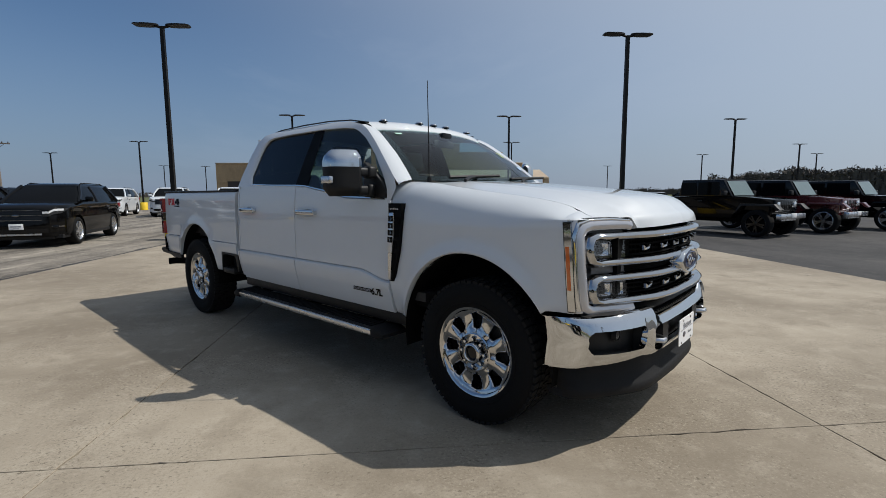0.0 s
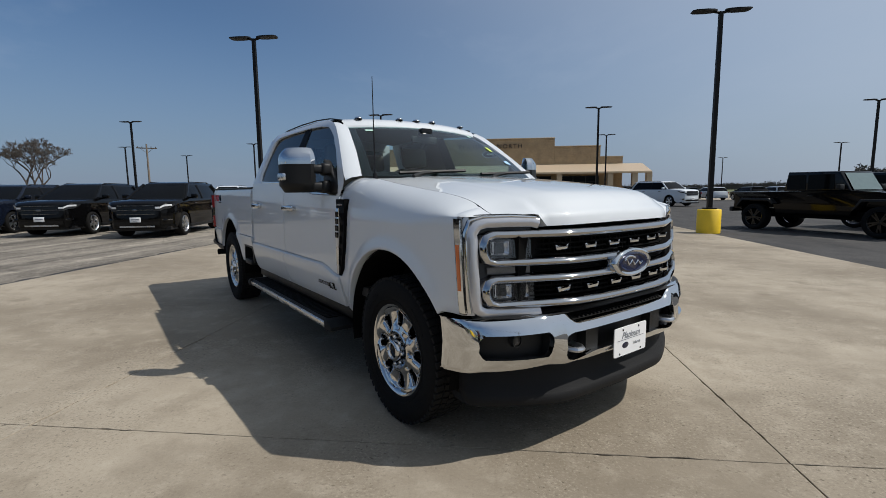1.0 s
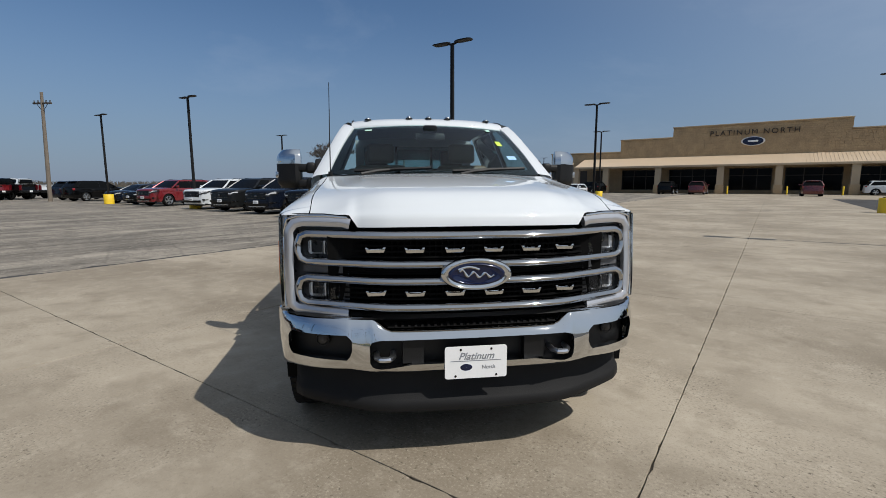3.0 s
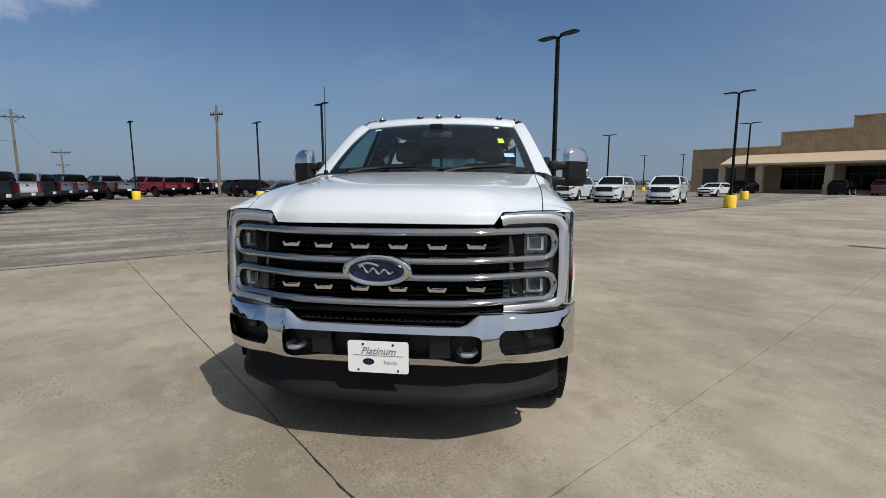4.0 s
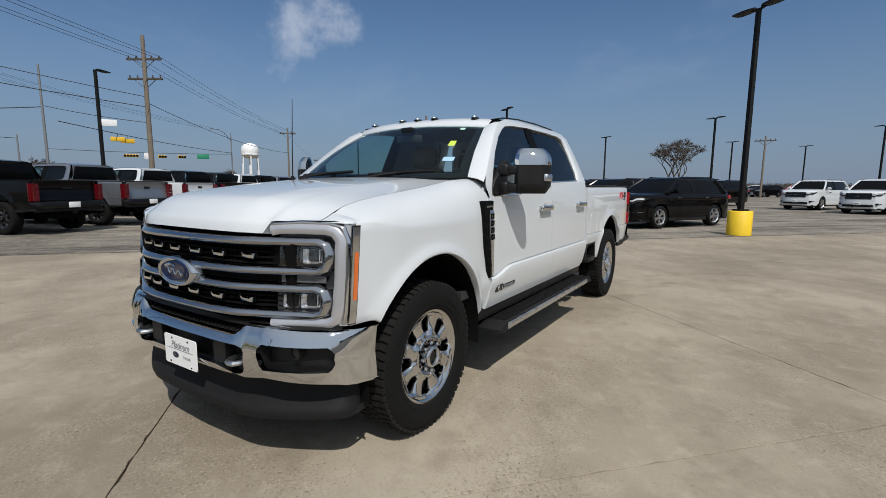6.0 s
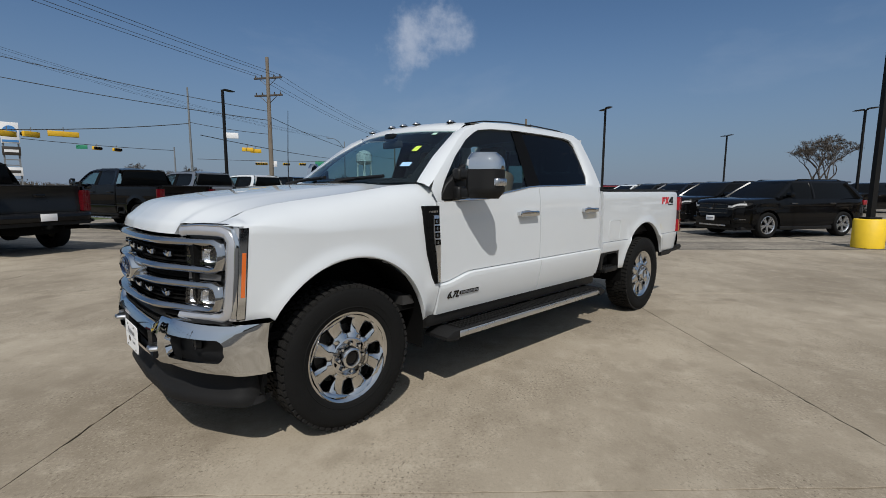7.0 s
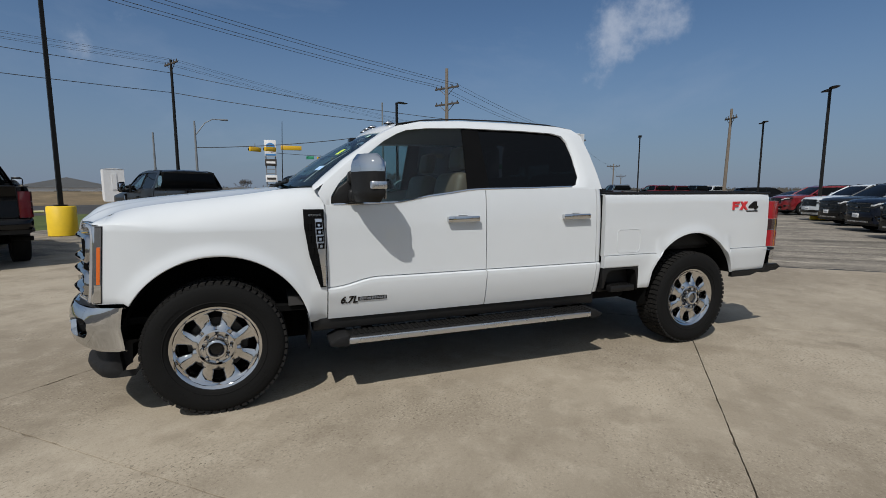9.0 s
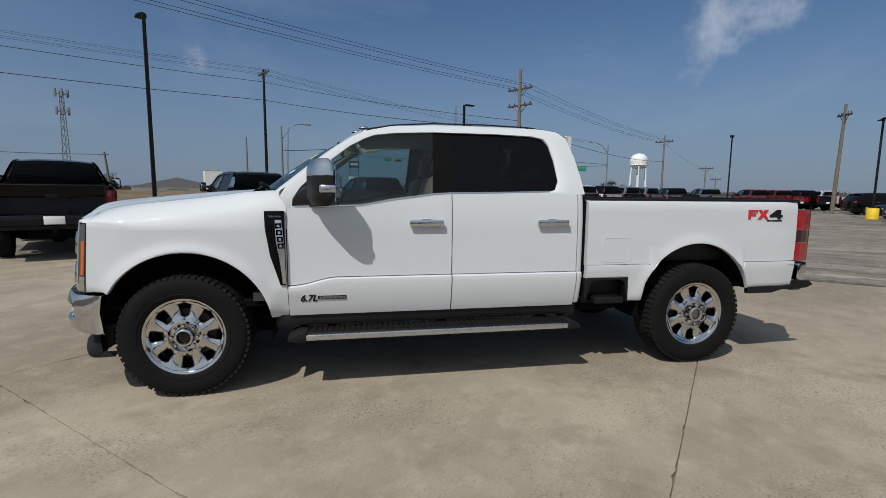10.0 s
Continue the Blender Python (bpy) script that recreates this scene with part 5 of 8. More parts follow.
        done("cab_gap_shade", bm, DARK)

    # ---- bedsides
    def bedside():
        bm = bmesh.new()
        xs = [-3.016, -3.022, -3.1, -3.2, -3.3, -3.37, -3.396, -3.404, -3.45, -3.50] + [-4.04 + 0.53 * math.sin(radians(a)) for a in span(78, -76, 33 if detail else 15)] + [-4.57, -4.62, -4.75, -4.9, -5.0, -5.035]
        rows = []
        for x in xs:
            if x > -3.40:
                low = 0.775
            elif x > -3.545:
                low = 0.572
            elif x > -4.556:
                low = max(0.572, 0.52 + math.sqrt(max(0, 0.53 ** 2 - (x + 4.04) ** 2)))
            else:
                low = 0.655
            col = []
            zs = [low + (0.84 - low) * v for v in span(0, 1, 6)] + [0.868, 0.878, 0.881, 0.886] if low < 0.8 else [low + 0.02 * v for v in span(0, 1, 10)]
            zs = zs + span(1.0 if low < 0.93 else low + 0.05, 1.36, 9) + [1.385, 1.40, 1.408]
            for i, z in enumerate(zs):
                r = math.hypot(x + 4.04, z - 0.52)
                y = lerp_table(BED_Y, z) + 0.016 * math.exp(-(((r - 0.535) / 0.05) ** 2))
                y -= 0.014 * step01(-x, 4.86, 5.04)
                if z > 1.40:
                    y -= 0.015
                if i == 0:
                    col += [(x, y - 0.06, z + 0.004), (x, y - 0.006, z)]
                col.append((x, y, z + (0.005 if i == 0 else 0)))
            col.append((x, 0.86, 1.410))
            rows.append(col)
        rows.insert(0, [(-3.016, p[1] - 0.05, p[2]) for p in rows[0]])
        rows.append([(-5.05, p[1] - 0.05, p[2]) for p in rows[-1]])
        grid(bm, rows)
        return bm
    both("bedside", bedside, paint, sharp=50)
    bm = bmesh.new()
    for s in (1, -1):
        add_box(bm, -5.05, -3.02, min(s * 0.85, s * 0.962), max(s * 0.85, s * 0.962), 1.408, 1.425, 0.006)
        add_box(bm, -5.03, -3.03, min(s * 0.80, s * 0.86), max(s * 0.80, s * 0.86), 0.92, 1.41)
    add_box(bm, -3.07, -3.02, -0.86, 0.86, 0.92, 1.42)
    add_box(bm, -5.03, -3.03, -0.80, 0.80, 0.88, 0.92)
    done("bed_liner", bm, PLASTIC, "black bed liner and rail caps")
    lens_mat = RED_LENS if detail else RED_DARK
    bm = bmesh.new()
    rows = []
    for y in span(-0.79, 0.79, 17):
        rows.append([(-5.02, y, 1.425), (-5.06, y, 1.43), (-5.085, y, 1.415), (-5.075, y, 1.36), (-5.065, y, 1.34), (-5.065, y, 1.05), (-5.080, y, 1.02), (-5.080, y, 0.86), (-5.05, y, 0.835), (-5.0, y, 0.835)])
    grid(bm, rows)
    gate = done("tailgate", bm, paint, sharp=50)
    bm = bmesh.new()
    add_box(bm, -5.082, -5.062, -0.11, 0.11, 1.185, 1.255, 0.008)
    done("gate_emblem", bm, GLOSS_BLACK, parent=gate)
    bm = bmesh.new()
    add_box(bm, -5.105, -5.02, -0.78, 0.78, 1.405, 1.435, 0.01)
    done("gate_cap", bm, PLASTIC, parent=gate)
    for s in (1, -1):
        lamp = empty("tail_lamp")
        lamp.parent = root
        for nm, z0, z1, mt in (("lens_upper", 1.16, 1.335, lens_mat), ("lens_smoked", 1.05, 1.157, SMOKE_LENS if detail else lens_mat), ("lens_lower", 0.885, 1.047, lens_mat)):
            bm = bmesh.new()
            pts = [(-5.040, 0.964), (-5.062, 0.988), (-5.14, 0.986), (-5.185, 0.955), (-5.198, 0.88), (-5.19, 0.80), (-5.04, 0.80)]
            rows = [[(x, s * y, z) for x, y in pts] for z in (z0, z0 + 0.012, z1 - 0.012, z1)]
            vr = grid(bm, rows, closed=True)
            cap(bm, vr[0])
            cap(bm, vr[-1])
            done(nm, bm, mt, parent=lamp)
    # rear bumper
    bm = bmesh.new()
    rows = []
    for y in span(-0.985, 0.985, 25):
        a = abs(y)
        x = smooth_table([(0.0, -5.30), (0.6, -5.28), (0.85, -5.27), (0.94, -5.215), (0.985, -5.06)], a)
        rows.append([(x + 0.10, y, 0.855), (x + 0.02, y, 0.853), (x, y, 0.835), (x - 0.004, y, 0.76), (x + 0.01, y, 0.69), (x + 0.05, y, 0.675)])
    grid(bm, rows)
    rear_bumper = done("rear_bumper", bm, CHROME, "chrome rear bumper", sharp=50)
    bm = bmesh.new()
    add_box(bm, -5.22, -5.04, -0.93, 0.93, 0.835, 0.862, 0.01)
    for s in (1, -1):
        prism(bm, [(-4.57, 0.652), (-5.02, 0.652), (-5.06, 0.70), (-5.21, 0.70), (-5.26, 0.665), (-5.20, 0.635), (-4.92, 0.625), (-4.82, 0.600), (-4.57, 0.600)], "y", s * 0.94, s * 0.975)
    prism(bm, [(-0.98, 0.675), (0.98, 0.675), (0.90, 0.60), (-0.90, 0.60)], "x", -5.20, -5.10)
    done("bumper_step", bm, PLASTIC, parent=rear_bumper)
    bm = bmesh.new()
    add_box(bm, -5.315, -5.295, -0.155, 0.155, 0.70, 0.85, 0.004)
    done("rear_plate", bm, PLATE_WHITE, parent=rear_bumper)
    bm = bmesh.new()
    add_box(bm, -5.34, -5.10, -0.04, 0.04, 0.53, 0.60, 0.008)
    done("hitch_receiver", bm, DARK, parent=rear_bumper)
    bm = bmesh.new()
    tube(bm, [(-4.70, -0.72, 0.50), (-4.95, -0.80, 0.52), (-5.06, -0.88, 0.52), (-5.09, -0.95, 0.515)], 0.042, 12)
    done("exhaust_tip", bm, DARK)

    # ---- wheel wells, frame, axles, rocker
    for xc, zc, r in ((-0.03, 0.47, 0.555), (-4.04, 0.52, 0.53)):
        for s in (1, -1):
            bm = bmesh.new()
            rows = [[(xc + r * 1.0 * math.cos(a), s * y, zc + r * math.sin(a)) for y in (0.958, 0.60)] for a in span(radians(-12), radians(192 if xc > -1 else 166), 21)]
            grid(bm, rows)
            f = [bm.verts.new((xc + r * math.cos(a), s * 0.60, zc + r * math.sin(a))) for a in span(radians(-12), radians(192 if xc > -1 else 166), 21)]
            cap(bm, f)
            done("wheel_liner", bm, DARK)
    bm = bmesh.new()
    for s in (1, -1):
        add_box(bm, -5.10, 0.75, s * 0.46 - 0.05, s * 0.46 + 0.05, 0.56, 0.74)
    for x in (0.6, -0.9, -2.2, -3.3, -4.9):
        add_box(bm, x - 0.06, x + 0.06, -0.46, 0.46, 0.56, 0.68)
    add_box(bm, -2.3, 0.0, -0.25, 0.25, 0.42, 0.62, 0.04)
    add_box(bm, -3.0, 0.55, -0.88, 0.88, 0.62, 0.66)
    add_box(bm, 0.10, 0.74, -0.70, 0.70, 0.60, 1.15)
    add_box(bm, -3.45, -2.5, 0.30, 0.78, 0.45, 0.62, 0.05)
    if not detail:
        add_box(bm, -4.95, -4.35, -0.42, 0.42, 0.40, 0.62, 0.06)      # spare wheel and tank under the bed
        add_box(bm, -3.75, -2.9, -0.70, 0.70, 0.42, 0.64, 0.05)
    done("chassis", bm, DARK)
    for x in (0.0, -4.06):
        bm = bmesh.new()
        tube(bm, [(x, -0.78, 0.425), (x, -0.25, 0.425), (x, 0.25, 0.425), (x, 0.78, 0.425)], [0.05, 0.06, 0.06, 0.05], 10)
        lathe(bm, [(0.05, -0.16), (0.16, -0.08), (0.17, 0.04), (0.06, 0.14)], 14, "x", (x, 0.0 if x < -1 else -0.2, 0.42), caps=True)
        done("axle", bm, DARK)
    for s in (1, -1):
        bm = bmesh.new()
        add_box(bm, -2.96, -0.60, min(s * 0.80, s * 0.925), max(s * 0.80, s * 0.925), 0.47, 0.565, 0.012)
        done("rocker_panel", bm, PLASTIC)
        bm = bmesh.new()                  # notch ahead of the rear wheel with its corner step
        prism(bm, [(-3.008, 0.775), (-3.398, 0.775), (-3.398, 0.56), (-3.34, 0.545), (-3.06, 0.545), (-3.008, 0.60)], "y", s * 0.84, s * 0.86)
        prism(bm, [(-3.008, 0.778), (-3.008, 0.60), (-3.03, 0.60), (-3.06, 0.735), (-3.10, 0.758), (-3.33, 0.762), (-3.37, 0.74), (-3.385, 0.60), (-3.40, 0.56), (-3.402, 0.778)], "y", s * 0.86, s * 0.975, 0.004)
        add_box(bm, -3.36, -3.10, min(s * 0.85, s * 0.985), max(s * 0.85, s * 0.985), 0.560, 0.615, 0.012)
        if detail:
            for x in span(-3.33, -3.13, 9):
                add_box(bm, x - 0.005, x + 0.005, min(s * 0.87, s * 0.975), max(s * 0.87, s * 0.975), 0.613, 0.620)
        if detail:
            pieces("bed_corner_step", bm, PLASTIC, root)
        else:
            done("bed_corner_step", bm, PLASTIC)

    # ---- running boards
    for s in (1, -1):
        board = empty("running_board")
        board.parent = root
        def put(name, bm, mt, label=""):
            if s < 0:
                mirror_y(bm)
            return done(name, bm, mt, label, parent=board)
        bm = bmesh.new()
        add_box(bm, -2.86, -0.80, 0.86, 1.055, 0.388, 0.448, 0.014)
        put("tread_plate", bm, PLASTIC)
        if detail:
            bm = bmesh.new()
            for x in span(-2.80, -0.88, 49):
                add_box(bm, x - 0.012, x + 0.012, 0.90, 1.03, 0.446, 0.456, 0.002, 1)
            if s < 0:
                mirror_y(bm)
            pieces("tread_rib", bm, RUBBER, board)
        bm = bmesh.new()
        add_box(bm, -2.84, -0.82, 1.045, 1.068, 0.394, 0.437, 0.008)
        put("side_strip", bm, SATIN, "bright metal edge strip")
        for x0, x1 in ((-0.83, -0.70), (-2.94, -2.83)):
            bm = bmesh.new()
            a, b = (x0, x1) if x1 > -1 else (x1, x0)      # a: inner end, b: tapered outer end
            prism(bm, [(a, 0.382), (a, 0.456), (a + (b - a) * 0.45, 0.454), (b, 0.420), (b, 0.396), (a + (b - a) * 0.6, 0.382)], "y", 0.84, 1.072, 0.010)
            put("end_cap", bm, MATT_PLASTIC)
        for x in (-1.0, -1.85, -2.7):
            bm = bmesh.new()
            add_box(bm, x - 0.03, x + 0.03, 0.46, 0.95, 0.42, 0.45)
            put("bracket", bm, DARK)

    # ---- tow mirrors
    for s in (1, -1):
        mir = empty("tow_mirror")
        mir.parent = root
        def put(name, bm, mt, label="", sharp=50):
            if s < 0:
                mirror_y(bm)
            return done(name, bm, mt, label, parent=mir, sharp=sharp)
        def swept(bm):
            """The head turns back towards its outer end."""
            for v in bm.verts:
                v.co.x -= 0.42 * (v.co.y - 1.062)
            return bm
        def shell(z0, z1):
            bm = bmesh.new()
            rows = []
            for z in ([z0 + (z1 - z0) * math.sin(radians(a)) for a in span(0, 90, 9)] if z1 > 1.6 else span(z0, z1, 9)):
                top = min(1.0, max(0.0, (z - 1.575) / 0.097))
                low = 1 - step01(z, 1.362, 1.41)
                y0, y1 = 1.062 + 0.010 * top ** 3, 1.272 - 0.050 * top ** 2.6 - 0.03 * low
                xf, xb = -0.842 - 0.038 * top ** 2.4 - 0.030 * low, -0.975 + 0.018 * top ** 3 + 0.015 * low
                c = 0.040
                rows.append([(xf, y0 + c, z), (xf - 0.005, (y0 + y1) / 2, z), (xf - 0.012, y1 - c, z), (xf - 0.040, y1 - 0.008, z), ((xf + xb) / 2 - 0.02, y1, z), (xb + 0.02, y1 - 0.004, z), (xb, y1 - 0.025, z), (xb, y0 + 0.02, z), (xb + 0.02, y0, z), (xf - 0.04, y0, z)])
            vr = grid(bm, rows, closed=True)
            cap(bm, vr[0])
            cap(bm, vr[-1])
            return swept(bm)
        put("housing", shell(1.362, 1.556), PLASTIC, "black plastic mirror housing")
        put("cap", shell(1.558, 1.672), CHROME, "chrome mirror cap")
        bm = bmesh.new()
        add_box(bm, -0.9785, -0.974, 1.085, 1.245, 1.385, 1.62, 0.001, 1)
        put("mirror_glass", swept(bm), MIRROR)
        bm = bmesh.new()
        add_box(bm, -0.968, -0.868, 1.247, 1.277, 1.446, 1.498, 0.010)
        put("turn_signal", swept(bm), SATIN, "clear side signal lens")
        for z, r in ((1.525, 0.032), (1.400, 0.034)):
            bm = bmesh.new()
            add_box(bm, -0.93, -0.87, 0.965, 1.09, z - r, z + r, 0.018)
            add_box(bm, -0.945, -0.855, 0.945, 1.02, z - r * 1.35, z + r * 1.35, 0.02)
            put("arm", bm, PLASTIC)
        bm = bmesh.new()
        prism(bm, [(-0.735, 1.352), (-1.0, 1.362), (-0.985, 1.60), (-0.79, 1.455)], "y", 0.905, 0.962, 0.01)
        put("mount", bm, PLASTIC)

    # ---- handles, badges, fuel door
    for s in (1, -1):
        for x, d in ((-1.70, front_doors), (-2.705, rear_doors)):
            h = empty("door_handle")
            h.parent = d[0 if s > 0 else 1]
            def put(name, bm, mt):
                if s < 0:
                    mirror_y(bm)
                return done(name, bm, mt, parent=h)
            bm = bmesh.new()
            add_box(bm, x - 0.128, x + 0.128, 1.000, 1.022, 1.208, 1.252, 0.010, 3)
            add_box(bm, x - 0.125, x - 0.085, 0.965, 1.010, 1.212, 1.248, 0.008)
            add_box(bm, x + 0.085, x + 0.125, 0.965, 1.010, 1.212, 1.248, 0.008)
            put("grip", bm, CHROME)
            bm = bmesh.new()
            rows = []
            for r, dd in ((1.0, -0.0005), (0.93, 0.002), (0.5, -0.012), (0.05, -0.014)):
                rows.append([(x + 0.070 * r * math.cos(a), 0.981 + dd, 1.230 + 0.033 * r * math.sin(a)) for a in span(0, 2 * math.pi, 25)[:-1]])
            grid(bm, rows, closed=True)
            put("cup", bm, paint)
        # fender vent badge
        vent = empty("fender_badge")
        vent.parent = root
        def put(name, bm, mt, label=""):
            if s < 0:
                mirror_y(bm)
            return done(name, bm, mt, label, parent=vent)
        bm = bmesh.new()
        prism(bm, [(-0.560, 1.315), (-0.690, 1.315), (-0.694, 0.790), (-0.655, 0.790), (-0.592, 1.00), (-0.562, 1.20)], "y", 0.960, 1.004, 0.006)
        put("vent_panel", bm, SEAL_BLACK, "black honeycomb fender vent")
        bm = bmesh.new()
        prism(bm, [(-0.628, 1.255), (-0.676, 1.255), (-0.690, 1.05), (-0.694, 0.800), (-0.672, 0.800), (-0.655, 0.98), (-0.635, 1.10)], "y", 1.0, 1.013, 0.004)
        put("vent_blade", bm, SATIN, "bright metal blade")
        if detail:
            bm = bmesh.new()
            for i in range(4):
                z = 1.222 - i * 0.047
                x0 = -0.634 - 0.004 * i
                for q in ((x0 - 0.040, x0, z, z + 0.010), (x0 - 0.040, x0, z - 0.026, z - 0.018), (x0 - 0.012, x0, z - 0.026, z + 0.010), (x0 - 0.040, x0 - 0.029, z - 0.026, z + 0.010)):
                    add_box(bm, q[0], q[1], 1.012, 1.019, q[2], q[3])
            if s < 0:
                mirror_y(bm)
            pieces("badge_bar", bm, GLOSS_BLACK, vent)
            bm = bmesh.new()
            badge_bars(bm, -0.672, -0.590, 1.272, 1.284, 1.003, 6, 0.003, 0.003)
            put("badge_line", bm, SATIN)
            bm = bmesh.new()
            for i in range(5):
                z = 1.20 - 0.08 * i
                for x in (-0.580 - 0.018 * i, -0.602 - 0.018 * i):
                    add_box(bm, x - 0.008, x + 0.008, 1.002, 1.008, z - 0.025, z + 0.025, 0.003, 1)
            if s < 0:
                mirror_y(bm)
            pieces("vent_cell", bm, DARK, vent)
    if detail:
        for s in (1, -1):
            bm = bmesh.new()
            add_box(bm, -1.112, -0.908, 0.978, 0.9865, 0.676, 0.703, 0.002, 1)
            if s < 0:
                mirror_y(bm)
            plate_ob = part("engine_badge", bm, GLOSS_BLACK, front_doors[0 if s > 0 else 1], "black engine badge")
            bm = bmesh.new()
            badge_bars(bm, -1.106, -0.916, 0.682, 0.697, 0.9865, 11, 0.003, 0.001)
            if s < 0:
                mirror_y(bm)
            part("badge_marks", bm, INK, plate_ob, smooth=False)
            num = bpy.data.curves.new("engine_size", "FONT")
            num.body, num.size, num.extrude, num.shear, num.offset = "6.7L", 0.070, 0.0015, 0.25, 0.0021
            num.materials.append(GLOSS_BLACK)
            no = new("engine_size", num)
            no.parent = plate_ob
            if s > 0:
                no.matrix_local = Matrix.Translation((-0.784, 0.9785, 0.664)) @ Matrix(((-1, 0, 0, 0), (0, 0.22, 0.975, 0), (0, 0.975, -0.22, 0), (0, 0, 0, 1)))
            else:
                no.matrix_local = Matrix.Translation((-0.915, -0.9785, 0.664)) @ Matrix(((1, 0, 0, 0), (0, -0.22, -0.975, 0), (0, 0.975, -0.22, 0), (0, 0, 0, 1)))
            off = empty("bed_decal")
            off.parent = root
            for nm, mt, x0, x1, z0, z1, n in (("decal_red", BADGE_RED, -4.69, -4.51, 1.205, 1.285, 2), ("decal_black", GLOSS_BLACK, -4.86, -4.70, 1.205, 1.285, 2), ("decal_line", GLOSS_BLACK, -4.86, -4.70, 1.185, 1.197, 8)):
                bm = bmesh.new()
                if n == 2 and mt is BADGE_RED:
                    prism(bm, [(-4.51, 1.285), (-4.60, 1.285), (-4.60, 1.265), (-4.535, 1.265), (-4.535, 1.252), (-4.585, 1.252), (-4.585, 1.234), (-4.535, 1.234), (-4.535, 1.205), (-4.51, 1.205)], "y", 0.972, 0.9815)
                    prism(bm, [(-4.61, 1.285), (-4.64, 1.285), (-4.655, 1.262), (-4.672, 1.285), (-4.71, 1.285), (-4.678, 1.246), (-4.715, 1.205), (-4.685, 1.205), (-4.660, 1.230), (-4.642, 1.205), (-4.605, 1.205), (-4.64, 1.246)], "y", 0.972, 0.9815)
                elif n == 2:
                    prism(bm, [(-4.80, 1.285), (-4.84, 1.285), (-4.84, 1.242), (-4.86, 1.242), (-4.86, 1.222), (-4.84, 1.222), (-4.84, 1.205), (-4.81, 1.205), (-4.81, 1.222), (-4.73, 1.222), (-4.73, 1.240)], "y", 0.968, 0.9805)
                else:
                    badge_bars(bm, x0, x1, z0, z1, 0.974, n, 0.003, 0.005)
                for v in bm.verts:        # close under the bed rail
                    v.co.z += 0.05
                if s < 0:                 # reads the right way round on this side too
                    for v in bm.verts:
                        v.co.x = -9.37 - v.co.x
                    mirror_y(bm)
                part(nm, bm, mt, off, smooth=False)
        bm = bmesh.new()
        outline = rounded(-3.40, -3.15, 0.905, 1.105, 0.035)
        rows = []
        for g, dy in ((0.004, -0.004), (0.004, 0.003), (-0.004, 0.003), (-0.004, -0.004)):
            cx, cz = -3.275, 1.005
            rows.append([(cx + (x - cx) * (1 + g * 4), smooth_table(BED_Y, z) + dy - 0.001, cz + (z - cz) * (1 + g * 5)) for x, z in outline])
        grid(bm, rows, closed=True)
        done("fuel_door_seam", bm, paint)
        bm = bmesh.new()
        tube(bm, [(-0.505, -0.795, 1.43), (-0.506, -0.795, 1.485)], 0.016, 10)
        done("antenna_base", bm, PLASTIC)
        bm = bmesh.new()
        tube(bm, [(-0.506, -0.795, 1.46), (-0.512, -0.793, 1.75), (-0.524, -0.788, 2.115)], [0.005, 0.004, 0.0025], 6)
        done("antenna", bm, PLASTIC, "thin black whip antenna")

    for x, front in ((0.0, True), (-4.06, False)):
        for s in (1, -1):
            make_wheel(root, "wheel", x, s, detail, front)
    return root


make_pickup(WHITE, True, "white crew cab pickup truck with chrome grille on the concrete")

# ---------------------------------------------------------------- parked vehicles (x ahead, y to the left, origin under the middle)
def simple_wheel(root, x, y, s, r, rim_mat, wide=0.24, spokes=5):
    w = empty("wheel")
    w.parent = root
    w.location = (x, s * y, r)
    o = lambda d: s * d
    bm = bmesh.new()
    lathe(bm, [(r * 0.70, o(0.02)), (r * 0.73, o(0.035)), (r * 0.87, o(0.045)), (r * 0.97, o(0.03)), (r, o(0.005)), (r, o(-wide + 0.03)), (r * 0.95, o(-wide)), (r * 0.6, o(-wide + 0.01))], 28)
    part("tyre", bm, RUBBER, w, sharp=50)
    bm = bmesh.new()
    lathe(bm, [(r * 0.71, o(0.025)), (r * 0.68, o(0.03)), (r * 0.63, o(0.005)), (r * 0.60, o(-0.10))], 28)
    lathe(bm, [(r * 0.17, o(-0.03)), (r * 0.16, o(0.012)), (0.001, o(0.016))], 12)
    part("rim", bm, rim_mat, w, sharp=50)
    for k in range(spokes):
        a = 2 * math.pi * (k + 0.25) / spokes
        bm = bmesh.new()
        for da in ((-0.16, 0.16) if spokes < 7 else (0.0,)):
            add_box(bm, r * 0.10, r * 0.66, min(o(-0.03), o(0.008)), max(o(-0.03), o(0.008)), -r * 0.055, r * 0.055, m=Matrix.Rotation(a + da, 4, "Y"))
        part("spoke", bm, rim_mat, w, smooth=False)
    bm = bmesh.new()
    lathe(bm, [(r * 0.60, o(-0.06)), (0.001, o(-0.06))], 20)
    part("brake_disc", bm, DARK, w)


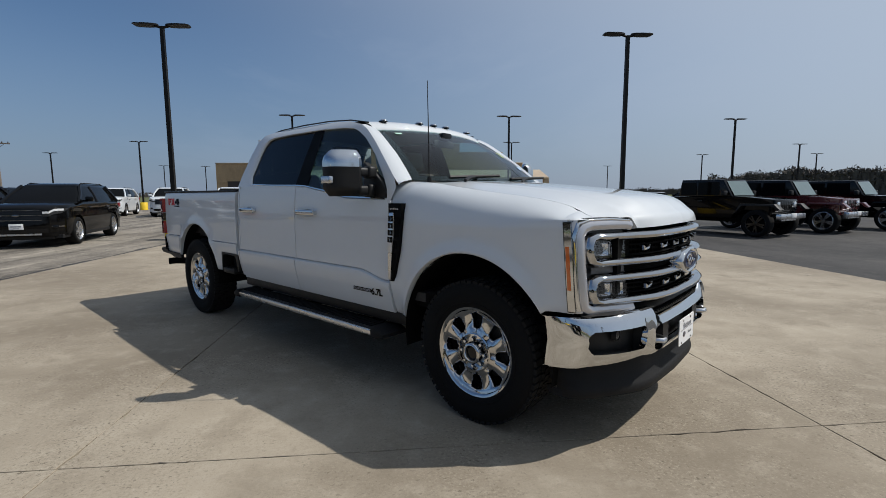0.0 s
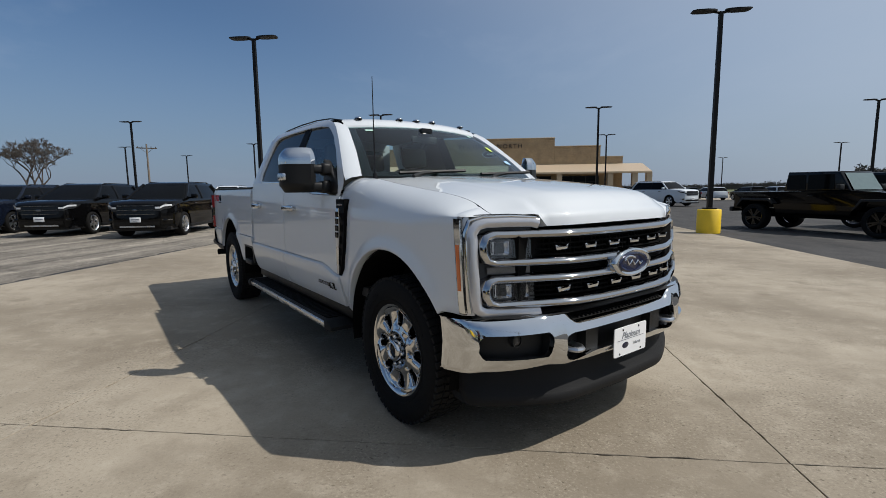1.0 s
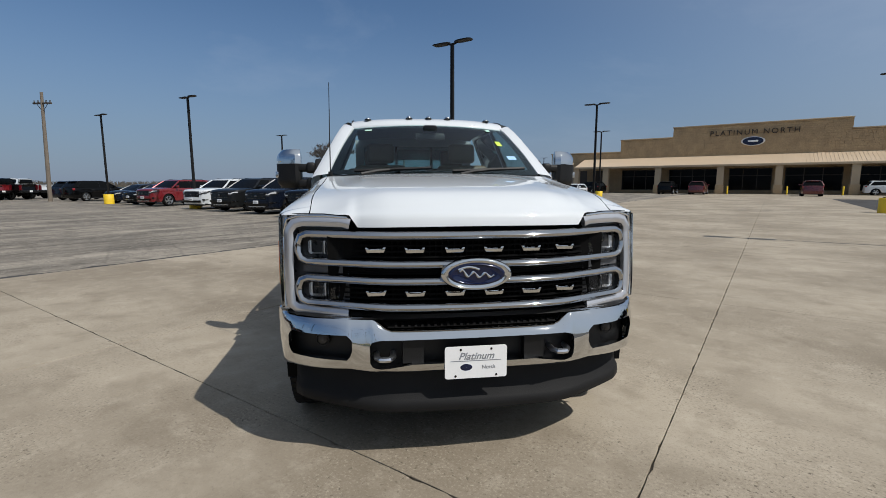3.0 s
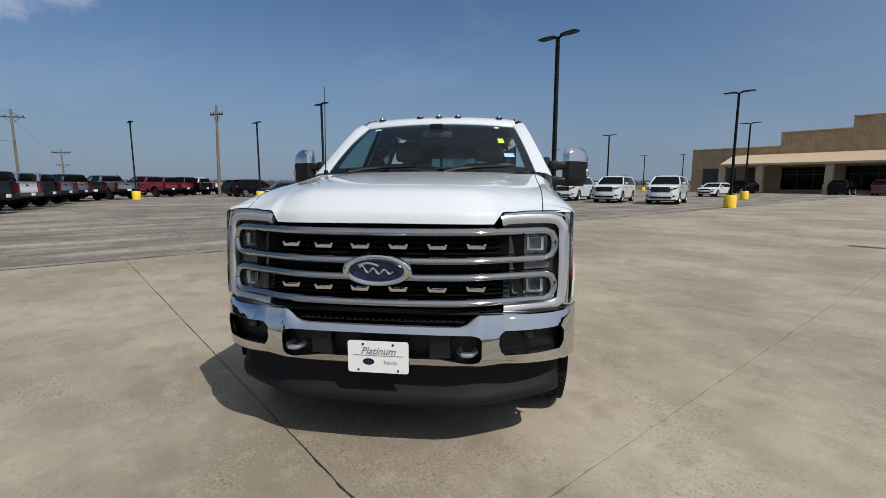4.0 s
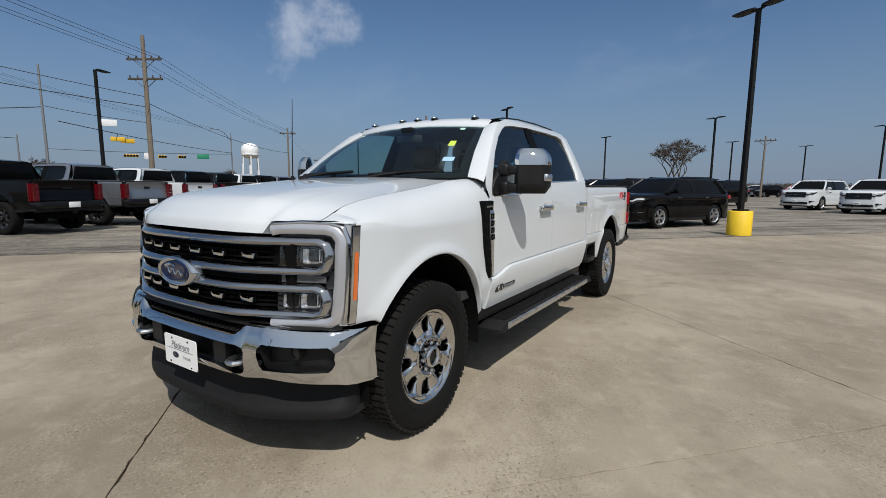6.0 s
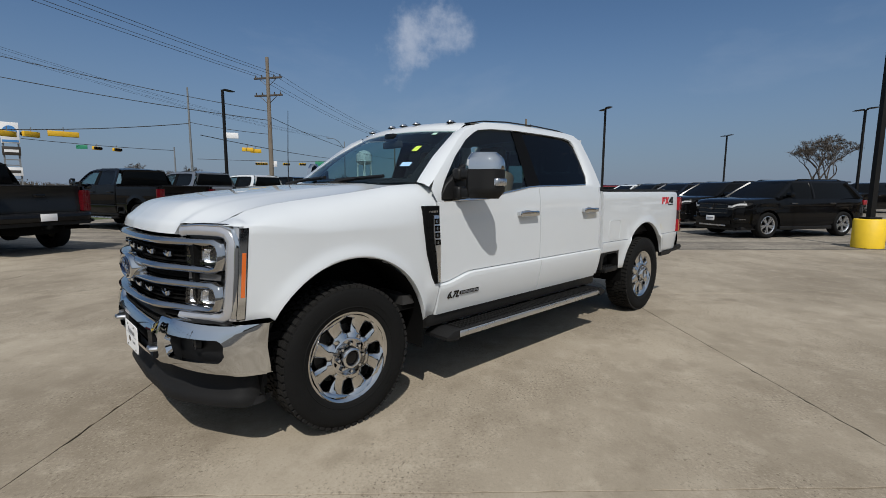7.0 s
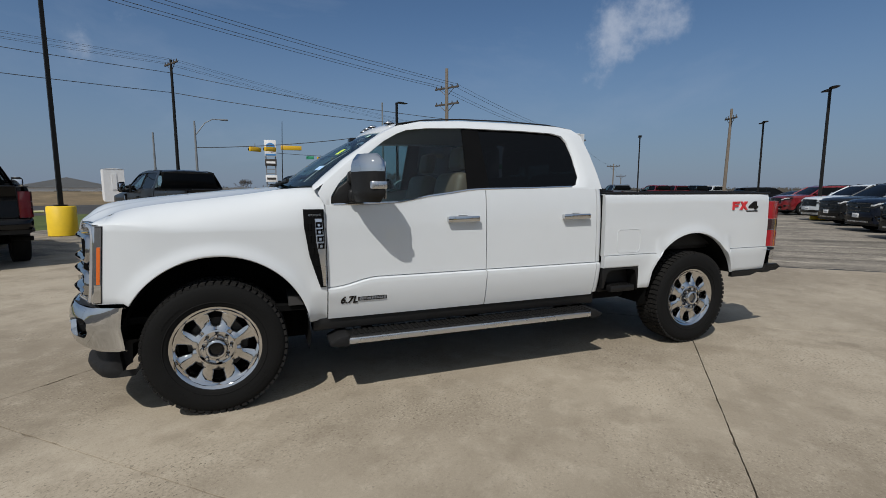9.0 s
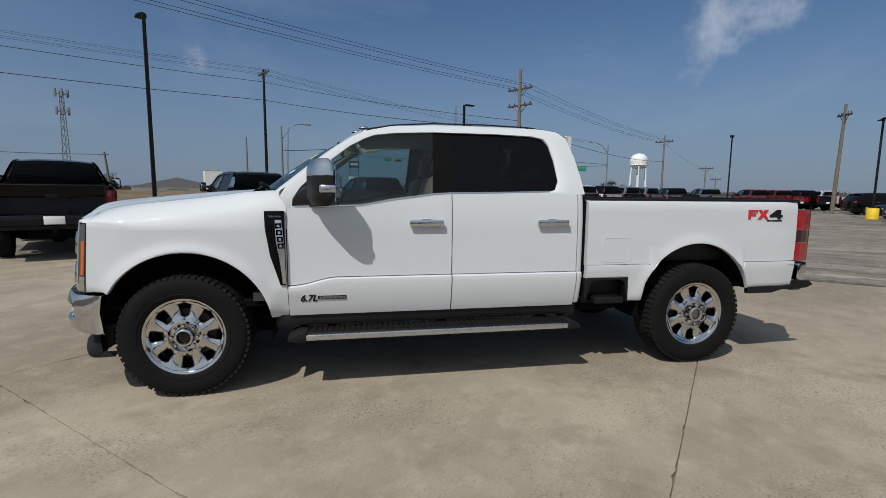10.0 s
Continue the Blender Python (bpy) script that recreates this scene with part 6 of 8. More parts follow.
def make_suv(name, paint, L=5.05, W=2.0, H=1.77, wb=3.03, rim=SATIN, hood_h=1.20, belt=1.19, nose=0.22, rails=True, trim=PLASTIC, r=0.385, bar=DARK_CHROME):
    root = empty(name)
    xf, xr = L / 2, -L / 2
    ax_f, ax_r = wb / 2 - 0.02, -wb / 2 - 0.02
    hw = W / 2

    def half_width(x):
        return hw * smooth_table([(xr, 0.86), (xr + 0.12, 0.95), (xr + 0.5, 0.99), (-0.3, 1.0), (xf - 0.8, 0.995), (xf - 0.45, 0.972), (xf - 0.25, 0.925), (xf - 0.10, 0.83), (xf, 0.68)], x)

    def top(x):
        return smooth_table([(xr, belt - 0.02), (-0.8, belt), (xf - 1.55, belt + 0.0), (xf - 1.30, hood_h), (xf - 0.8, hood_h - 0.025), (xf - 0.4, hood_h - 0.06), (xf - 0.15, hood_h - 0.095), (xf - 0.05, hood_h - 0.135), (xf, hood_h - 0.19)], x)

    def low(x):
        z = 0.30
        for c in (ax_f, ax_r):
            if abs(x - c) < r + 0.07:
                z = max(z, r + math.sqrt((r + 0.07) ** 2 - (x - c) ** 2))
        return z
    xs = sorted(set([round(v, 3) for v in span(xr, xf, 23)] + [round(c + (r + 0.069) * math.sin(radians(a)), 3) for c in (ax_f, ax_r) for a in span(-90, 90, 15)] + [xf - 0.03, xf - 0.01]))
    bm = bmesh.new()
    for s in (1, -1):
        rows = []
        for x in xs:
            w, zl, zt = half_width(x), low(x), top(x)
            col = [(x, s * w * 0.93, zl)]
            for v in span(0, 1, 8):
                z = zl + (zt - 0.05 - zl) * v
                y = w * (0.965 + 0.035 * math.sin(math.pi * min(1, max(0, (z - 0.2) / 0.95)))) + (0.012 if abs(z - (belt - 0.14)) < 0.06 else 0)
                col.append((x, s * y, z))
            col += [(x, s * w * 0.955, zt - 0.015), (x, s * w * 0.90, zt), (x, s * w * 0.45, zt + 0.03), (x, 0, zt + 0.035)]
            rows.append(col)
        vr = grid(bm, rows)
    for xe, sg in ((xf, 1), (xr, -1)):       # rounded closed ends
        w, zl, zt = half_width(xe), low(xe), top(xe)
        grid(bm, [[(xe + sg * (0.075 * (1 - (y / w) ** 2) + fwd * (1 - (y / w) ** 4)), y, z) for z, fwd in ((zl, -0.05), (0.42, 0.02), (0.56, 0.045), (0.66, 0.03), (zt - 0.10, 0.0), (zt - 0.03, -0.015), (zt + 0.03 * (1 - (y / w) ** 2), -0.05))] for y in span(-w, w, 13)])
    body = part("body", bm, paint, root, sharp=45)
    # lower cladding and closed ends
    bm = bmesh.new()
    for x0, x1 in ((ax_r + r + 0.09, ax_f - r - 0.09),):
        for s in (1, -1):
            add_box(bm, x0, x1, s * hw * 0.96 - 0.02, s * hw * 0.96 + 0.02, 0.24, 0.36, 0.01)
    add_box(bm, xr + 0.1, xf - 0.12, -hw * 0.9, hw * 0.9, 0.24, 0.34)
    add_box(bm, xf - 0.3, xf - 0.06, -hw * 0.72, hw * 0.72, 0.22, 0.42, 0.03)
    add_box(bm, xr + 0.05, xr + 0.3, -hw * 0.84, hw * 0.84, 0.28, 0.50, 0.03)
    part("lower_cladding", bm, trim, root)
    for c in (ax_f, ax_r):
        for s in (1, -1):
            bm = bmesh.new()
            grid(bm, [[(c + (r + 0.065) * math.cos(a), s * y, r + (r + 0.065) * math.sin(a)) for y in (hw * 0.95, hw * 0.6)] for a in span(radians(-15), radians(195), 15)])
            cap(bm, [bm.verts.new((c + (r + 0.065) * math.cos(a), s * hw * 0.6, r + (r + 0.065) * math.sin(a))) for a in span(radians(-15), radians(195), 15)])
            part("wheel_well", bm, DARK, root)
    # glasshouse
    def ring(z, fx, rx, w, n=6, c=0.10):
        pts = []
        for cx, cy, a0 in ((fx - c * 1.6, w - c, 0), (rx + c, w - c, 90), (rx + c, -w + c, 180), (fx - c * 1.6, -w + c, 270)):
            for q in range(n + 1):
                a = radians(a0 + 90 * q / n)
                pts.append((cx + c * (1.6 if a0 in (0, 270) else 1) * math.cos(a), cy + c * math.sin(a), z))
        return pts
    zb, zr = belt - 0.01, H - 0.10
    fb, fr, rb, rr = xf - 1.30, xf - 2.08, xr + 0.08, xr + 0.52
    bm = bmesh.new()
    grid(bm, [ring(zb, fb, rb, hw * 0.915), ring((zb + zr) / 2, (fb + fr) / 2 + 0.03, (rb + rr) / 2 - 0.05, hw * 0.83), ring(zr, fr, rr, hw * 0.70)], closed=True)
    part("glass", bm, STORE_GLASS, root, "dark tinted windows", sharp=60)
    bm = bmesh.new()
    vr = grid(bm, [ring(zr - 0.02, fr + 0.02, rr - 0.02, hw * 0.712), ring(zr + 0.03, fr - 0.03, rr - 0.01, hw * 0.693), ring(H - 0.03, fr - 0.22, rr + 0.03, hw * 0.64), ring(H, fr - 0.5, rr + 0.25, hw * 0.50, c=0.2)], closed=True)
    cap(bm, vr[-1])
    add_box(bm, rr - 0.16, rr + 0.1, -hw * 0.66, hw * 0.66, zr + 0.01, zr + 0.05, 0.012)
    part("roof", bm, paint, root, sharp=60)
    for s in (1, -1):
        for (x0, z0), (x1, z1), th in (((fb - 0.05, zb), (fr - 0.03, zr), 0.05), ((rb + 0.26, zb), (rr + 0.20, zr - 0.02), 0.065), ((-0.30, zb), (-0.34, zr), 0.03)):
            bm = bmesh.new()
            w0, w1 = hw * 0.925, hw * 0.71
            tube(bm, [(x0, s * w0, z0), ((x0 + x1) / 2, s * (hw * 0.837), (z0 + z1) / 2), (x1, s * w1, z1)], th, 6)
            part("pillar", bm, paint if th > 0.035 else GLOSS_BLACK, root)
        if rails:
            bm = bmesh.new()
            tube(bm, [(fr - 0.25, s * hw * 0.655, H - 0.05), (fr - 0.40, s * hw * 0.645, H - 0.004), (rr + 0.45, s * hw * 0.645, H - 0.004), (rr + 0.3, s * hw * 0.655, H - 0.05)], 0.018, 6)
            part("roof_rail", bm, trim, root)
        mir = empty("mirror")
        mir.parent = root
        bm = bmesh.new()
        add_box(bm, fb - 0.42, fb - 0.28, min(s * (hw + 0.0), s * (hw + 0.20)), max(s * (hw + 0.0), s * (hw + 0.20)), belt + 0.02, belt + 0.17, 0.04, 3)
        add_box(bm, fb - 0.38, fb - 0.30, min(s * hw * 0.88, s * (hw + 0.05)), max(s * hw * 0.88, s * (hw + 0.05)), belt + 0.01, belt + 0.06)
        part("mirror_shell", bm, paint, mir)
        # head lamp wrapped round the corner, with a bright strip; tail lamp
        def corner(x, y, lift):
            return (x + lift * 0.7, s * (y + lift * 0.6))
        way = [(xf - d, half_width(xf - d) * 0.99) for d in (0.42, 0.34, 0.26, 0.18, 0.12, 0.06, 0.02)] + [(xf + 0.012, hw * 0.68), (xf + 0.03, hw * 0.54)]
        for name_, mt_, up0, up1, lift, cut in (("head_lamp", LAMP_DARK, -0.175, -0.035, 0.012, 0), ("lamp_strip", HEAD_BRIGHT, -0.100, -0.045, 0.020, 2)):
            bm = bmesh.new()
            rows = []
            for q, (x, y) in enumerate(way[cut:]):
                z = min(top(min(x, xf)) - 0.0, hood_h - 0.12)
                px, py = corner(x, y, lift)
                thin = 0.35 + 0.65 * min(1.0, q / 3.0)
                rows.append([(px, py, z + up0 * (thin if not cut else 1)), (px, py, z + up1)])
            grid(bm, rows)
            part(name_, bm, mt_, root)
        bm = bmesh.new()
        rows = []
        for x, y in way[2:7]:
            px, py = corner(x, y, 0.016)
            rows.append([(px, py, 0.545), (px, py, 0.575)])
        grid(bm, rows)
        part("fog_strip", bm, bar, root)
        bm = bmesh.new()
        add_box(bm, xr - 0.005, xr + 0.16, min(s * hw * 0.62, s * hw * 0.955), max(s * hw * 0.62, s * hw * 0.955), belt - 0.22, belt - 0.06, 0.02)
        part("tail_lamp", bm, RED_LENS, root)
        for x in (ax_f + r + 0.42 - r - 1.35, -0.62 - 0.35):
            bm = bmesh.new()
            add_box(bm, x - 0.11, x + 0.11, min(s * (hw - 0.01), s * (hw + 0.025)), max(s * (hw - 0.01), s * (hw + 0.025)), belt - 0.17, belt - 0.135, 0.008)
            part("door_handle", bm, bar, root)
        for c in (ax_f, ax_r):
            simple_wheel(root, c, hw * 0.955, s, r, rim, 0.24)
    # grille, fog strip, plate
    z1, z0 = hood_h - 0.17, hood_h - 0.50
    bm = bmesh.new()
    grid(bm, [[(xf + 0.100 - 0.16 * (abs(y) / hw) ** 2 - 0.03 * (z - z0) / (z1 - z0), y, z) for z in (z0, z1)] for y in span(-hw * 0.56, hw * 0.56, 9)])
    part("grille", bm, GLOSS_BLACK, root)
    for z in span(z0 + 0.04, z1 - 0.03, 3):
        bm = bmesh.new()
        grid(bm, [[(xf + 0.112 - 0.16 * (abs(y) / hw) ** 2 - 0.03 * (z - z0) / (z1 - z0), y, z + d) for d in (-0.011, 0.011)] for y in span(-hw * 0.54, hw * 0.54, 9)])
        part("grille_bar", bm, bar, root)
    bm = bmesh.new()
    grid(bm, [[(xf + 0.118 - 0.17 * (abs(y) / hw) ** 2, y, z) for z in (0.40, 0.52)] for y in span(-hw * 0.66, hw * 0.66, 9)])
    part("lower_intake", bm, GLOSS_BLACK, root)
    bm = bmesh.new()
    grid(bm, [[(xf + 0.085 - 0.15 * (abs(y) / hw) ** 2, y, z) for z in (0.34, 0.385)] for y in span(-hw * 0.50, hw * 0.50, 9)])
    part("skid_strip", bm, SATIN, root)
    for s in (1, -1):
        bm = bmesh.new()
        add_box(bm, xf - 0.10, xf - 0.02, min(s * hw * 0.66, s * hw * 0.84), max(s * hw * 0.66, s * hw * 0.84), 0.50, 0.60, 0.02)
        part("fog_bezel", bm, GLOSS_BLACK, root)
    bm = bmesh.new()
    add_box(bm, xf + 0.124, xf + 0.138, -0.155, 0.155, 0.50, 0.65, 0.004)
    plate = part("front_plate", bm, PLATE_WHITE, root)
    bm = bmesh.new()
    add_box(bm, xf + 0.136, xf + 0.1395, -0.115, 0.115, 0.567, 0.600)
    add_box(bm, xf + 0.136, xf + 0.1395, -0.06, 0.06, 0.530, 0.542)
    part("plate_bars", bm, INK, plate, smooth=False)
    bm = bmesh.new()
    lathe(bm, [(0.0005, 0.010), (0.075, 0.006), (0.082, 0.0)], 20, "y")
    for v in bm.verts:
        v.co = Vector((xf + 0.118 + v.co.y, v.co.x, (z0 + z1) / 2 + v.co.z * 0.42))
    part("badge", bm, bar, root)
    return root


def make_jeep(name, paint, pick=False):
    """Boxy off-roader with flat fenders, slotted grille and round lamps; pick: with a short cargo bed."""
    root = empty(name)
    wb, r = (3.48, 0.42) if pick else (3.0, 0.42)
    xf = wb / 2 + 0.45
    tail = -wb / 2 - (0.86 if pick else 0.72)
    bm = bmesh.new()
    prism(bm, [(xf - 0.10, 0.62), (xf - 0.10, 1.16), (xf - 0.7, 1.22), (xf - 1.25, 1.25), (tail, 1.22), (tail, 0.66), (-wb / 2 - 0.55, 0.66), (-wb / 2 - 0.5, 0.95), (-wb / 2 + 0.5, 0.95), (-wb / 2 + 0.6, 0.55), (xf - 1.25, 0.55), (xf - 1.15, 0.85), (xf - 0.5, 0.85)], "y", -0.77, 0.77, 0.03)
    part("body", bm, paint, root)
    bm = bmesh.new()
    add_box(bm, xf - 0.13, xf - 0.04, -0.70, 0.70, 0.78, 1.15, 0.04)
    part("grille", bm, paint, root)
    for i in range(7):
        bm = bmesh.new()
        y = (i - 3) * 0.11
        add_box(bm, xf - 0.045, xf - 0.033, y - 0.03, y + 0.03, 0.84, 1.10, 0.008)
        part("grille_slot", bm, GLOSS_BLACK, root)
    top_r = -0.98 if pick else tail + 0.05
    bm = bmesh.new()
    prism(bm, [(xf - 1.30, 1.24), (xf - 1.62, 1.80), (top_r + 0.12, 1.82), (top_r, 1.24)], "y", -0.70, 0.70, 0.05)
    part("hard_top", bm, GLOSS_BLACK, root, "black hard top with dark windows")
    bm = bmesh.new()
    cap(bm, [bm.verts.new(p) for p in ((xf - 1.285, -0.62, 1.28), (xf - 1.285, 0.62, 1.28), (xf - 1.565, 0.58, 1.75), (xf - 1.565, -0.58, 1.75))])
    part("windshield", bm, PALE_GLASS, root)
    for s in (1, -1):
        for a, b in ((xf - 1.72, xf - 2.45), (xf - 2.52, min(xf - 3.2, top_r + 0.3)) if not pick else (xf - 2.50, xf - 3.05)):
            bm = bmesh.new()
            cap(bm, [bm.verts.new(p) for p in ((a, s * 0.715, 1.28), (b, s * 0.715, 1.28), (b, s * 0.706, 1.72), (a - 0.02, s * 0.706, 1.72))])
            part("side_window", bm, STORE_GLASS, root)
        for c in (wb / 2 - 0.02, -wb / 2):
            bm = bmesh.new()
            pts = [(c + 0.66, 0.86), (c + 0.50, 1.02), (c - 0.46, 1.02), (c - 0.64, 0.72), (c - 0.58, 0.72), (c - 0.42, 0.97), (c + 0.46, 0.97), (c + 0.60, 0.83)]
            prism(bm, pts, "y", s * 0.70, s * 0.96, 0.012)
            part("fender_flare", bm, PLASTIC if pick else paint, root)
            simple_wheel(root, c, 0.90, s, r, GLOSS_BLACK if pick else SATIN, 0.27)
        bm = bmesh.new()
        lathe(bm, [(0.10, xf - 0.04), (0.095, xf - 0.02), (0.05, xf - 0.012), (0.001, xf - 0.01)], 20, "x", (0, s * 0.52, 0.99))
        part("head_lamp", bm, LAMP_INNER, root)
        bm = bmesh.new()
        add_box(bm, xf - 1.52, xf - 1.40, min(s * 0.80, s * 1.0), max(s * 0.80, s * 1.0), 1.27, 1.43, 0.03)
        part("mirror", bm, PLASTIC, root)
        bm = bmesh.new()
        add_box(bm, xf - 2.4, xf - 2.25, min(s * 0.765, s * 0.80), max(s * 0.765, s * 0.80), 1.08, 1.12, 0.008)
        part("door_handle", bm, PLASTIC, root)
    bm = bmesh.new()
    add_box(bm, xf + 0.02, xf + 0.18, -0.80, 0.80, 0.56, 0.72, 0.03)
    add_box(bm, xf - 0.2, xf + 0.05, -0.45, 0.45, 0.50, 0.64)
    part("front_bumper", bm, SATIN, root)
    bm = bmesh.new()
    add_box(bm, xf + 0.175, xf + 0.19, -0.155, 0.155, 0.60, 0.74, 0.004)
    part("front_plate", bm, PLATE_WHITE, root)
    bm = bmesh.new()
    add_box(bm, tail - 0.14, tail, -0.80, 0.80, 0.56, 0.72, 0.03)
    part("rear_bumper", bm, PLASTIC, root)
    bm = bmesh.new()
    add_box(bm, tail + 0.1, xf - 0.2, -0.5, 0.5, 0.42, 0.66)
    part("chassis", bm, DARK, root)
    return root


def repaint(root, old, fresh):
    """Gives a copy another paint; the meshes stay shared."""
    for o in root.children_recursive:
        if o.type == "MESH" and o.data.materials and o.data.materials[0] == old and fresh != old:
            o.material_slots[0].link = "OBJECT"
            o.material_slots[0].material = fresh
    return root


def park(src, old, x, y, heading, paint, label, category, group, scale=1.0):
    ob = copy_thing(src, pose(x, y, 0, 0, 0, heading))
    ob.scale = (scale, scale, scale)
    repaint(ob, old, paint)
    return tagged(ob, label, category, group)


def first(src, x, y, heading, label, category, group, scale=1.0):
    src.matrix_world = pose(x, y, 0, 0, 0, heading)
    src.scale = (scale, scale, scale)
    return tagged(src, label, category, group)


# row of mid-size wagons, noses towards the concrete
WAGON_HEAD = -29.0


def wagon_at(fx, fy, heading, wb=3.03, hw=1.0):
    """Middle of a car from the place of its near front wheel."""
    a = radians(heading)
    ahead, left = Vector((math.cos(a), math.sin(a))), Vector((-math.sin(a), math.cos(a)))
    return Vector((fx, fy)) - ahead * (wb / 2) - left * (hw * 0.955)


wagon = make_suv("parked_wagon", BLACK_PAINT)
row = [(-15.25, -0.05, BLACK_PAINT, "glossy black three-row wagon with a white plate"), (-18.05, -2.5, BLACK_PAINT, "black three-row wagon parked nose out"), (-20.7, -4.85, NAVY_PAINT, "dark navy three-row wagon parked nose out"),
       (-23.3, -7.3, GREY_PAINT, "dark grey three-row wagon parked nose out"), (-26.0, -9.7, WHITE, "white three-row wagon parked beside a pole"), (-30.6, -14.4, RED_PAINT, "deep red three-row wagon parked beside a pole")]
for i, (fx, fy, paint, label) in enumerate(row):
    p = wagon_at(fx, fy, WAGON_HEAD)
    if i == 0:
        first(wagon, p.x, p.y, WAGON_HEAD, label, "wagon", "wagons in a row")
    else:
        park(wagon, BLACK_PAINT, p.x, p.y, WAGON_HEAD, paint, label, "wagon", "wagons in a row")
saloon = make_suv("parked_car", BLACK_PAINT, L=4.75, W=1.86, H=1.46, wb=2.8, hood_h=0.98, belt=0.98, rails=False, r=0.34)
first(saloon, -35.0, -16.8, WAGON_HEAD, "black low car parked in the lot", "car", "low dark cars")
park(saloon, BLACK_PAINT, -38.0, -19.6, WAGON_HEAD, NAVY_PAINT, "dark blue low car parked in the lot", "car", "low dark cars")
park(saloon, BLACK_PAINT, -50.5, 22.6, -45, WHITE, "small white car beside the yellow post", "car", "low cars by the building")
park(wagon, BLACK_PAINT, -44.0, -26.0, 150, BLACK_PAINT, "black wagon at the far edge of the lot", "wagon", "wagons far off")
park(wagon, BLACK_PAINT, -47.5, -29.0, 150, NAVY_PAINT, "dark blue wagon at the far edge of the lot", "wagon", "wagons far off")
# second row behind, and large white wagons
big = make_suv("large_wagon", WHITE, L=5.4, W=2.05, H=1.94, wb=3.11, hood_h=1.31, belt=1.28, r=0.41)
for i, (fx, fy) in enumerate(((-36.0, 6.4), (-32.3, 8.9), (-30.0, 12.0))):
    p = wagon_at(fx, fy, -27)
    if i == 0:
        first(big, p.x, p.y, -27, "large white wagon parked nose out", "wagon", "large white wagons")
    else:
        park(big, WHITE, p.x, p.y, -27, WHITE, "large white wagon parked nose out", "wagon", "large white wagons")
for fx, fy, paint, label in ((-38.5, 0.6, BLACK_PAINT, "large black wagon parked in the second row"), (-35.8, -2.6, BLACK_PAINT, "large black wagon parked in the second row")):
    p = wagon_at(fx, fy, -27)
    park(big, WHITE, p.x, p.y, -27, paint, label, "wagon", "large dark wagons")
park(big, WHITE, -17.6, 34.2, -14, WHITE, "large white wagon parked on dark asphalt", "wagon", "wagons by the building")
for u, v, hd, paint, label in ((-6.5, 70.5, 137, MAROON_PAINT, "dark red wagon in front of the shop"), (5.5, 66.0, 137, MAROON_PAINT, "maroon vehicle parked in front of the shop"), (13.5, 74.0, 47, WHITE, "white wagon under the shop canopy"), (-10.5, 71.5, 137, BLACK_PAINT, "black wagon in front of the shop"), (21.0, 70.0, 60, GREY_PAINT, "dark grey wagon beside the shop"), (-22.0, 72.5, 200, BLACK_PAINT, "black wagon under the shop canopy")):
    p = uv(u, v)
    park(wagon, BLACK_PAINT, p.x, p.y, hd, paint, label, "wagon", "vehicles at the shop")
for k in range(9):
    p = uv(-46 - 3.4 * k, 64 + 2.0 * (k % 2))
    park(wagon, BLACK_PAINT, p.x, p.y, -40, (GREY_PAINT, RED_PAINT, BLACK_PAINT, WHITE, SILVER_PAINT)[k % 5], "far wagon parked in a distant row", "wagon", "far row")
for k in range(8):
    p = uv(14 + 3.4 * k, 52 + 1.5 * (k % 2))
    park(saloon, BLACK_PAINT, p.x, p.y, 140, (GREY_PAINT, SILVER_PAINT, BLACK_PAINT, WHITE)[k % 4], "far car parked on the dark asphalt", "car", "far cars on dark asphalt")

# off-roaders on the dark asphalt
jeep = make_jeep("off_roader", BLACK_PAINT, True)
first(jeep, -2.1, 15.4, -17.5, "black off-road pickup with a hard top", "off-roader", "off-roaders", 1.0)
jeep2 = make_jeep("off_roader", MAROON_PAINT)
first(jeep2, -0.4, 18.3, -17.5, "maroon off-roader with a black hard top", "off-roader", "off-roaders", 1.0)
park(jeep2, MAROON_PAINT, 1.3, 21.2, -17.5, BLACK_PAINT, "black off-roader with a hard top", "off-roader", "off-roaders")

# pickups, tailgates towards the concrete
lorry = make_pickup(GREY_PAINT, False, "dark grey pickup with its tailgate to the drive")
PICK_HEAD = -70.0


def dark_bumpers(ob, fresh=GLOSS_BLACK, rims=True):
    repaint(ob, CHROME, fresh)
    if rims:
        repaint(ob, WHEEL_CHROME, DARK_WHEEL)
    return ob


def tail_at(src, lx, ly, paint, label, made, heading=PICK_HEAD, scale=1.05):
    """Places a pickup by its left rear wheel."""
    a = radians(heading)
    ahead, left = Vector((math.cos(a), math.sin(a))), Vector((-math.sin(a), math.cos(a)))
    p = Vector((lx, ly)) + ahead * (4.06 * scale) - left * (0.95 * scale)
    if made:
        return park(src, GREY_PAINT, p.x, p.y, heading, paint, label, "pickup truck", "pickups in a row", scale)
    return first(src, p.x, p.y, heading, label, "pickup truck", "pickups in a row", scale)


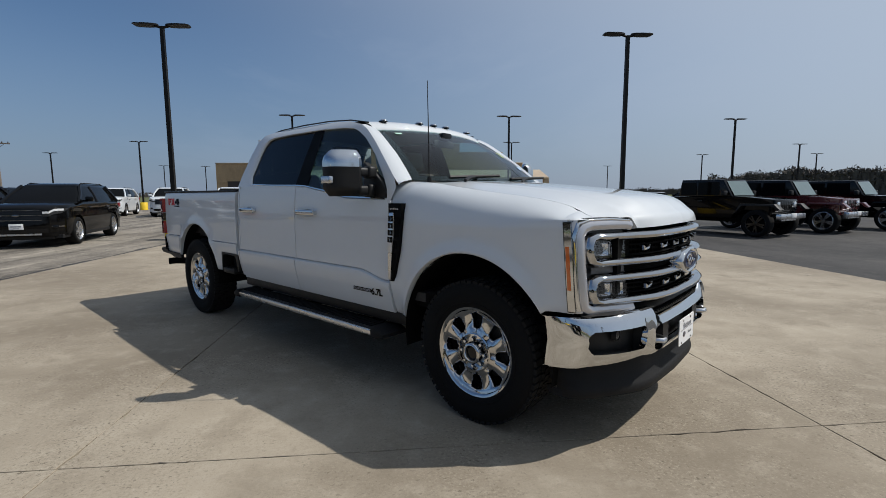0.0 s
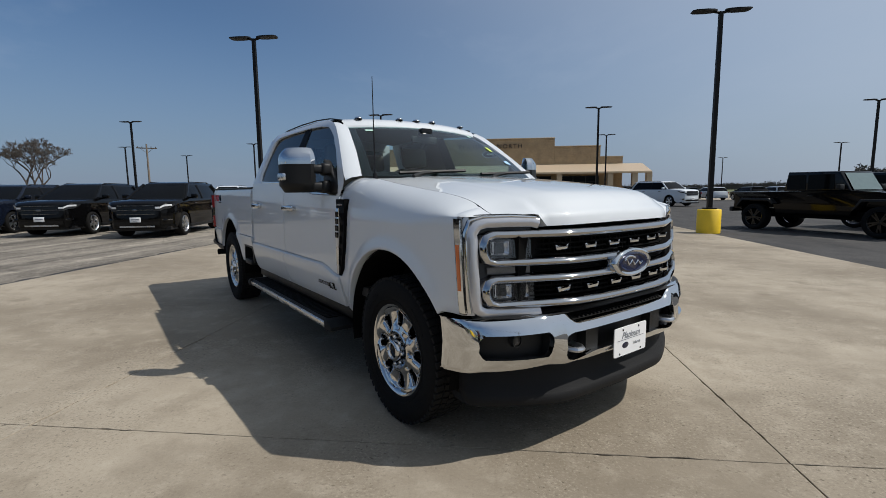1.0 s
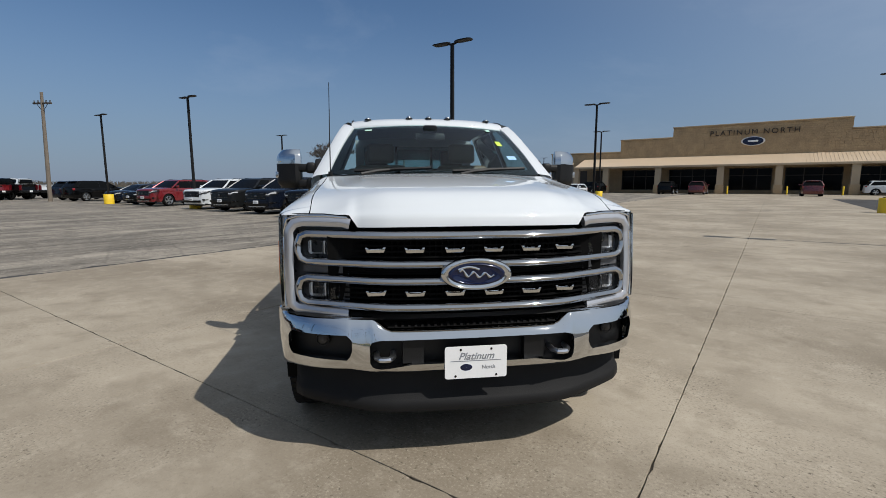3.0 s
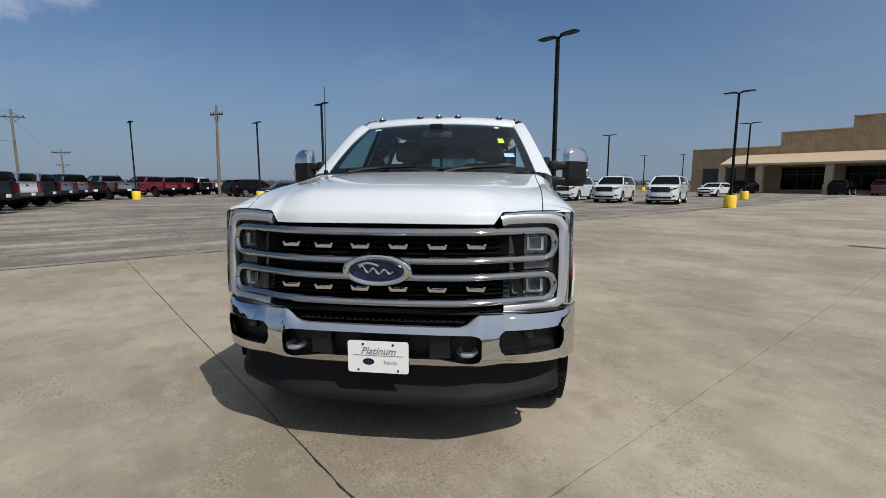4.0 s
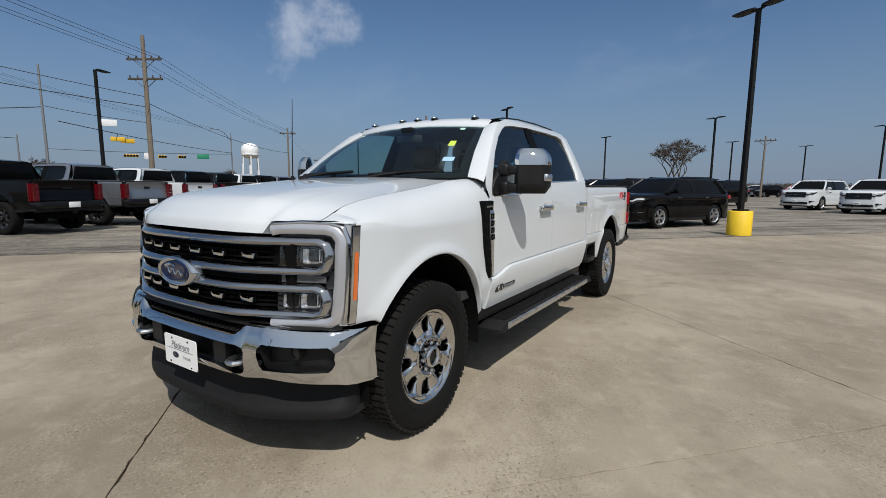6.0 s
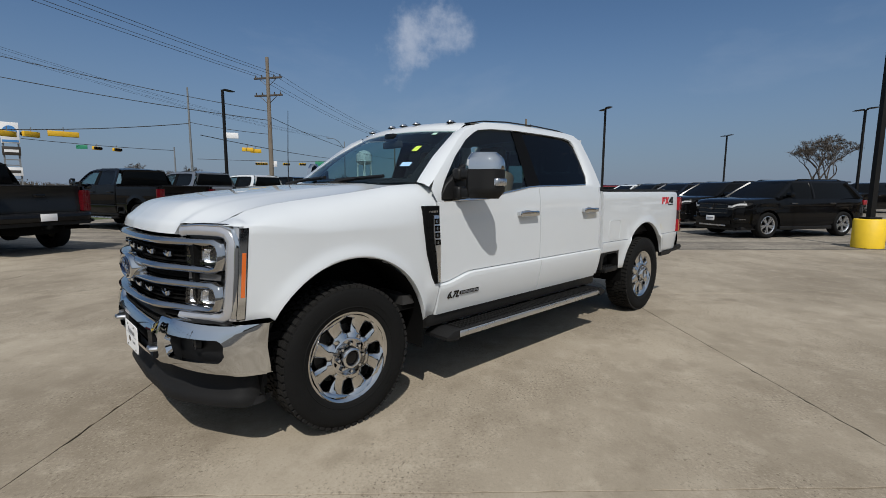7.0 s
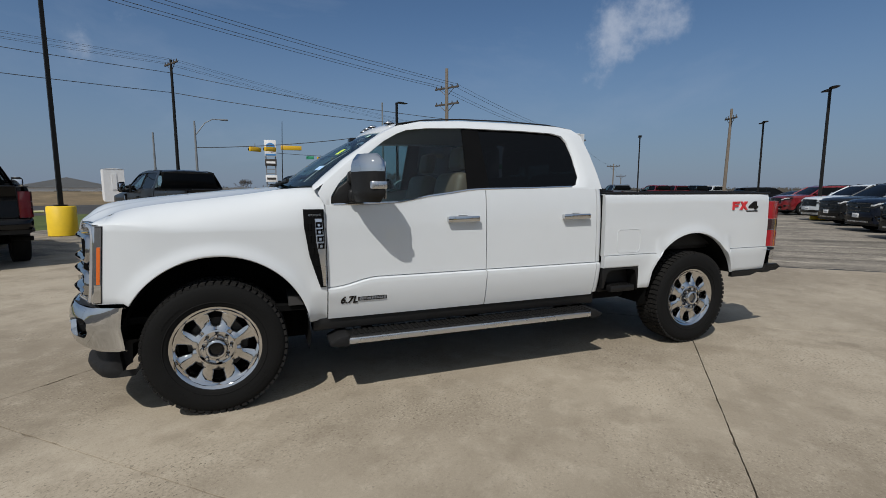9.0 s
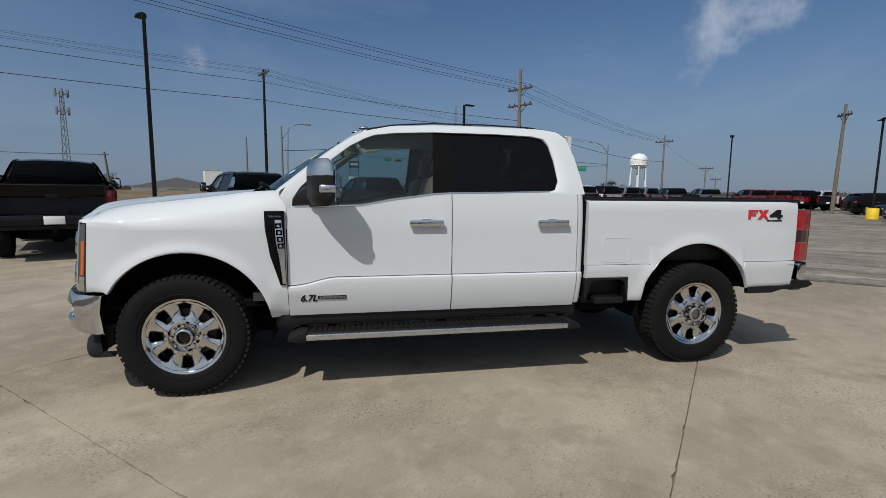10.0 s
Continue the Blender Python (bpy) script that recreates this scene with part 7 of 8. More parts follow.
tail_at(lorry, 2.05, -10.35, GREY_PAINT, "dark grey pickup with its tailgate to the drive", False, -61, 1.03)
dark_bumpers(tail_at(lorry, 6.10, -6.92, BLACK_PAINT, "black pickup with its tailgate to the drive", True, -64, 1.07))
for lx, ly, paint, label in ((-2.0, -14.6, BLACK_PAINT, "black pickup with its tailgate to the drive"), (-4.75, -15.9, SILVER_PAINT, "grey metallic pickup with a white plate"),
                             (-8.2, -18.6, WHITE, "white pickup with red tail lamps"), (-11.3, -20.8, BLACK_PAINT, "black pickup with red tail lamps"), (-14.2, -22.8, GREY_PAINT, "grey pickup with its tailgate to the lot"), (-17.2, -24.9, WHITE, "white pickup with its tailgate to the lot"),
                             (-20.3, -27.0, BLACK_PAINT, "black pickup parked along the road"), (-23.6, -29.3, SILVER_PAINT, "silver pickup parked along the road"), (-27.0, -31.5, SILVER_PAINT, "silver pickup parked along the road")):
    dark_bumpers(tail_at(lorry, lx, ly, paint, label, True), DARK_CHROME if paint is WHITE else GLOSS_BLACK, paint is not WHITE)
dark_bumpers(lorry)
for x, y, hd, paint, label in ((-31.47, -36.92, -104, GREY_PAINT, "dark grey pickup at the end of the lot"),
                               (-35.23, -36.84, -108, SILVER_PAINT, "silver pickup at the end of the lot"),
                               (-42.11, -38.9, -98, RED_PAINT, "red pickup at the end of the lot"),
                               (-47.0, -40.76, -98, RED_PAINT, "red pickup at the end of the lot"),
                               (-48.99, -39.75, -98, BLACK_PAINT, "black pickup at the end of the lot"),
                               (-52.34, -40.19, -98, WHITE, "white pickup at the end of the lot")):
    park(lorry, GREY_PAINT, x, y, hd, paint, label, "pickup truck", "pickups at the lot's end", 1.05)

# ---------------------------------------------------------------- lamp posts of the lot
def make_post(double=True, h=6.5, base_h=0.72, base_r=0.33):
    root = empty("lamp_post")
    bm = bmesh.new()
    lathe(bm, [(base_r, 0.0), (base_r, base_h - 0.02), (base_r - 0.02, base_h), (0.0005, base_h)], 28, "z")
    part("footing", bm, YELLOW, root, "yellow painted concrete footing", sharp=50)
    bm = bmesh.new()
    add_box(bm, -0.16, 0.16, -0.16, 0.16, base_h, base_h + 0.05, 0.01)
    part("base_cover", bm, POLE_BLACK, root)
    bm = bmesh.new()
    rows = []
    for z, w in ((base_h, 0.064), (h * 0.5, 0.058), (h - 0.08, 0.052)):
        rows.append([(a * w, b * w, z) for a, b in ((1, 1), (-1, 1), (-1, -1), (1, -1))])
    vr = grid(bm, rows, closed=True)
    cap(bm, vr[-1])
    part("pole", bm, POLE_BLACK, root, smooth=False)
    for s in ((1, -1) if double else (1,)):
        bm = bmesh.new()
        tube(bm, [(0, 0, h - 0.12), (s * 0.22, 0, h - 0.06)], 0.04, 8)
        part("arm", bm, POLE_BLACK, root)
        bm = bmesh.new()
        rows = []
        for x, w, t in ((0.12, 0.06, 0.05), (0.22, 0.13, 0.06), (0.42, 0.17, 0.055), (0.72, 0.17, 0.04), (0.80, 0.12, 0.03)):
            rows.append([(s * x, a * w, h - 0.045 + b * t) for a, b in ((1, -0.5), (1, 0.3), (0.5, 0.7), (-0.5, 0.7), (-1, 0.3), (-1, -0.5))])
        vr = grid(bm, rows, closed=True)
        cap(bm, vr[0])
        cap(bm, vr[-1])
        part("lamp_head", bm, POLE_BLACK, root)
    return root


post = make_post()
spots = [(-8.1, 12.15), (6.35, 11.8), (-7.8, 28.3), (6.3, 27.8), (-12.2, 44.3), (10.3, 43.3), (-26.5, 12.0), (-38.7, 11.9), (-25.9, 28.1), (-40.3, 28.5), (-25.4, 44.3), (-40.4, 44.6), (-42.0, 57.2), (-41.0, 82.3), (-34.9, 84.2),
         (41.6, 43.4), (54.6, 54.8), (38.4, 82.4), (-45.0, 3.6), (22.4, 27.9), (39.9, 57.0)]
for i, (u, v) in enumerate(spots):
    p = uv(u, v)
    m = pose(p.x, p.y, 0, 0, 0, 47.3)
    ob = post if i == 0 else copy_thing(post, m)
    if i == 0:
        ob.matrix_world = m
    tagged(ob, "black square lamp post with twin heads on a yellow footing", "lamp post", "lamp posts of the lot")
roadside = make_post(False, 6.6)
roadside.matrix_world = pose(-7.75, -22.8, 0, 0, 0, -150)
tagged(roadside, "black lamp post with one head beside the road", "lamp post", "roadside lamp posts")
near = make_post(False, 7.65, 0.95, 0.40)
near.matrix_world = pose(5.85, -14.5, 0, 0, 0, -60)
tagged(near, "tall black lamp post with one head on a yellow footing", "lamp post", "roadside lamp posts")

# ---------------------------------------------------------------- shop building
FACE_V = 80.0


def make_shop():
    root = empty("shop_building", Matrix.Translation(uv(0, FACE_V, 0.3)) @ Matrix.Rotation(LOT, 4, "Z"))
    tagged(root, "tan stone car dealership with stepped parapet and metal canopy", "building")
    # parapet blocks with stone courses
    rnd = random.Random(4)
    for x0, x1, h in ((-31.6, -19.5, 6.35), (-19.5, -11.6, 8.25), (-11.6, 9.95, 9.75), (9.95, 17.6, 8.3), (17.6, 21.3, 6.45)):
        bm = bmesh.new()
        add_box(bm, x0, x1, 0, 24, -0.4, h)
        wall = part("wall", bm, STONE, root, smooth=False)
        bm = bmesh.new()
        add_box(bm, x0 - 0.05, x1 + 0.05, -0.22, 0.35, h, h + 0.16, 0.02)
        part("coping", bm, STUCCO, root)
        bm = bmesh.new()                 # uneven stone facing, laid in courses
        z = 5.3 if x0 > -19.6 else 3.2
        while z < h - 0.1:
            ch = rnd.uniform(0.22, 0.42)
            x = x0
            while x < x1 - 0.05:
                cw = min(rnd.uniform(0.35, 1.0), x1 - x)
                d = rnd.uniform(0.05, 0.085)
                add_box(bm, x + 0.012, x + cw - 0.012, -d, 0.0, z + 0.012, min(z + ch, h) - 0.012)
                x += cw
            z += ch
        facing = part("stone_facing", bm, STONE_FACING, root, smooth=False)
        facing["kind"] = "stuff"
    # canopy roof with standing seams
    canopy = empty("canopy")
    canopy.parent = root
    bm = bmesh.new()
    prism(bm, [(-5.2, 3.84), (0.0, 5.35), (0.0, 5.2), (-5.2, 3.62)], "x", -25.5, 24.5)
    part("canopy_roof", bm, METAL_ROOF, canopy, smooth=False)
    bm = bmesh.new()
    for x in span(-25.3, 24.3, 118):
        prism(bm, [(-5.22, 3.86), (0.0, 5.38), (0.0, 5.34), (-5.22, 3.82)], "x", x - 0.022, x + 0.022)
    part("roof_seams", bm, METAL_ROOF, canopy, smooth=False)["kind"] = "stuff"
    bm = bmesh.new()
    add_box(bm, -25.5, 24.5, -5.35, -5.2, 3.55, 3.86, 0.02)
    part("gutter", bm, STUCCO, canopy)
    for x in (-25.2, -20.4, -12.6, -4.4, 2.4, 10.2, 18.2, 22.0, 24.2):
        pil = empty("pillar")
        pil.parent = root
        bm = bmesh.new()
        add_box(bm, x - 0.42, x + 0.42, -5.1, -4.26, -0.4, 3.6)
        part("shaft", bm, STUCCO, pil, smooth=False)
        bm = bmesh.new()
        add_box(bm, x - 0.52, x + 0.52, -5.18, -4.18, -0.4, 1.0, 0.02)
        part("stone_base", bm, STONE, pil)
    # shop fronts
    for x0, x1 in ((-19.0, -13.4), (-11.8, -5.2), (-3.6, 1.6), (3.2, 9.4), (11.0, 17.4)):
        win = empty("shop_window")
        win.parent = root
        bm = bmesh.new()
        add_box(bm, x0, x1, -0.06, 0.1, 0.25, 3.3)
        part("pane", bm, STORE_GLASS, win, smooth=False)
        n = max(2, int((x1 - x0) / 1.6))
        for x in span(x0, x1, n + 1):
            bm = bmesh.new()
            add_box(bm, x - 0.05, x + 0.05, -0.12, 0.0, 0.2, 3.35)
            part("mullion", bm, DARK_TRIM, win)
        for z in (0.22, 2.3, 3.32):
            bm = bmesh.new()
            add_box(bm, x0 - 0.05, x1 + 0.05, -0.11, 0.0, z - 0.05, z + 0.05)
            part("rail", bm, DARK_TRIM, win)
    for x0, x1 in ((-29.8, -25.0), (-23.5, -21.5)):
        bm = bmesh.new()
        add_box(bm, x0, x1, -0.08, 0.1, -0.4, 3.4)
        part("bay_door", bm, DARK_TRIM, root)
    # sign letters and oval sign
    text = bpy.data.curves.new("sign_letters", "FONT")
    text.body, text.size, text.extrude, text.align_x, text.space_character = "PLATINUM NORTH", 1.05, 0.05, "CENTER", 1.28
    text.materials.append(DARK_TRIM)
    to = new("sign_letters", text)
    to.parent = root
    to.matrix_local = Matrix.Translation((-1.05, -0.16, 8.22)) @ Matrix.Rotation(radians(90), 4, "X")
    bm = bmesh.new()
    lathe(bm, [(0.0005, -0.24), (0.62, -0.22), (0.66, -0.08)], 40, "y", (0, 0, 0))
    for v in bm.verts:
        v.co.x = v.co.x * 2.25 - 1.0
        v.co.z += 7.25
    part("oval_sign_rim", bm, SIGN_WHITE, root)
    bm = bmesh.new()
    lathe(bm, [(0.0005, -0.262), (0.56, -0.25), (0.57, -0.2)], 40, "y", (0, 0, 0))
    for v in bm.verts:
        v.co.x = v.co.x * 2.25 - 1.0
        v.co.z += 7.25
    part("oval_sign_field", bm, OVAL_BLUE, root)
    bm = bmesh.new()
    add_box(bm, -1.62, -0.38, -0.285, -0.25, 7.13, 7.37, 0.01)
    part("oval_sign_bar", bm, SIGN_WHITE, root)
    return root


STONE_FACING = pbr("stone_blocks", (0.41, 0.30, 0.175), 0.88, 0, 0.30, 0.9, 9, bump=0.4)
make_shop()
for u, v in ((-3.3, 73.6), (3.4, 73.6), (9.0, 73.2), (16.8, 73.2), (-11.4, 73.6)):
    bm = bmesh.new()
    lathe(bm, [(0.09, 0), (0.09, 1.0), (0.05, 1.08), (0.0005, 1.1)], 12, "z")
    ob = part("guard_post", bm, YELLOW)
    ob.location = uv(u, v)
    tagged(ob, "yellow guard post in front of the shop", "post", "guard posts")

# ---------------------------------------------------------------- road side: bank, rails, poles, wires, signals
ROAD = radians(32.0)


def rd(a, b, z=0.0):
    """a along the road, b away from the lot, counted from the pickup row."""
    return Vector((-8 + a * math.cos(ROAD) + b * math.sin(ROAD), -19 + a * math.sin(ROAD) - b * math.cos(ROAD), z))


def strip(name, cols, mt, label, a0=-260, a1=200):
    bm = bmesh.new()
    rows = [[rd(a, b, z) for b, z in cols] for a in span(a0, a1, 24)]
    grid(bm, rows)
    return tagged(part(name, bm, mt), label, name.split("_")[0], kind="structure")


strip("verge", [(6.0, -0.03), (8.0, 0.02), (12.0, 0.06), (17.0, 0.12)], GRASS_GREEN, "green mown verge beside the road")
strip("road", [(17.0, 0.13), (21.0, 0.18), (33.0, 0.20), (36.0, 0.20)], NEW_ASPHALT, "dark asphalt road beyond the lot")
strip("bank", [(36.0, 0.19), (42.0, 0.40), (50.0, 1.10), (56.0, 1.40), (70.0, 1.20), (110.0, 0.3), (140.0, -0.1)], DRY_BANK, "brown dry bank beyond the road")
for k in range(9):
    rail = empty("pipe_rail", Matrix.Translation(rd(13.5 + k * 4.2, 8.4, 0.0)) @ Matrix.Rotation(ROAD, 4, "Z"))
    tagged(rail, "low yellow pipe rail at the lot's edge", "rail", "pipe rails")
    bm = bmesh.new()
    tube(bm, [(0, 0, 0.62), (4.2, 0, 0.62)], 0.05, 8)
    part("bar", bm, RAIL_CREAM, rail)
    bm = bmesh.new()
    tube(bm, [(0.6, 0, 0), (0.6, 0, 0.6)], 0.06, 8)
    part("post", bm, RAIL_CREAM, rail)


def make_utility(x, y, h, lean=0.0, arms=(0.6,), wood=True, r=0.17, turn=122.0, label="tall wooden utility pole with crossarms"):
    root = empty("utility_pole", pose(x, y, 0, 0, lean, turn))
    tagged(root, label, "utility pole", "utility poles")
    bm = bmesh.new()
    tube(bm, [(0, 0, -0.1), (0, 0, h * 0.5), (0, 0, h)], [r, r * 0.85, r * 0.65], 10)
    part("pole", bm, WOOD_POLE if wood else POLE_BLACK, root)
    for d in arms:
        bm = bmesh.new()
        add_box(bm, -1.25, 1.25, -0.06, 0.06, h - d - 0.07, h - d + 0.07, 0.01)
        part("crossarm", bm, BARK, root)
        for q in (-1.1, -0.55, 0.55, 1.1):
            bm = bmesh.new()
            lathe(bm, [(0.05, 0), (0.06, 0.06), (0.035, 0.10), (0.05, 0.16), (0.0005, 0.2)], 8, "z", (q, 0, h - d + 0.07))
            part("insulator", bm, DARK_TRIM, root)
        for s in (-1, 1):
            bm = bmesh.new()
            tube(bm, [(s * 0.75, 0, h - d - 0.06), (0, 0, h - d - 0.7)], 0.025, 5)
            part("brace", bm, DARK_TRIM, root)
    return root


make_utility(-15.4, -34.4, 11.8, 0, (1.6, 2.95), True, 0.20)
make_utility(6.87, -44.9, 13.05, 0, (0.35,), False, 0.16, 122, "dark utility pole with one crossarm")
make_utility(-42.1, -28.8, 9.15, 3.0, (0.9,), True, 0.17, 60, "leaning wooden utility pole")
make_utility(-45.5, -56.4, 9.9, 0, (0.9,), True, 0.15, 122)
make_utility(-63.8, -69.6, 6.7, 0, (0.5,), True, 0.13, 122)
make_utility(-90.0, -97.0, 5.9, 0, (0.5,), True, 0.13, 122)
make_utility(-77.2, 3.9, 8.4, 0, (0.6,), True, 0.16, 90)
make_utility(50.0, -16.0, 14.0, 0, (0.5,), True, 0.16)
make_utility(33.2, -7.6, 12.6, 0, (0.5, 1.9), True, 0.19)
make_utility(17.6, -38.0, 4.4, 6.0, (), True, 0.11, 60, "short leaning wooden post")


def wire(a, b, sag, r=0.014):
    a, b = Vector(a), Vector(b)
    bm = bmesh.new()
    tube(bm, [a.lerp(b, t) - Vector((0, 0, sag * 4 * t * (1 - t))) for t in span(0, 1, 13)], r, 4)
    return tagged(part("overhead_wire", bm, WIRE), "black overhead wire between poles", "wire", "overhead wires")


for q in (-1.1, -0.55, 0.55, 1.1):
    o = Vector((math.cos(radians(122)) * q, math.sin(radians(122)) * q, 0))
    wire(Vector((-15.4, -34.4, 10.4)) + o, Vector((33.2, -7.6, 12.3)) + o, 0.7)
    wire(Vector((-15.4, -34.4, 10.4)) + o, Vector((-45.5, -56.4, 9.1)) + o, 0.5)
    wire(Vector((6.87, -44.9, 12.85)) + o, Vector((57.3, -13.1, 12.7)) + o, 0.8, 0.010)
    wire(Vector((6.87, -44.9, 12.85)) + o, Vector((-45.5, -78.0, 11.2)) + o, 0.8, 0.010)
wire((57.0, -13.0, 11.6), (6.87, -44.9, 11.9), 0.6, 0.022)
wire((6.87, -44.9, 11.9), (-15.4, -34.4, 7.6), 0.3, 0.022)
wire((57.0, -13.0, 9.8), (6.87, -44.9, 10.2), 0.7, 0.026)
wire((6.87, -44.9, 10.2), (-15.4, -34.4, 6.9), 0.3, 0.026)
wire((-15.4, -34.4, 7.2), (-45.5, -56.4, 6.2), 0.7, 0.022)
wire((-45.5, -56.4, 8.9), (-63.8, -69.6, 6.2), 0.6, 0.012)
wire((-63.8, -69.6, 6.2), (-90.0, -97.0, 5.5), 0.6, 0.012)
wire((17.7, -38.0, 4.2), (45.0, -26.0, 5.7), 0.7, 0.020)
make_utility(45.0, -26.0, 6.2, 0, (), True, 0.11, 60, "short wooden post with a cable")


def make_signal(x, y, z, turn, n=3):
    """Horizontal signal head with n lamps; the visors stand on its +y side."""
    root = empty("traffic_signal", pose(x, y, z, 0, 0, turn))
    tagged(root, "yellow horizontal traffic signal on a span wire", "traffic signal", "traffic signals")
    half = 0.18 * n
    bm = bmesh.new()
    add_box(bm, -half, half, -0.12, 0.12, -0.19, 0.19, 0.03)
    part("housing", bm, SIGNAL_YELLOW, root)
    for k in range(n):
        q = (k - (n - 1) / 2) * 0.36
        bm = bmesh.new()
        lathe(bm, [(0.15, 0.12), (0.15, 0.30), (0.14, 0.30), (0.13, 0.13), (0.0005, 0.125)], 14, "y", (q, 0, 0))
        part("visor", bm, POLE_BLACK, root)
    bm = bmesh.new()
    tube(bm, [(0, 0, 0.18), (0, 0, 0.5)], 0.03, 6)
    part("hanger", bm, GALV, root)


# span wires with signals, masts at their ends
wire((4.86, -41.0, 5.1), (-11.33, -41.0, 6.9), 0.3, 0.03)
wire((-11.33, -41.0, 7.0), (-15.4, -34.4, 5.8), 0.1, 0.02)
for x, z, t, n in ((0.2, 5.1, 215, 3), (-1.05, 5.15, 215, 3), (-2.85, 5.31, 185, 5)):
    make_signal(x, -41.0, z, t, n)
wire((-1.5, -64.0, 6.6), (-16.0, -64.0, 6.2), 0.12, 0.03)
for x, z in ((-7.97, 5.98), (-9.9, 5.92)):
    make_signal(x, -64.0, z, 40)
for x, y, z, t, n in ((-30.1, -70.8, 5.32, -33, 5), (-33.4, -69.07, 5.32, -10, 3), (-35.6, -67.92, 5.36, -10, 3), (-17.9, -45.35, 5.36, 150, 3), (-19.1, -46.3, 5.34, 165, 3)):
    make_signal(x, y, z, t, n)
wire((-22.0, -75.0, 5.9), (-41.6, -64.8, 6.0), 0.15, 0.03)
wire((-12.0, -40.5, 5.95), (-41.6, -64.8, 6.2), 0.25, 0.03)


def make_mast(x, y, h, arm=0.0, turn=0.0, label="grey steel street light mast"):
    root = empty("street_mast", pose(x, y, 0, 0, 0, turn))
    tagged(root, label, "street light", "street masts")
    bm = bmesh.new()
    tube(bm, [(0, 0, 0), (0, 0, h)], [0.12, 0.07], 8)
    part("pole", bm, GALV, root)
    if arm:
        bm = bmesh.new()
        tube(bm, [(0, 0, h - 1.2), (arm * 0.4, 0, h - 0.1), (arm * 0.7, 0, h + 0.25), (arm, 0, h + 0.25)], 0.045, 6)
        part("arm", bm, GALV, root)
        bm = bmesh.new()
        add_box(bm, arm, arm + 0.6, -0.12, 0.12, h + 0.19, h + 0.31, 0.04)
        part("lamp_head", bm, GALV, root)
    return root


make_mast(-11.33, -41.0, 9.85)
make_mast(-16.0, -64.0, 6.6)
make_mast(4.86, -41.0, 7.3, 2.0, 190)
make_mast(-41.6, -64.8, 9.2, 3.2, 12)
make_mast(8.6, -44.5, 6.6, 0, 0, "slim grey mast of a rail crossing")
for x, y, z, w, h, mt in ((-38.1, -66.62, 5.5, 1.6, 0.72, SIGN_GREEN), (-6.6, -64.0, 6.05, 1.1, 0.45, SIGN_GREEN), (-31.8, -69.9, 5.36, 0.8, 0.9, SIGN_WHITE), (-8.07, -22.66, 4.2, 0.62, 0.30, SIGN_WHITE)):
    bm = bmesh.new()
    add_box(bm, -w / 2, w / 2, -0.02, 0.02, -h / 2, h / 2, 0.01)
    ob = part("street_sign", bm, mt)
    ob.matrix_world = pose(x, y, z, 0, 0, -28)
    tagged(ob, "street name sign beside the road", "sign", "street signs")


def make_pylon_sign():
    root = empty("pylon_sign", pose(-2.3, -116, -1.6, 0, 0, 0))
    tagged(root, "tall roadside sign tower with stacked panels", "sign")
    for x in (-1.05, 1.05):
        bm = bmesh.new()
        add_box(bm, x - 0.13, x + 0.13, -0.15, 0.15, 0, 14.6)
        part("leg", bm, GALV, root)
    for z in (1.0, 2.2, 3.4, 4.6, 7.2, 8.2):
        bm = bmesh.new()
        add_box(bm, -1.0, 1.0, -0.1, 0.1, z - 0.09, z + 0.09)
        part("rung", bm, GALV, root)
    for z0, z1, mt in ((11.2, 15.0, SIGN_WHITE), (9.0, 10.6, DARK_TRIM), (5.2, 6.8, SIGN_WHITE)):
        bm = bmesh.new()
        add_box(bm, -1.3, 1.3, 0.2, 0.5, z0, z1, 0.05)
        panel = part("panel", bm, mt, root)
        if z0 > 11:
            bm = bmesh.new()
            lathe(bm, [(1.0, 0.52), (0.95, 0.56), (0.0005, 0.57)], 24, "y", (0, 0, 13.4))
            add_box(bm, -1.15, 1.15, 0.51, 0.56, 11.4, 11.8)
            part("panel_mark", bm, SIGN_BLUE, root)
        else:
            bm = bmesh.new()
            add_box(bm, -1.0, 1.0, 0.51, 0.54, (z0 + z1) / 2 - 0.25, (z0 + z1) / 2 + 0.25)
            part("panel_bar", bm, DARK_TRIM if mt is SIGN_WHITE else SIGN_WHITE, root)


make_pylon_sign()


def make_water_tower():
    root = empty("water_tower", pose(-95, -136.7, -1.3))
    root.scale = (1.05, 1.05, 1.05)
    tagged(root, "white water tower on slim legs", "water tower")
    bm = bmesh.new()
    lathe(bm, [(0.001, 10.6), (1.6, 10.8), (2.5, 11.6), (2.65, 12.4), (2.65, 13.4), (2.4, 14.3), (1.6, 15.1), (0.5, 15.4), (0.001, 15.5)], 32, "z")
    part("tank", bm, TOWER_WHITE, root)
    bm = bmesh.new()
    lathe(bm, [(0.45, 0), (0.45, 10.8)], 14, "z")
    part("riser", bm, TOWER_WHITE, root)
    for k in range(6):
        a = 2 * math.pi * k / 6
        bm = bmesh.new()
        tube(bm, [(2.9 * math.cos(a), 2.9 * math.sin(a), -0.1), (2.4 * math.cos(a), 2.4 * math.sin(a), 11.8)], 0.20, 8)
        part("leg", bm, TOWER_WHITE, root)
    bm = bmesh.new()
    lathe(bm, [(2.9, 11.75), (2.9, 11.85), (2.6, 11.85)], 32, "z")
    part("walkway", bm, TOWER_WHITE, root)


make_water_tower()


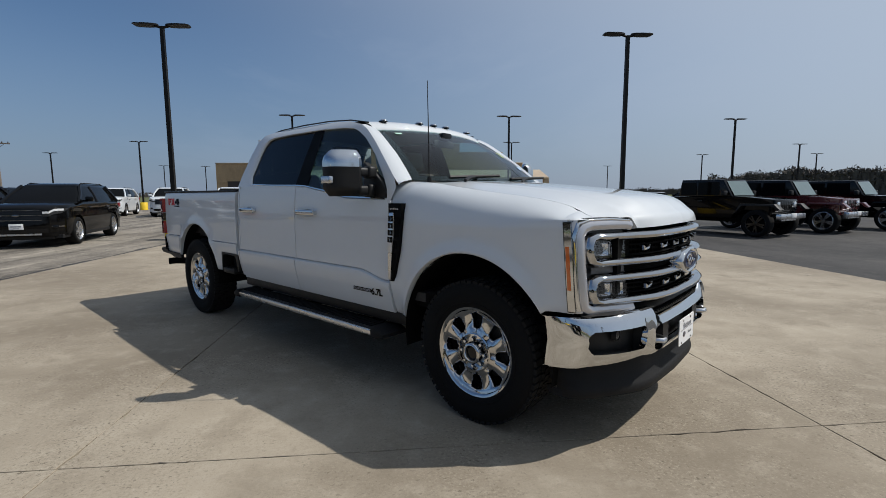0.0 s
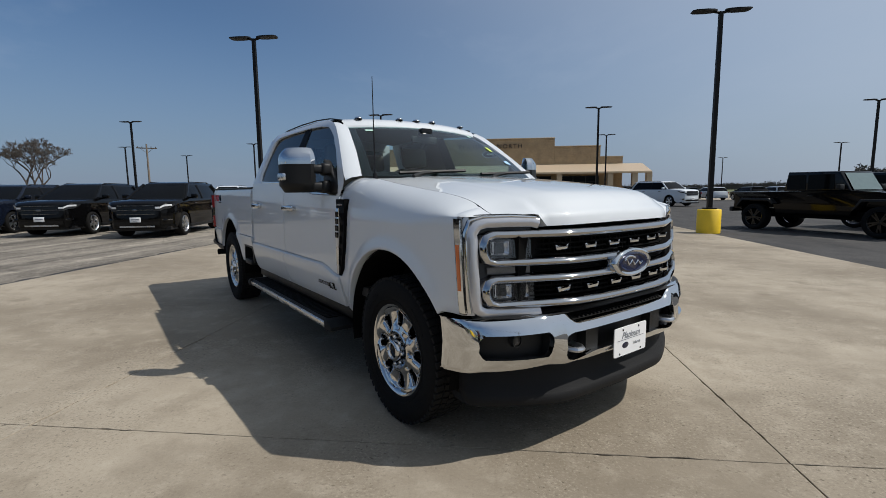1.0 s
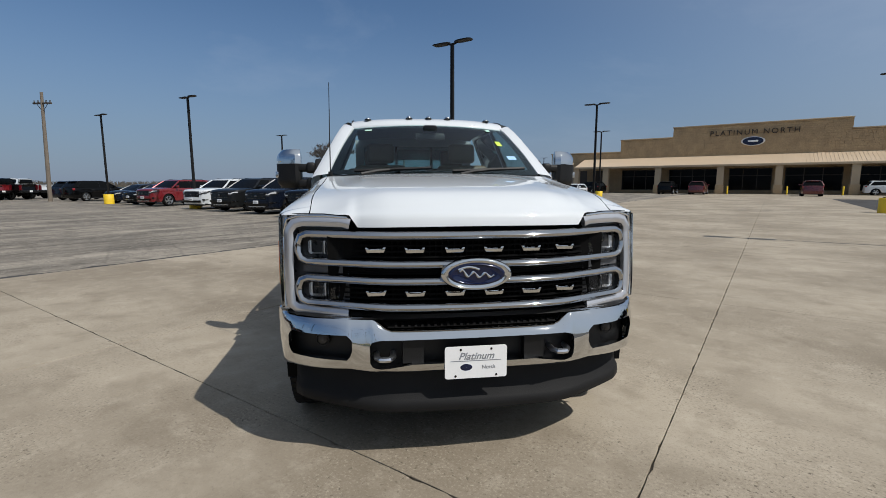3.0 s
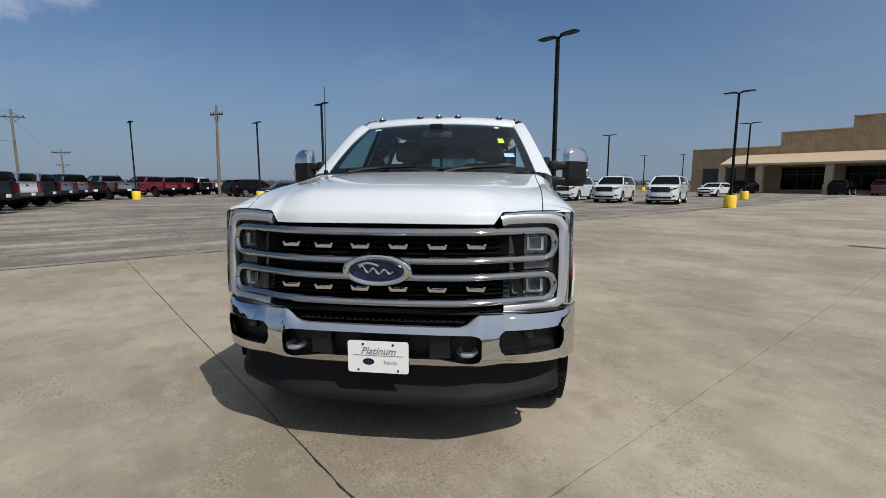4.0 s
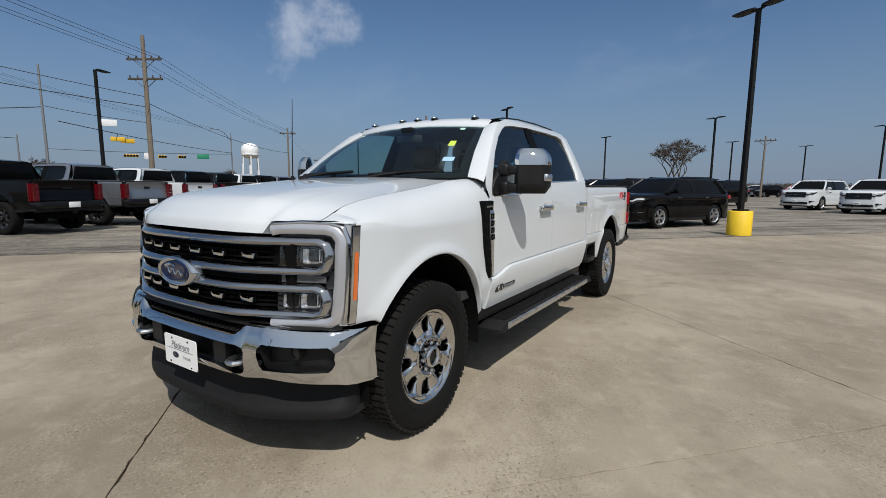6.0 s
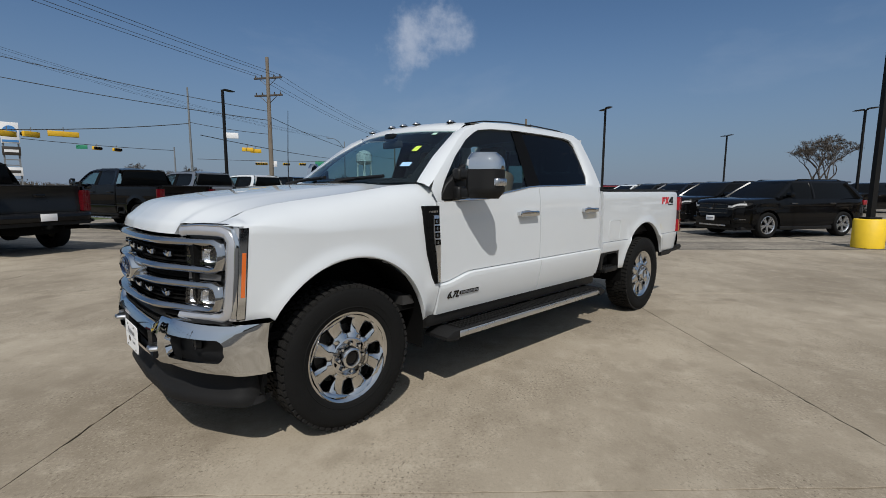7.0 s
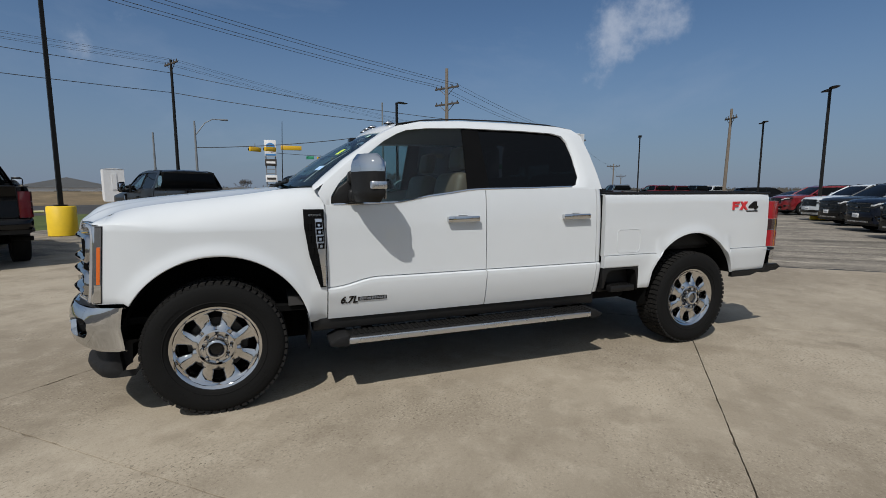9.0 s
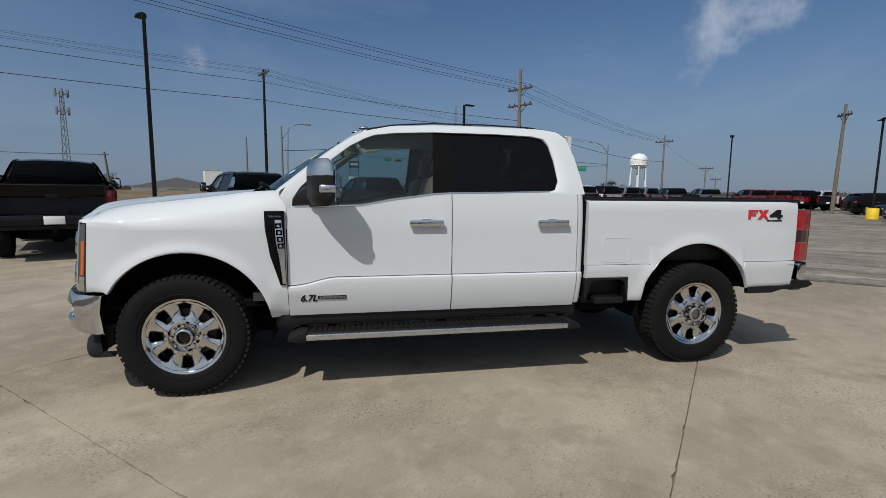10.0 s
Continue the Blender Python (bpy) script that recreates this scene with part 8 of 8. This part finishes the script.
def make_lattice():
    root = empty("radio_mast", pose(53.6, -102, -2.2))
    tagged(root, "grey lattice radio mast with antennas", "radio mast")
    bm = bmesh.new()
    n = 14
    for k in range(3):
        a = 2 * math.pi * k / 3
        c = (math.cos(a), math.sin(a))
        b_ = (math.cos(a + 2 * math.pi / 3), math.sin(a + 2 * math.pi / 3))
        w = lambda i: 0.9 - 0.55 * i / n
        tube(bm, [(c[0] * w(i), c[1] * w(i), 22.5 * i / n) for i in range(n + 1)], 0.07, 5)
        for i in range(n):
            tube(bm, [(c[0] * w(i), c[1] * w(i), 22.5 * i / n), (b_[0] * w(i + 1), b_[1] * w(i + 1), 22.5 * (i + 1) / n)], 0.045, 4)
    part("frame", bm, GALV, root)
    for z in (18.6, 22.0):
        bm = bmesh.new()
        for k in range(6):
            a = 2 * math.pi * k / 6
            add_box(bm, 1.1 * math.cos(a) - 0.15, 1.1 * math.cos(a) + 0.15, 1.1 * math.sin(a) - 0.15, 1.1 * math.sin(a) + 0.15, z - 0.6, z + 0.8)
        lathe(bm, [(1.05, z), (1.15, z), (1.15, z + 0.08), (1.05, z + 0.08)], 16, "z")
        part("antenna_ring", bm, GALV, root)


make_lattice()


def make_shed(x, y, z, w, d, h, turn, mt, label, eave=0.2, rise=0.12, roof=GALV):
    root = empty("shed", pose(x, y, z, 0, 0, turn))
    tagged(root, label, "building", "far sheds")
    bm = bmesh.new()
    add_box(bm, -w / 2, w / 2, -d / 2, d / 2, -1.5, h)
    part("wall", bm, mt, root, smooth=False)
    bm = bmesh.new()
    prism(bm, [(-w / 2 - eave, h), (0, h + rise * w), (w / 2 + eave, h)], "y", -d / 2 - eave, d / 2 + eave)
    part("roof", bm, roof, root, smooth=False)
    bm = bmesh.new()
    add_box(bm, -w * 0.12, w * 0.12, d / 2, d / 2 + 0.05, 0, h * 0.75)
    part("door", bm, DARK_TRIM if eave > 0.1 else mt, root, smooth=False)


make_shed(14.4, -54.5, 1.6, 1.8, 2.2, 2.1, 20, SIGN_WHITE, "small white metal cabinet shed on the bank", 0.03, 0.05, SIGN_WHITE)
make_shed(26.0, -78.0, 0.3, 12, 6, 1.6, 20, SIGN_WHITE, "low white shed beyond the tracks")
make_shed(38.0, -72.0, 0.4, 8, 5, 1.5, 30, SIGN_BLUE, "low shed with a blue fascia beyond the tracks")
make_shed(4.0, -95.0, 0.0, 9, 6, 1.9, 10, SIGN_WHITE, "low pale building beyond the tracks", 0.1, 0.03)

# ---------------------------------------------------------------- trees and far brush
def make_bare_tree(x, y, h, spread, seed, label, leafy=0.5, group="bare trees", depth=5, size=None, stems=2):
    root = empty("tree", pose(x, y, 0))
    tagged(root, label, "tree", group)
    rnd = random.Random(seed)
    wood, twigs = bmesh.new(), bmesh.new()
    tips = []

    def grow(p, d, length, r, level):
        q = p + d * length
        mid = p.lerp(q, 0.5) + Vector((rnd.uniform(-1, 1), rnd.uniform(-1, 1), 0)) * length * 0.07
        tube(wood, [p, mid, q], [r, r * 0.85, r * 0.68], 6 if level < 2 else 4, caps=False)
        if level >= depth:
            tips.append((q, d, length))
            return
        for k in range(3 if level == 0 else rnd.choice((2, 2, 3))):
            side = Vector((rnd.uniform(-1, 1), rnd.uniform(-1, 1), rnd.uniform(-0.15, 0.5)))
            nd = (d * 0.62 + side * spread + Vector((0, 0, 0.10 if not size else 0.04))).normalized()
            grow(q if k else p.lerp(q, 0.85), nd, length * rnd.uniform(0.62, 0.82), r * 0.62, level + 1)
    for k in range(stems):
        grow(Vector((0.25 * k, 0.5 * k if size else 0, -0.05)), Vector((rnd.uniform(-0.2, 0.2), rnd.uniform(-0.2, 0.2) + (0.25 * (k - 1) if size else 0), 1)).normalized(), h * 0.27, h * 0.020, 0)
    for q, d, ln in tips:
        for k in range(5):
            e = q + Vector((rnd.gauss(0, 1), rnd.gauss(0, 1), rnd.gauss(0, 0.8))) * ln * 0.55
            tube(twigs, [q - d * ln * 0.3, e], [0.002 * h, 0.0009 * h], 3, caps=False)
            for j in range(2):
                c = q.lerp(e, rnd.uniform(0.3, 1.0))
                s = rnd.uniform(0.05, 0.13) * leafy * 0.27 * h
                a, b = Vector((rnd.gauss(0, s), rnd.gauss(0, s), rnd.gauss(0, s))), Vector((rnd.gauss(0, s), rnd.gauss(0, s), rnd.gauss(0, s)))
                try:
                    twigs.faces.new([twigs.verts.new(c), twigs.verts.new(c + a), twigs.verts.new(c + b)])
                except ValueError:
                    pass
    if size:                             # spread and height of the whole tree
        top = max(v.co.z for v in twigs.verts)
        wide = max(v.co.y for v in twigs.verts) - min(v.co.y for v in twigs.verts)
        for v in wood.verts[:] + twigs.verts[:]:
            v.co.z *= size[1] / top
            v.co.x *= size[0] / wide
            v.co.y *= size[0] / wide
    part("trunk", wood, BARK, root)
    part("crown", twigs, TWIG, root, smooth=False)
    return root


make_bare_tree(-111.0, -12.0, 14.2, 0.62, 21, "bare spreading tree with forked trunks behind the lot", 0.3, "bare trees", 6, (11.8, 12.0), 3)
for x, y, h, sd in ((35, -76, 5.0, 5), (41, -78, 3.5, 6), (-13.5, -75, 6.5, 7), (-18, -78, 5.5, 8), (-23, -80, 6.5, 9), (-31, -80, 4.5, 10), (-58, -92, 6.0, 11), (-65, -96, 5.0, 12), (3, -100, 5.5, 13)):
    make_bare_tree(x, y, h, 0.7, sd, "bare brown tree beyond the road", 0.6, "trees beyond the road", 4)


def far_brush(name, az0, az1, dist, h0, h1, n, seed, label, depth=25.0):
    """A far belt of brush made of many small clumps with an uneven top."""
    rnd = random.Random(seed)
    verts, faces = [], []
    for i in range(n):
        a = radians(rnd.uniform(az0, az1))
        t = (math.degrees(a) - az0) / (az1 - az0)
        d = dist + rnd.uniform(0, depth)
        hh = (h0 + (h1 - h0) * t) * (0.75 + 0.25 * noise.noise(Vector((t * 14, 0, seed)))) * rnd.uniform(0.35, 1.0)
        c = Vector((d * math.cos(a), d * math.sin(a), hh))
        s = rnd.uniform(0.5, 1.1) * (0.45 + 0.02 * (h0 + h1))
        for k in range(4):
            b = len(verts)
            q = c + Vector((rnd.gauss(0, s), rnd.gauss(0, s), rnd.gauss(0, s) * 0.7))
            verts += [tuple(q + Vector((rnd.gauss(0, 1), rnd.gauss(0, 1), rnd.gauss(0, 1))) * s * 0.45) for _ in range(3)]
            faces.append((b, b + 1, b + 2))
        b = len(verts)
        w = Vector((-math.sin(a), math.cos(a), 0)) * s * rnd.uniform(0.3, 0.8)
        z1 = c.z - 0.3 * s
        verts += [tuple(Vector((c.x, c.y, z1)) - w), tuple(Vector((c.x, c.y, z1)) + w), (c.x + w.x * 1.6, c.y + w.y * 1.6, -1), (c.x - w.x * 1.6, c.y - w.y * 1.6, -1)]
        faces.append((b, b + 1, b + 2, b + 3))
    me = bpy.data.meshes.new(name)
    me.from_pydata(verts, [], faces)
    me.materials.append(FOLIAGE)
    return tagged(new(name, me), label, "brush", kind="stuff")


far_brush("wooded_hill", 60, 102, 260, 22.0, 12.0, 15000, 1, "brown leafless wood on a low rise")
far_brush("far_brush", 102, 128, 420, 7.0, 5.0, 2400, 2, "low distant trees on the horizon")
far_brush("far_brush", 150, 262, 420, 5.5, 5.5, 6000, 3, "low distant trees on the horizon")
far_brush("far_brush", 262, 320, 300, 5.0, 6.0, 2600, 4, "low distant trees on the horizon")
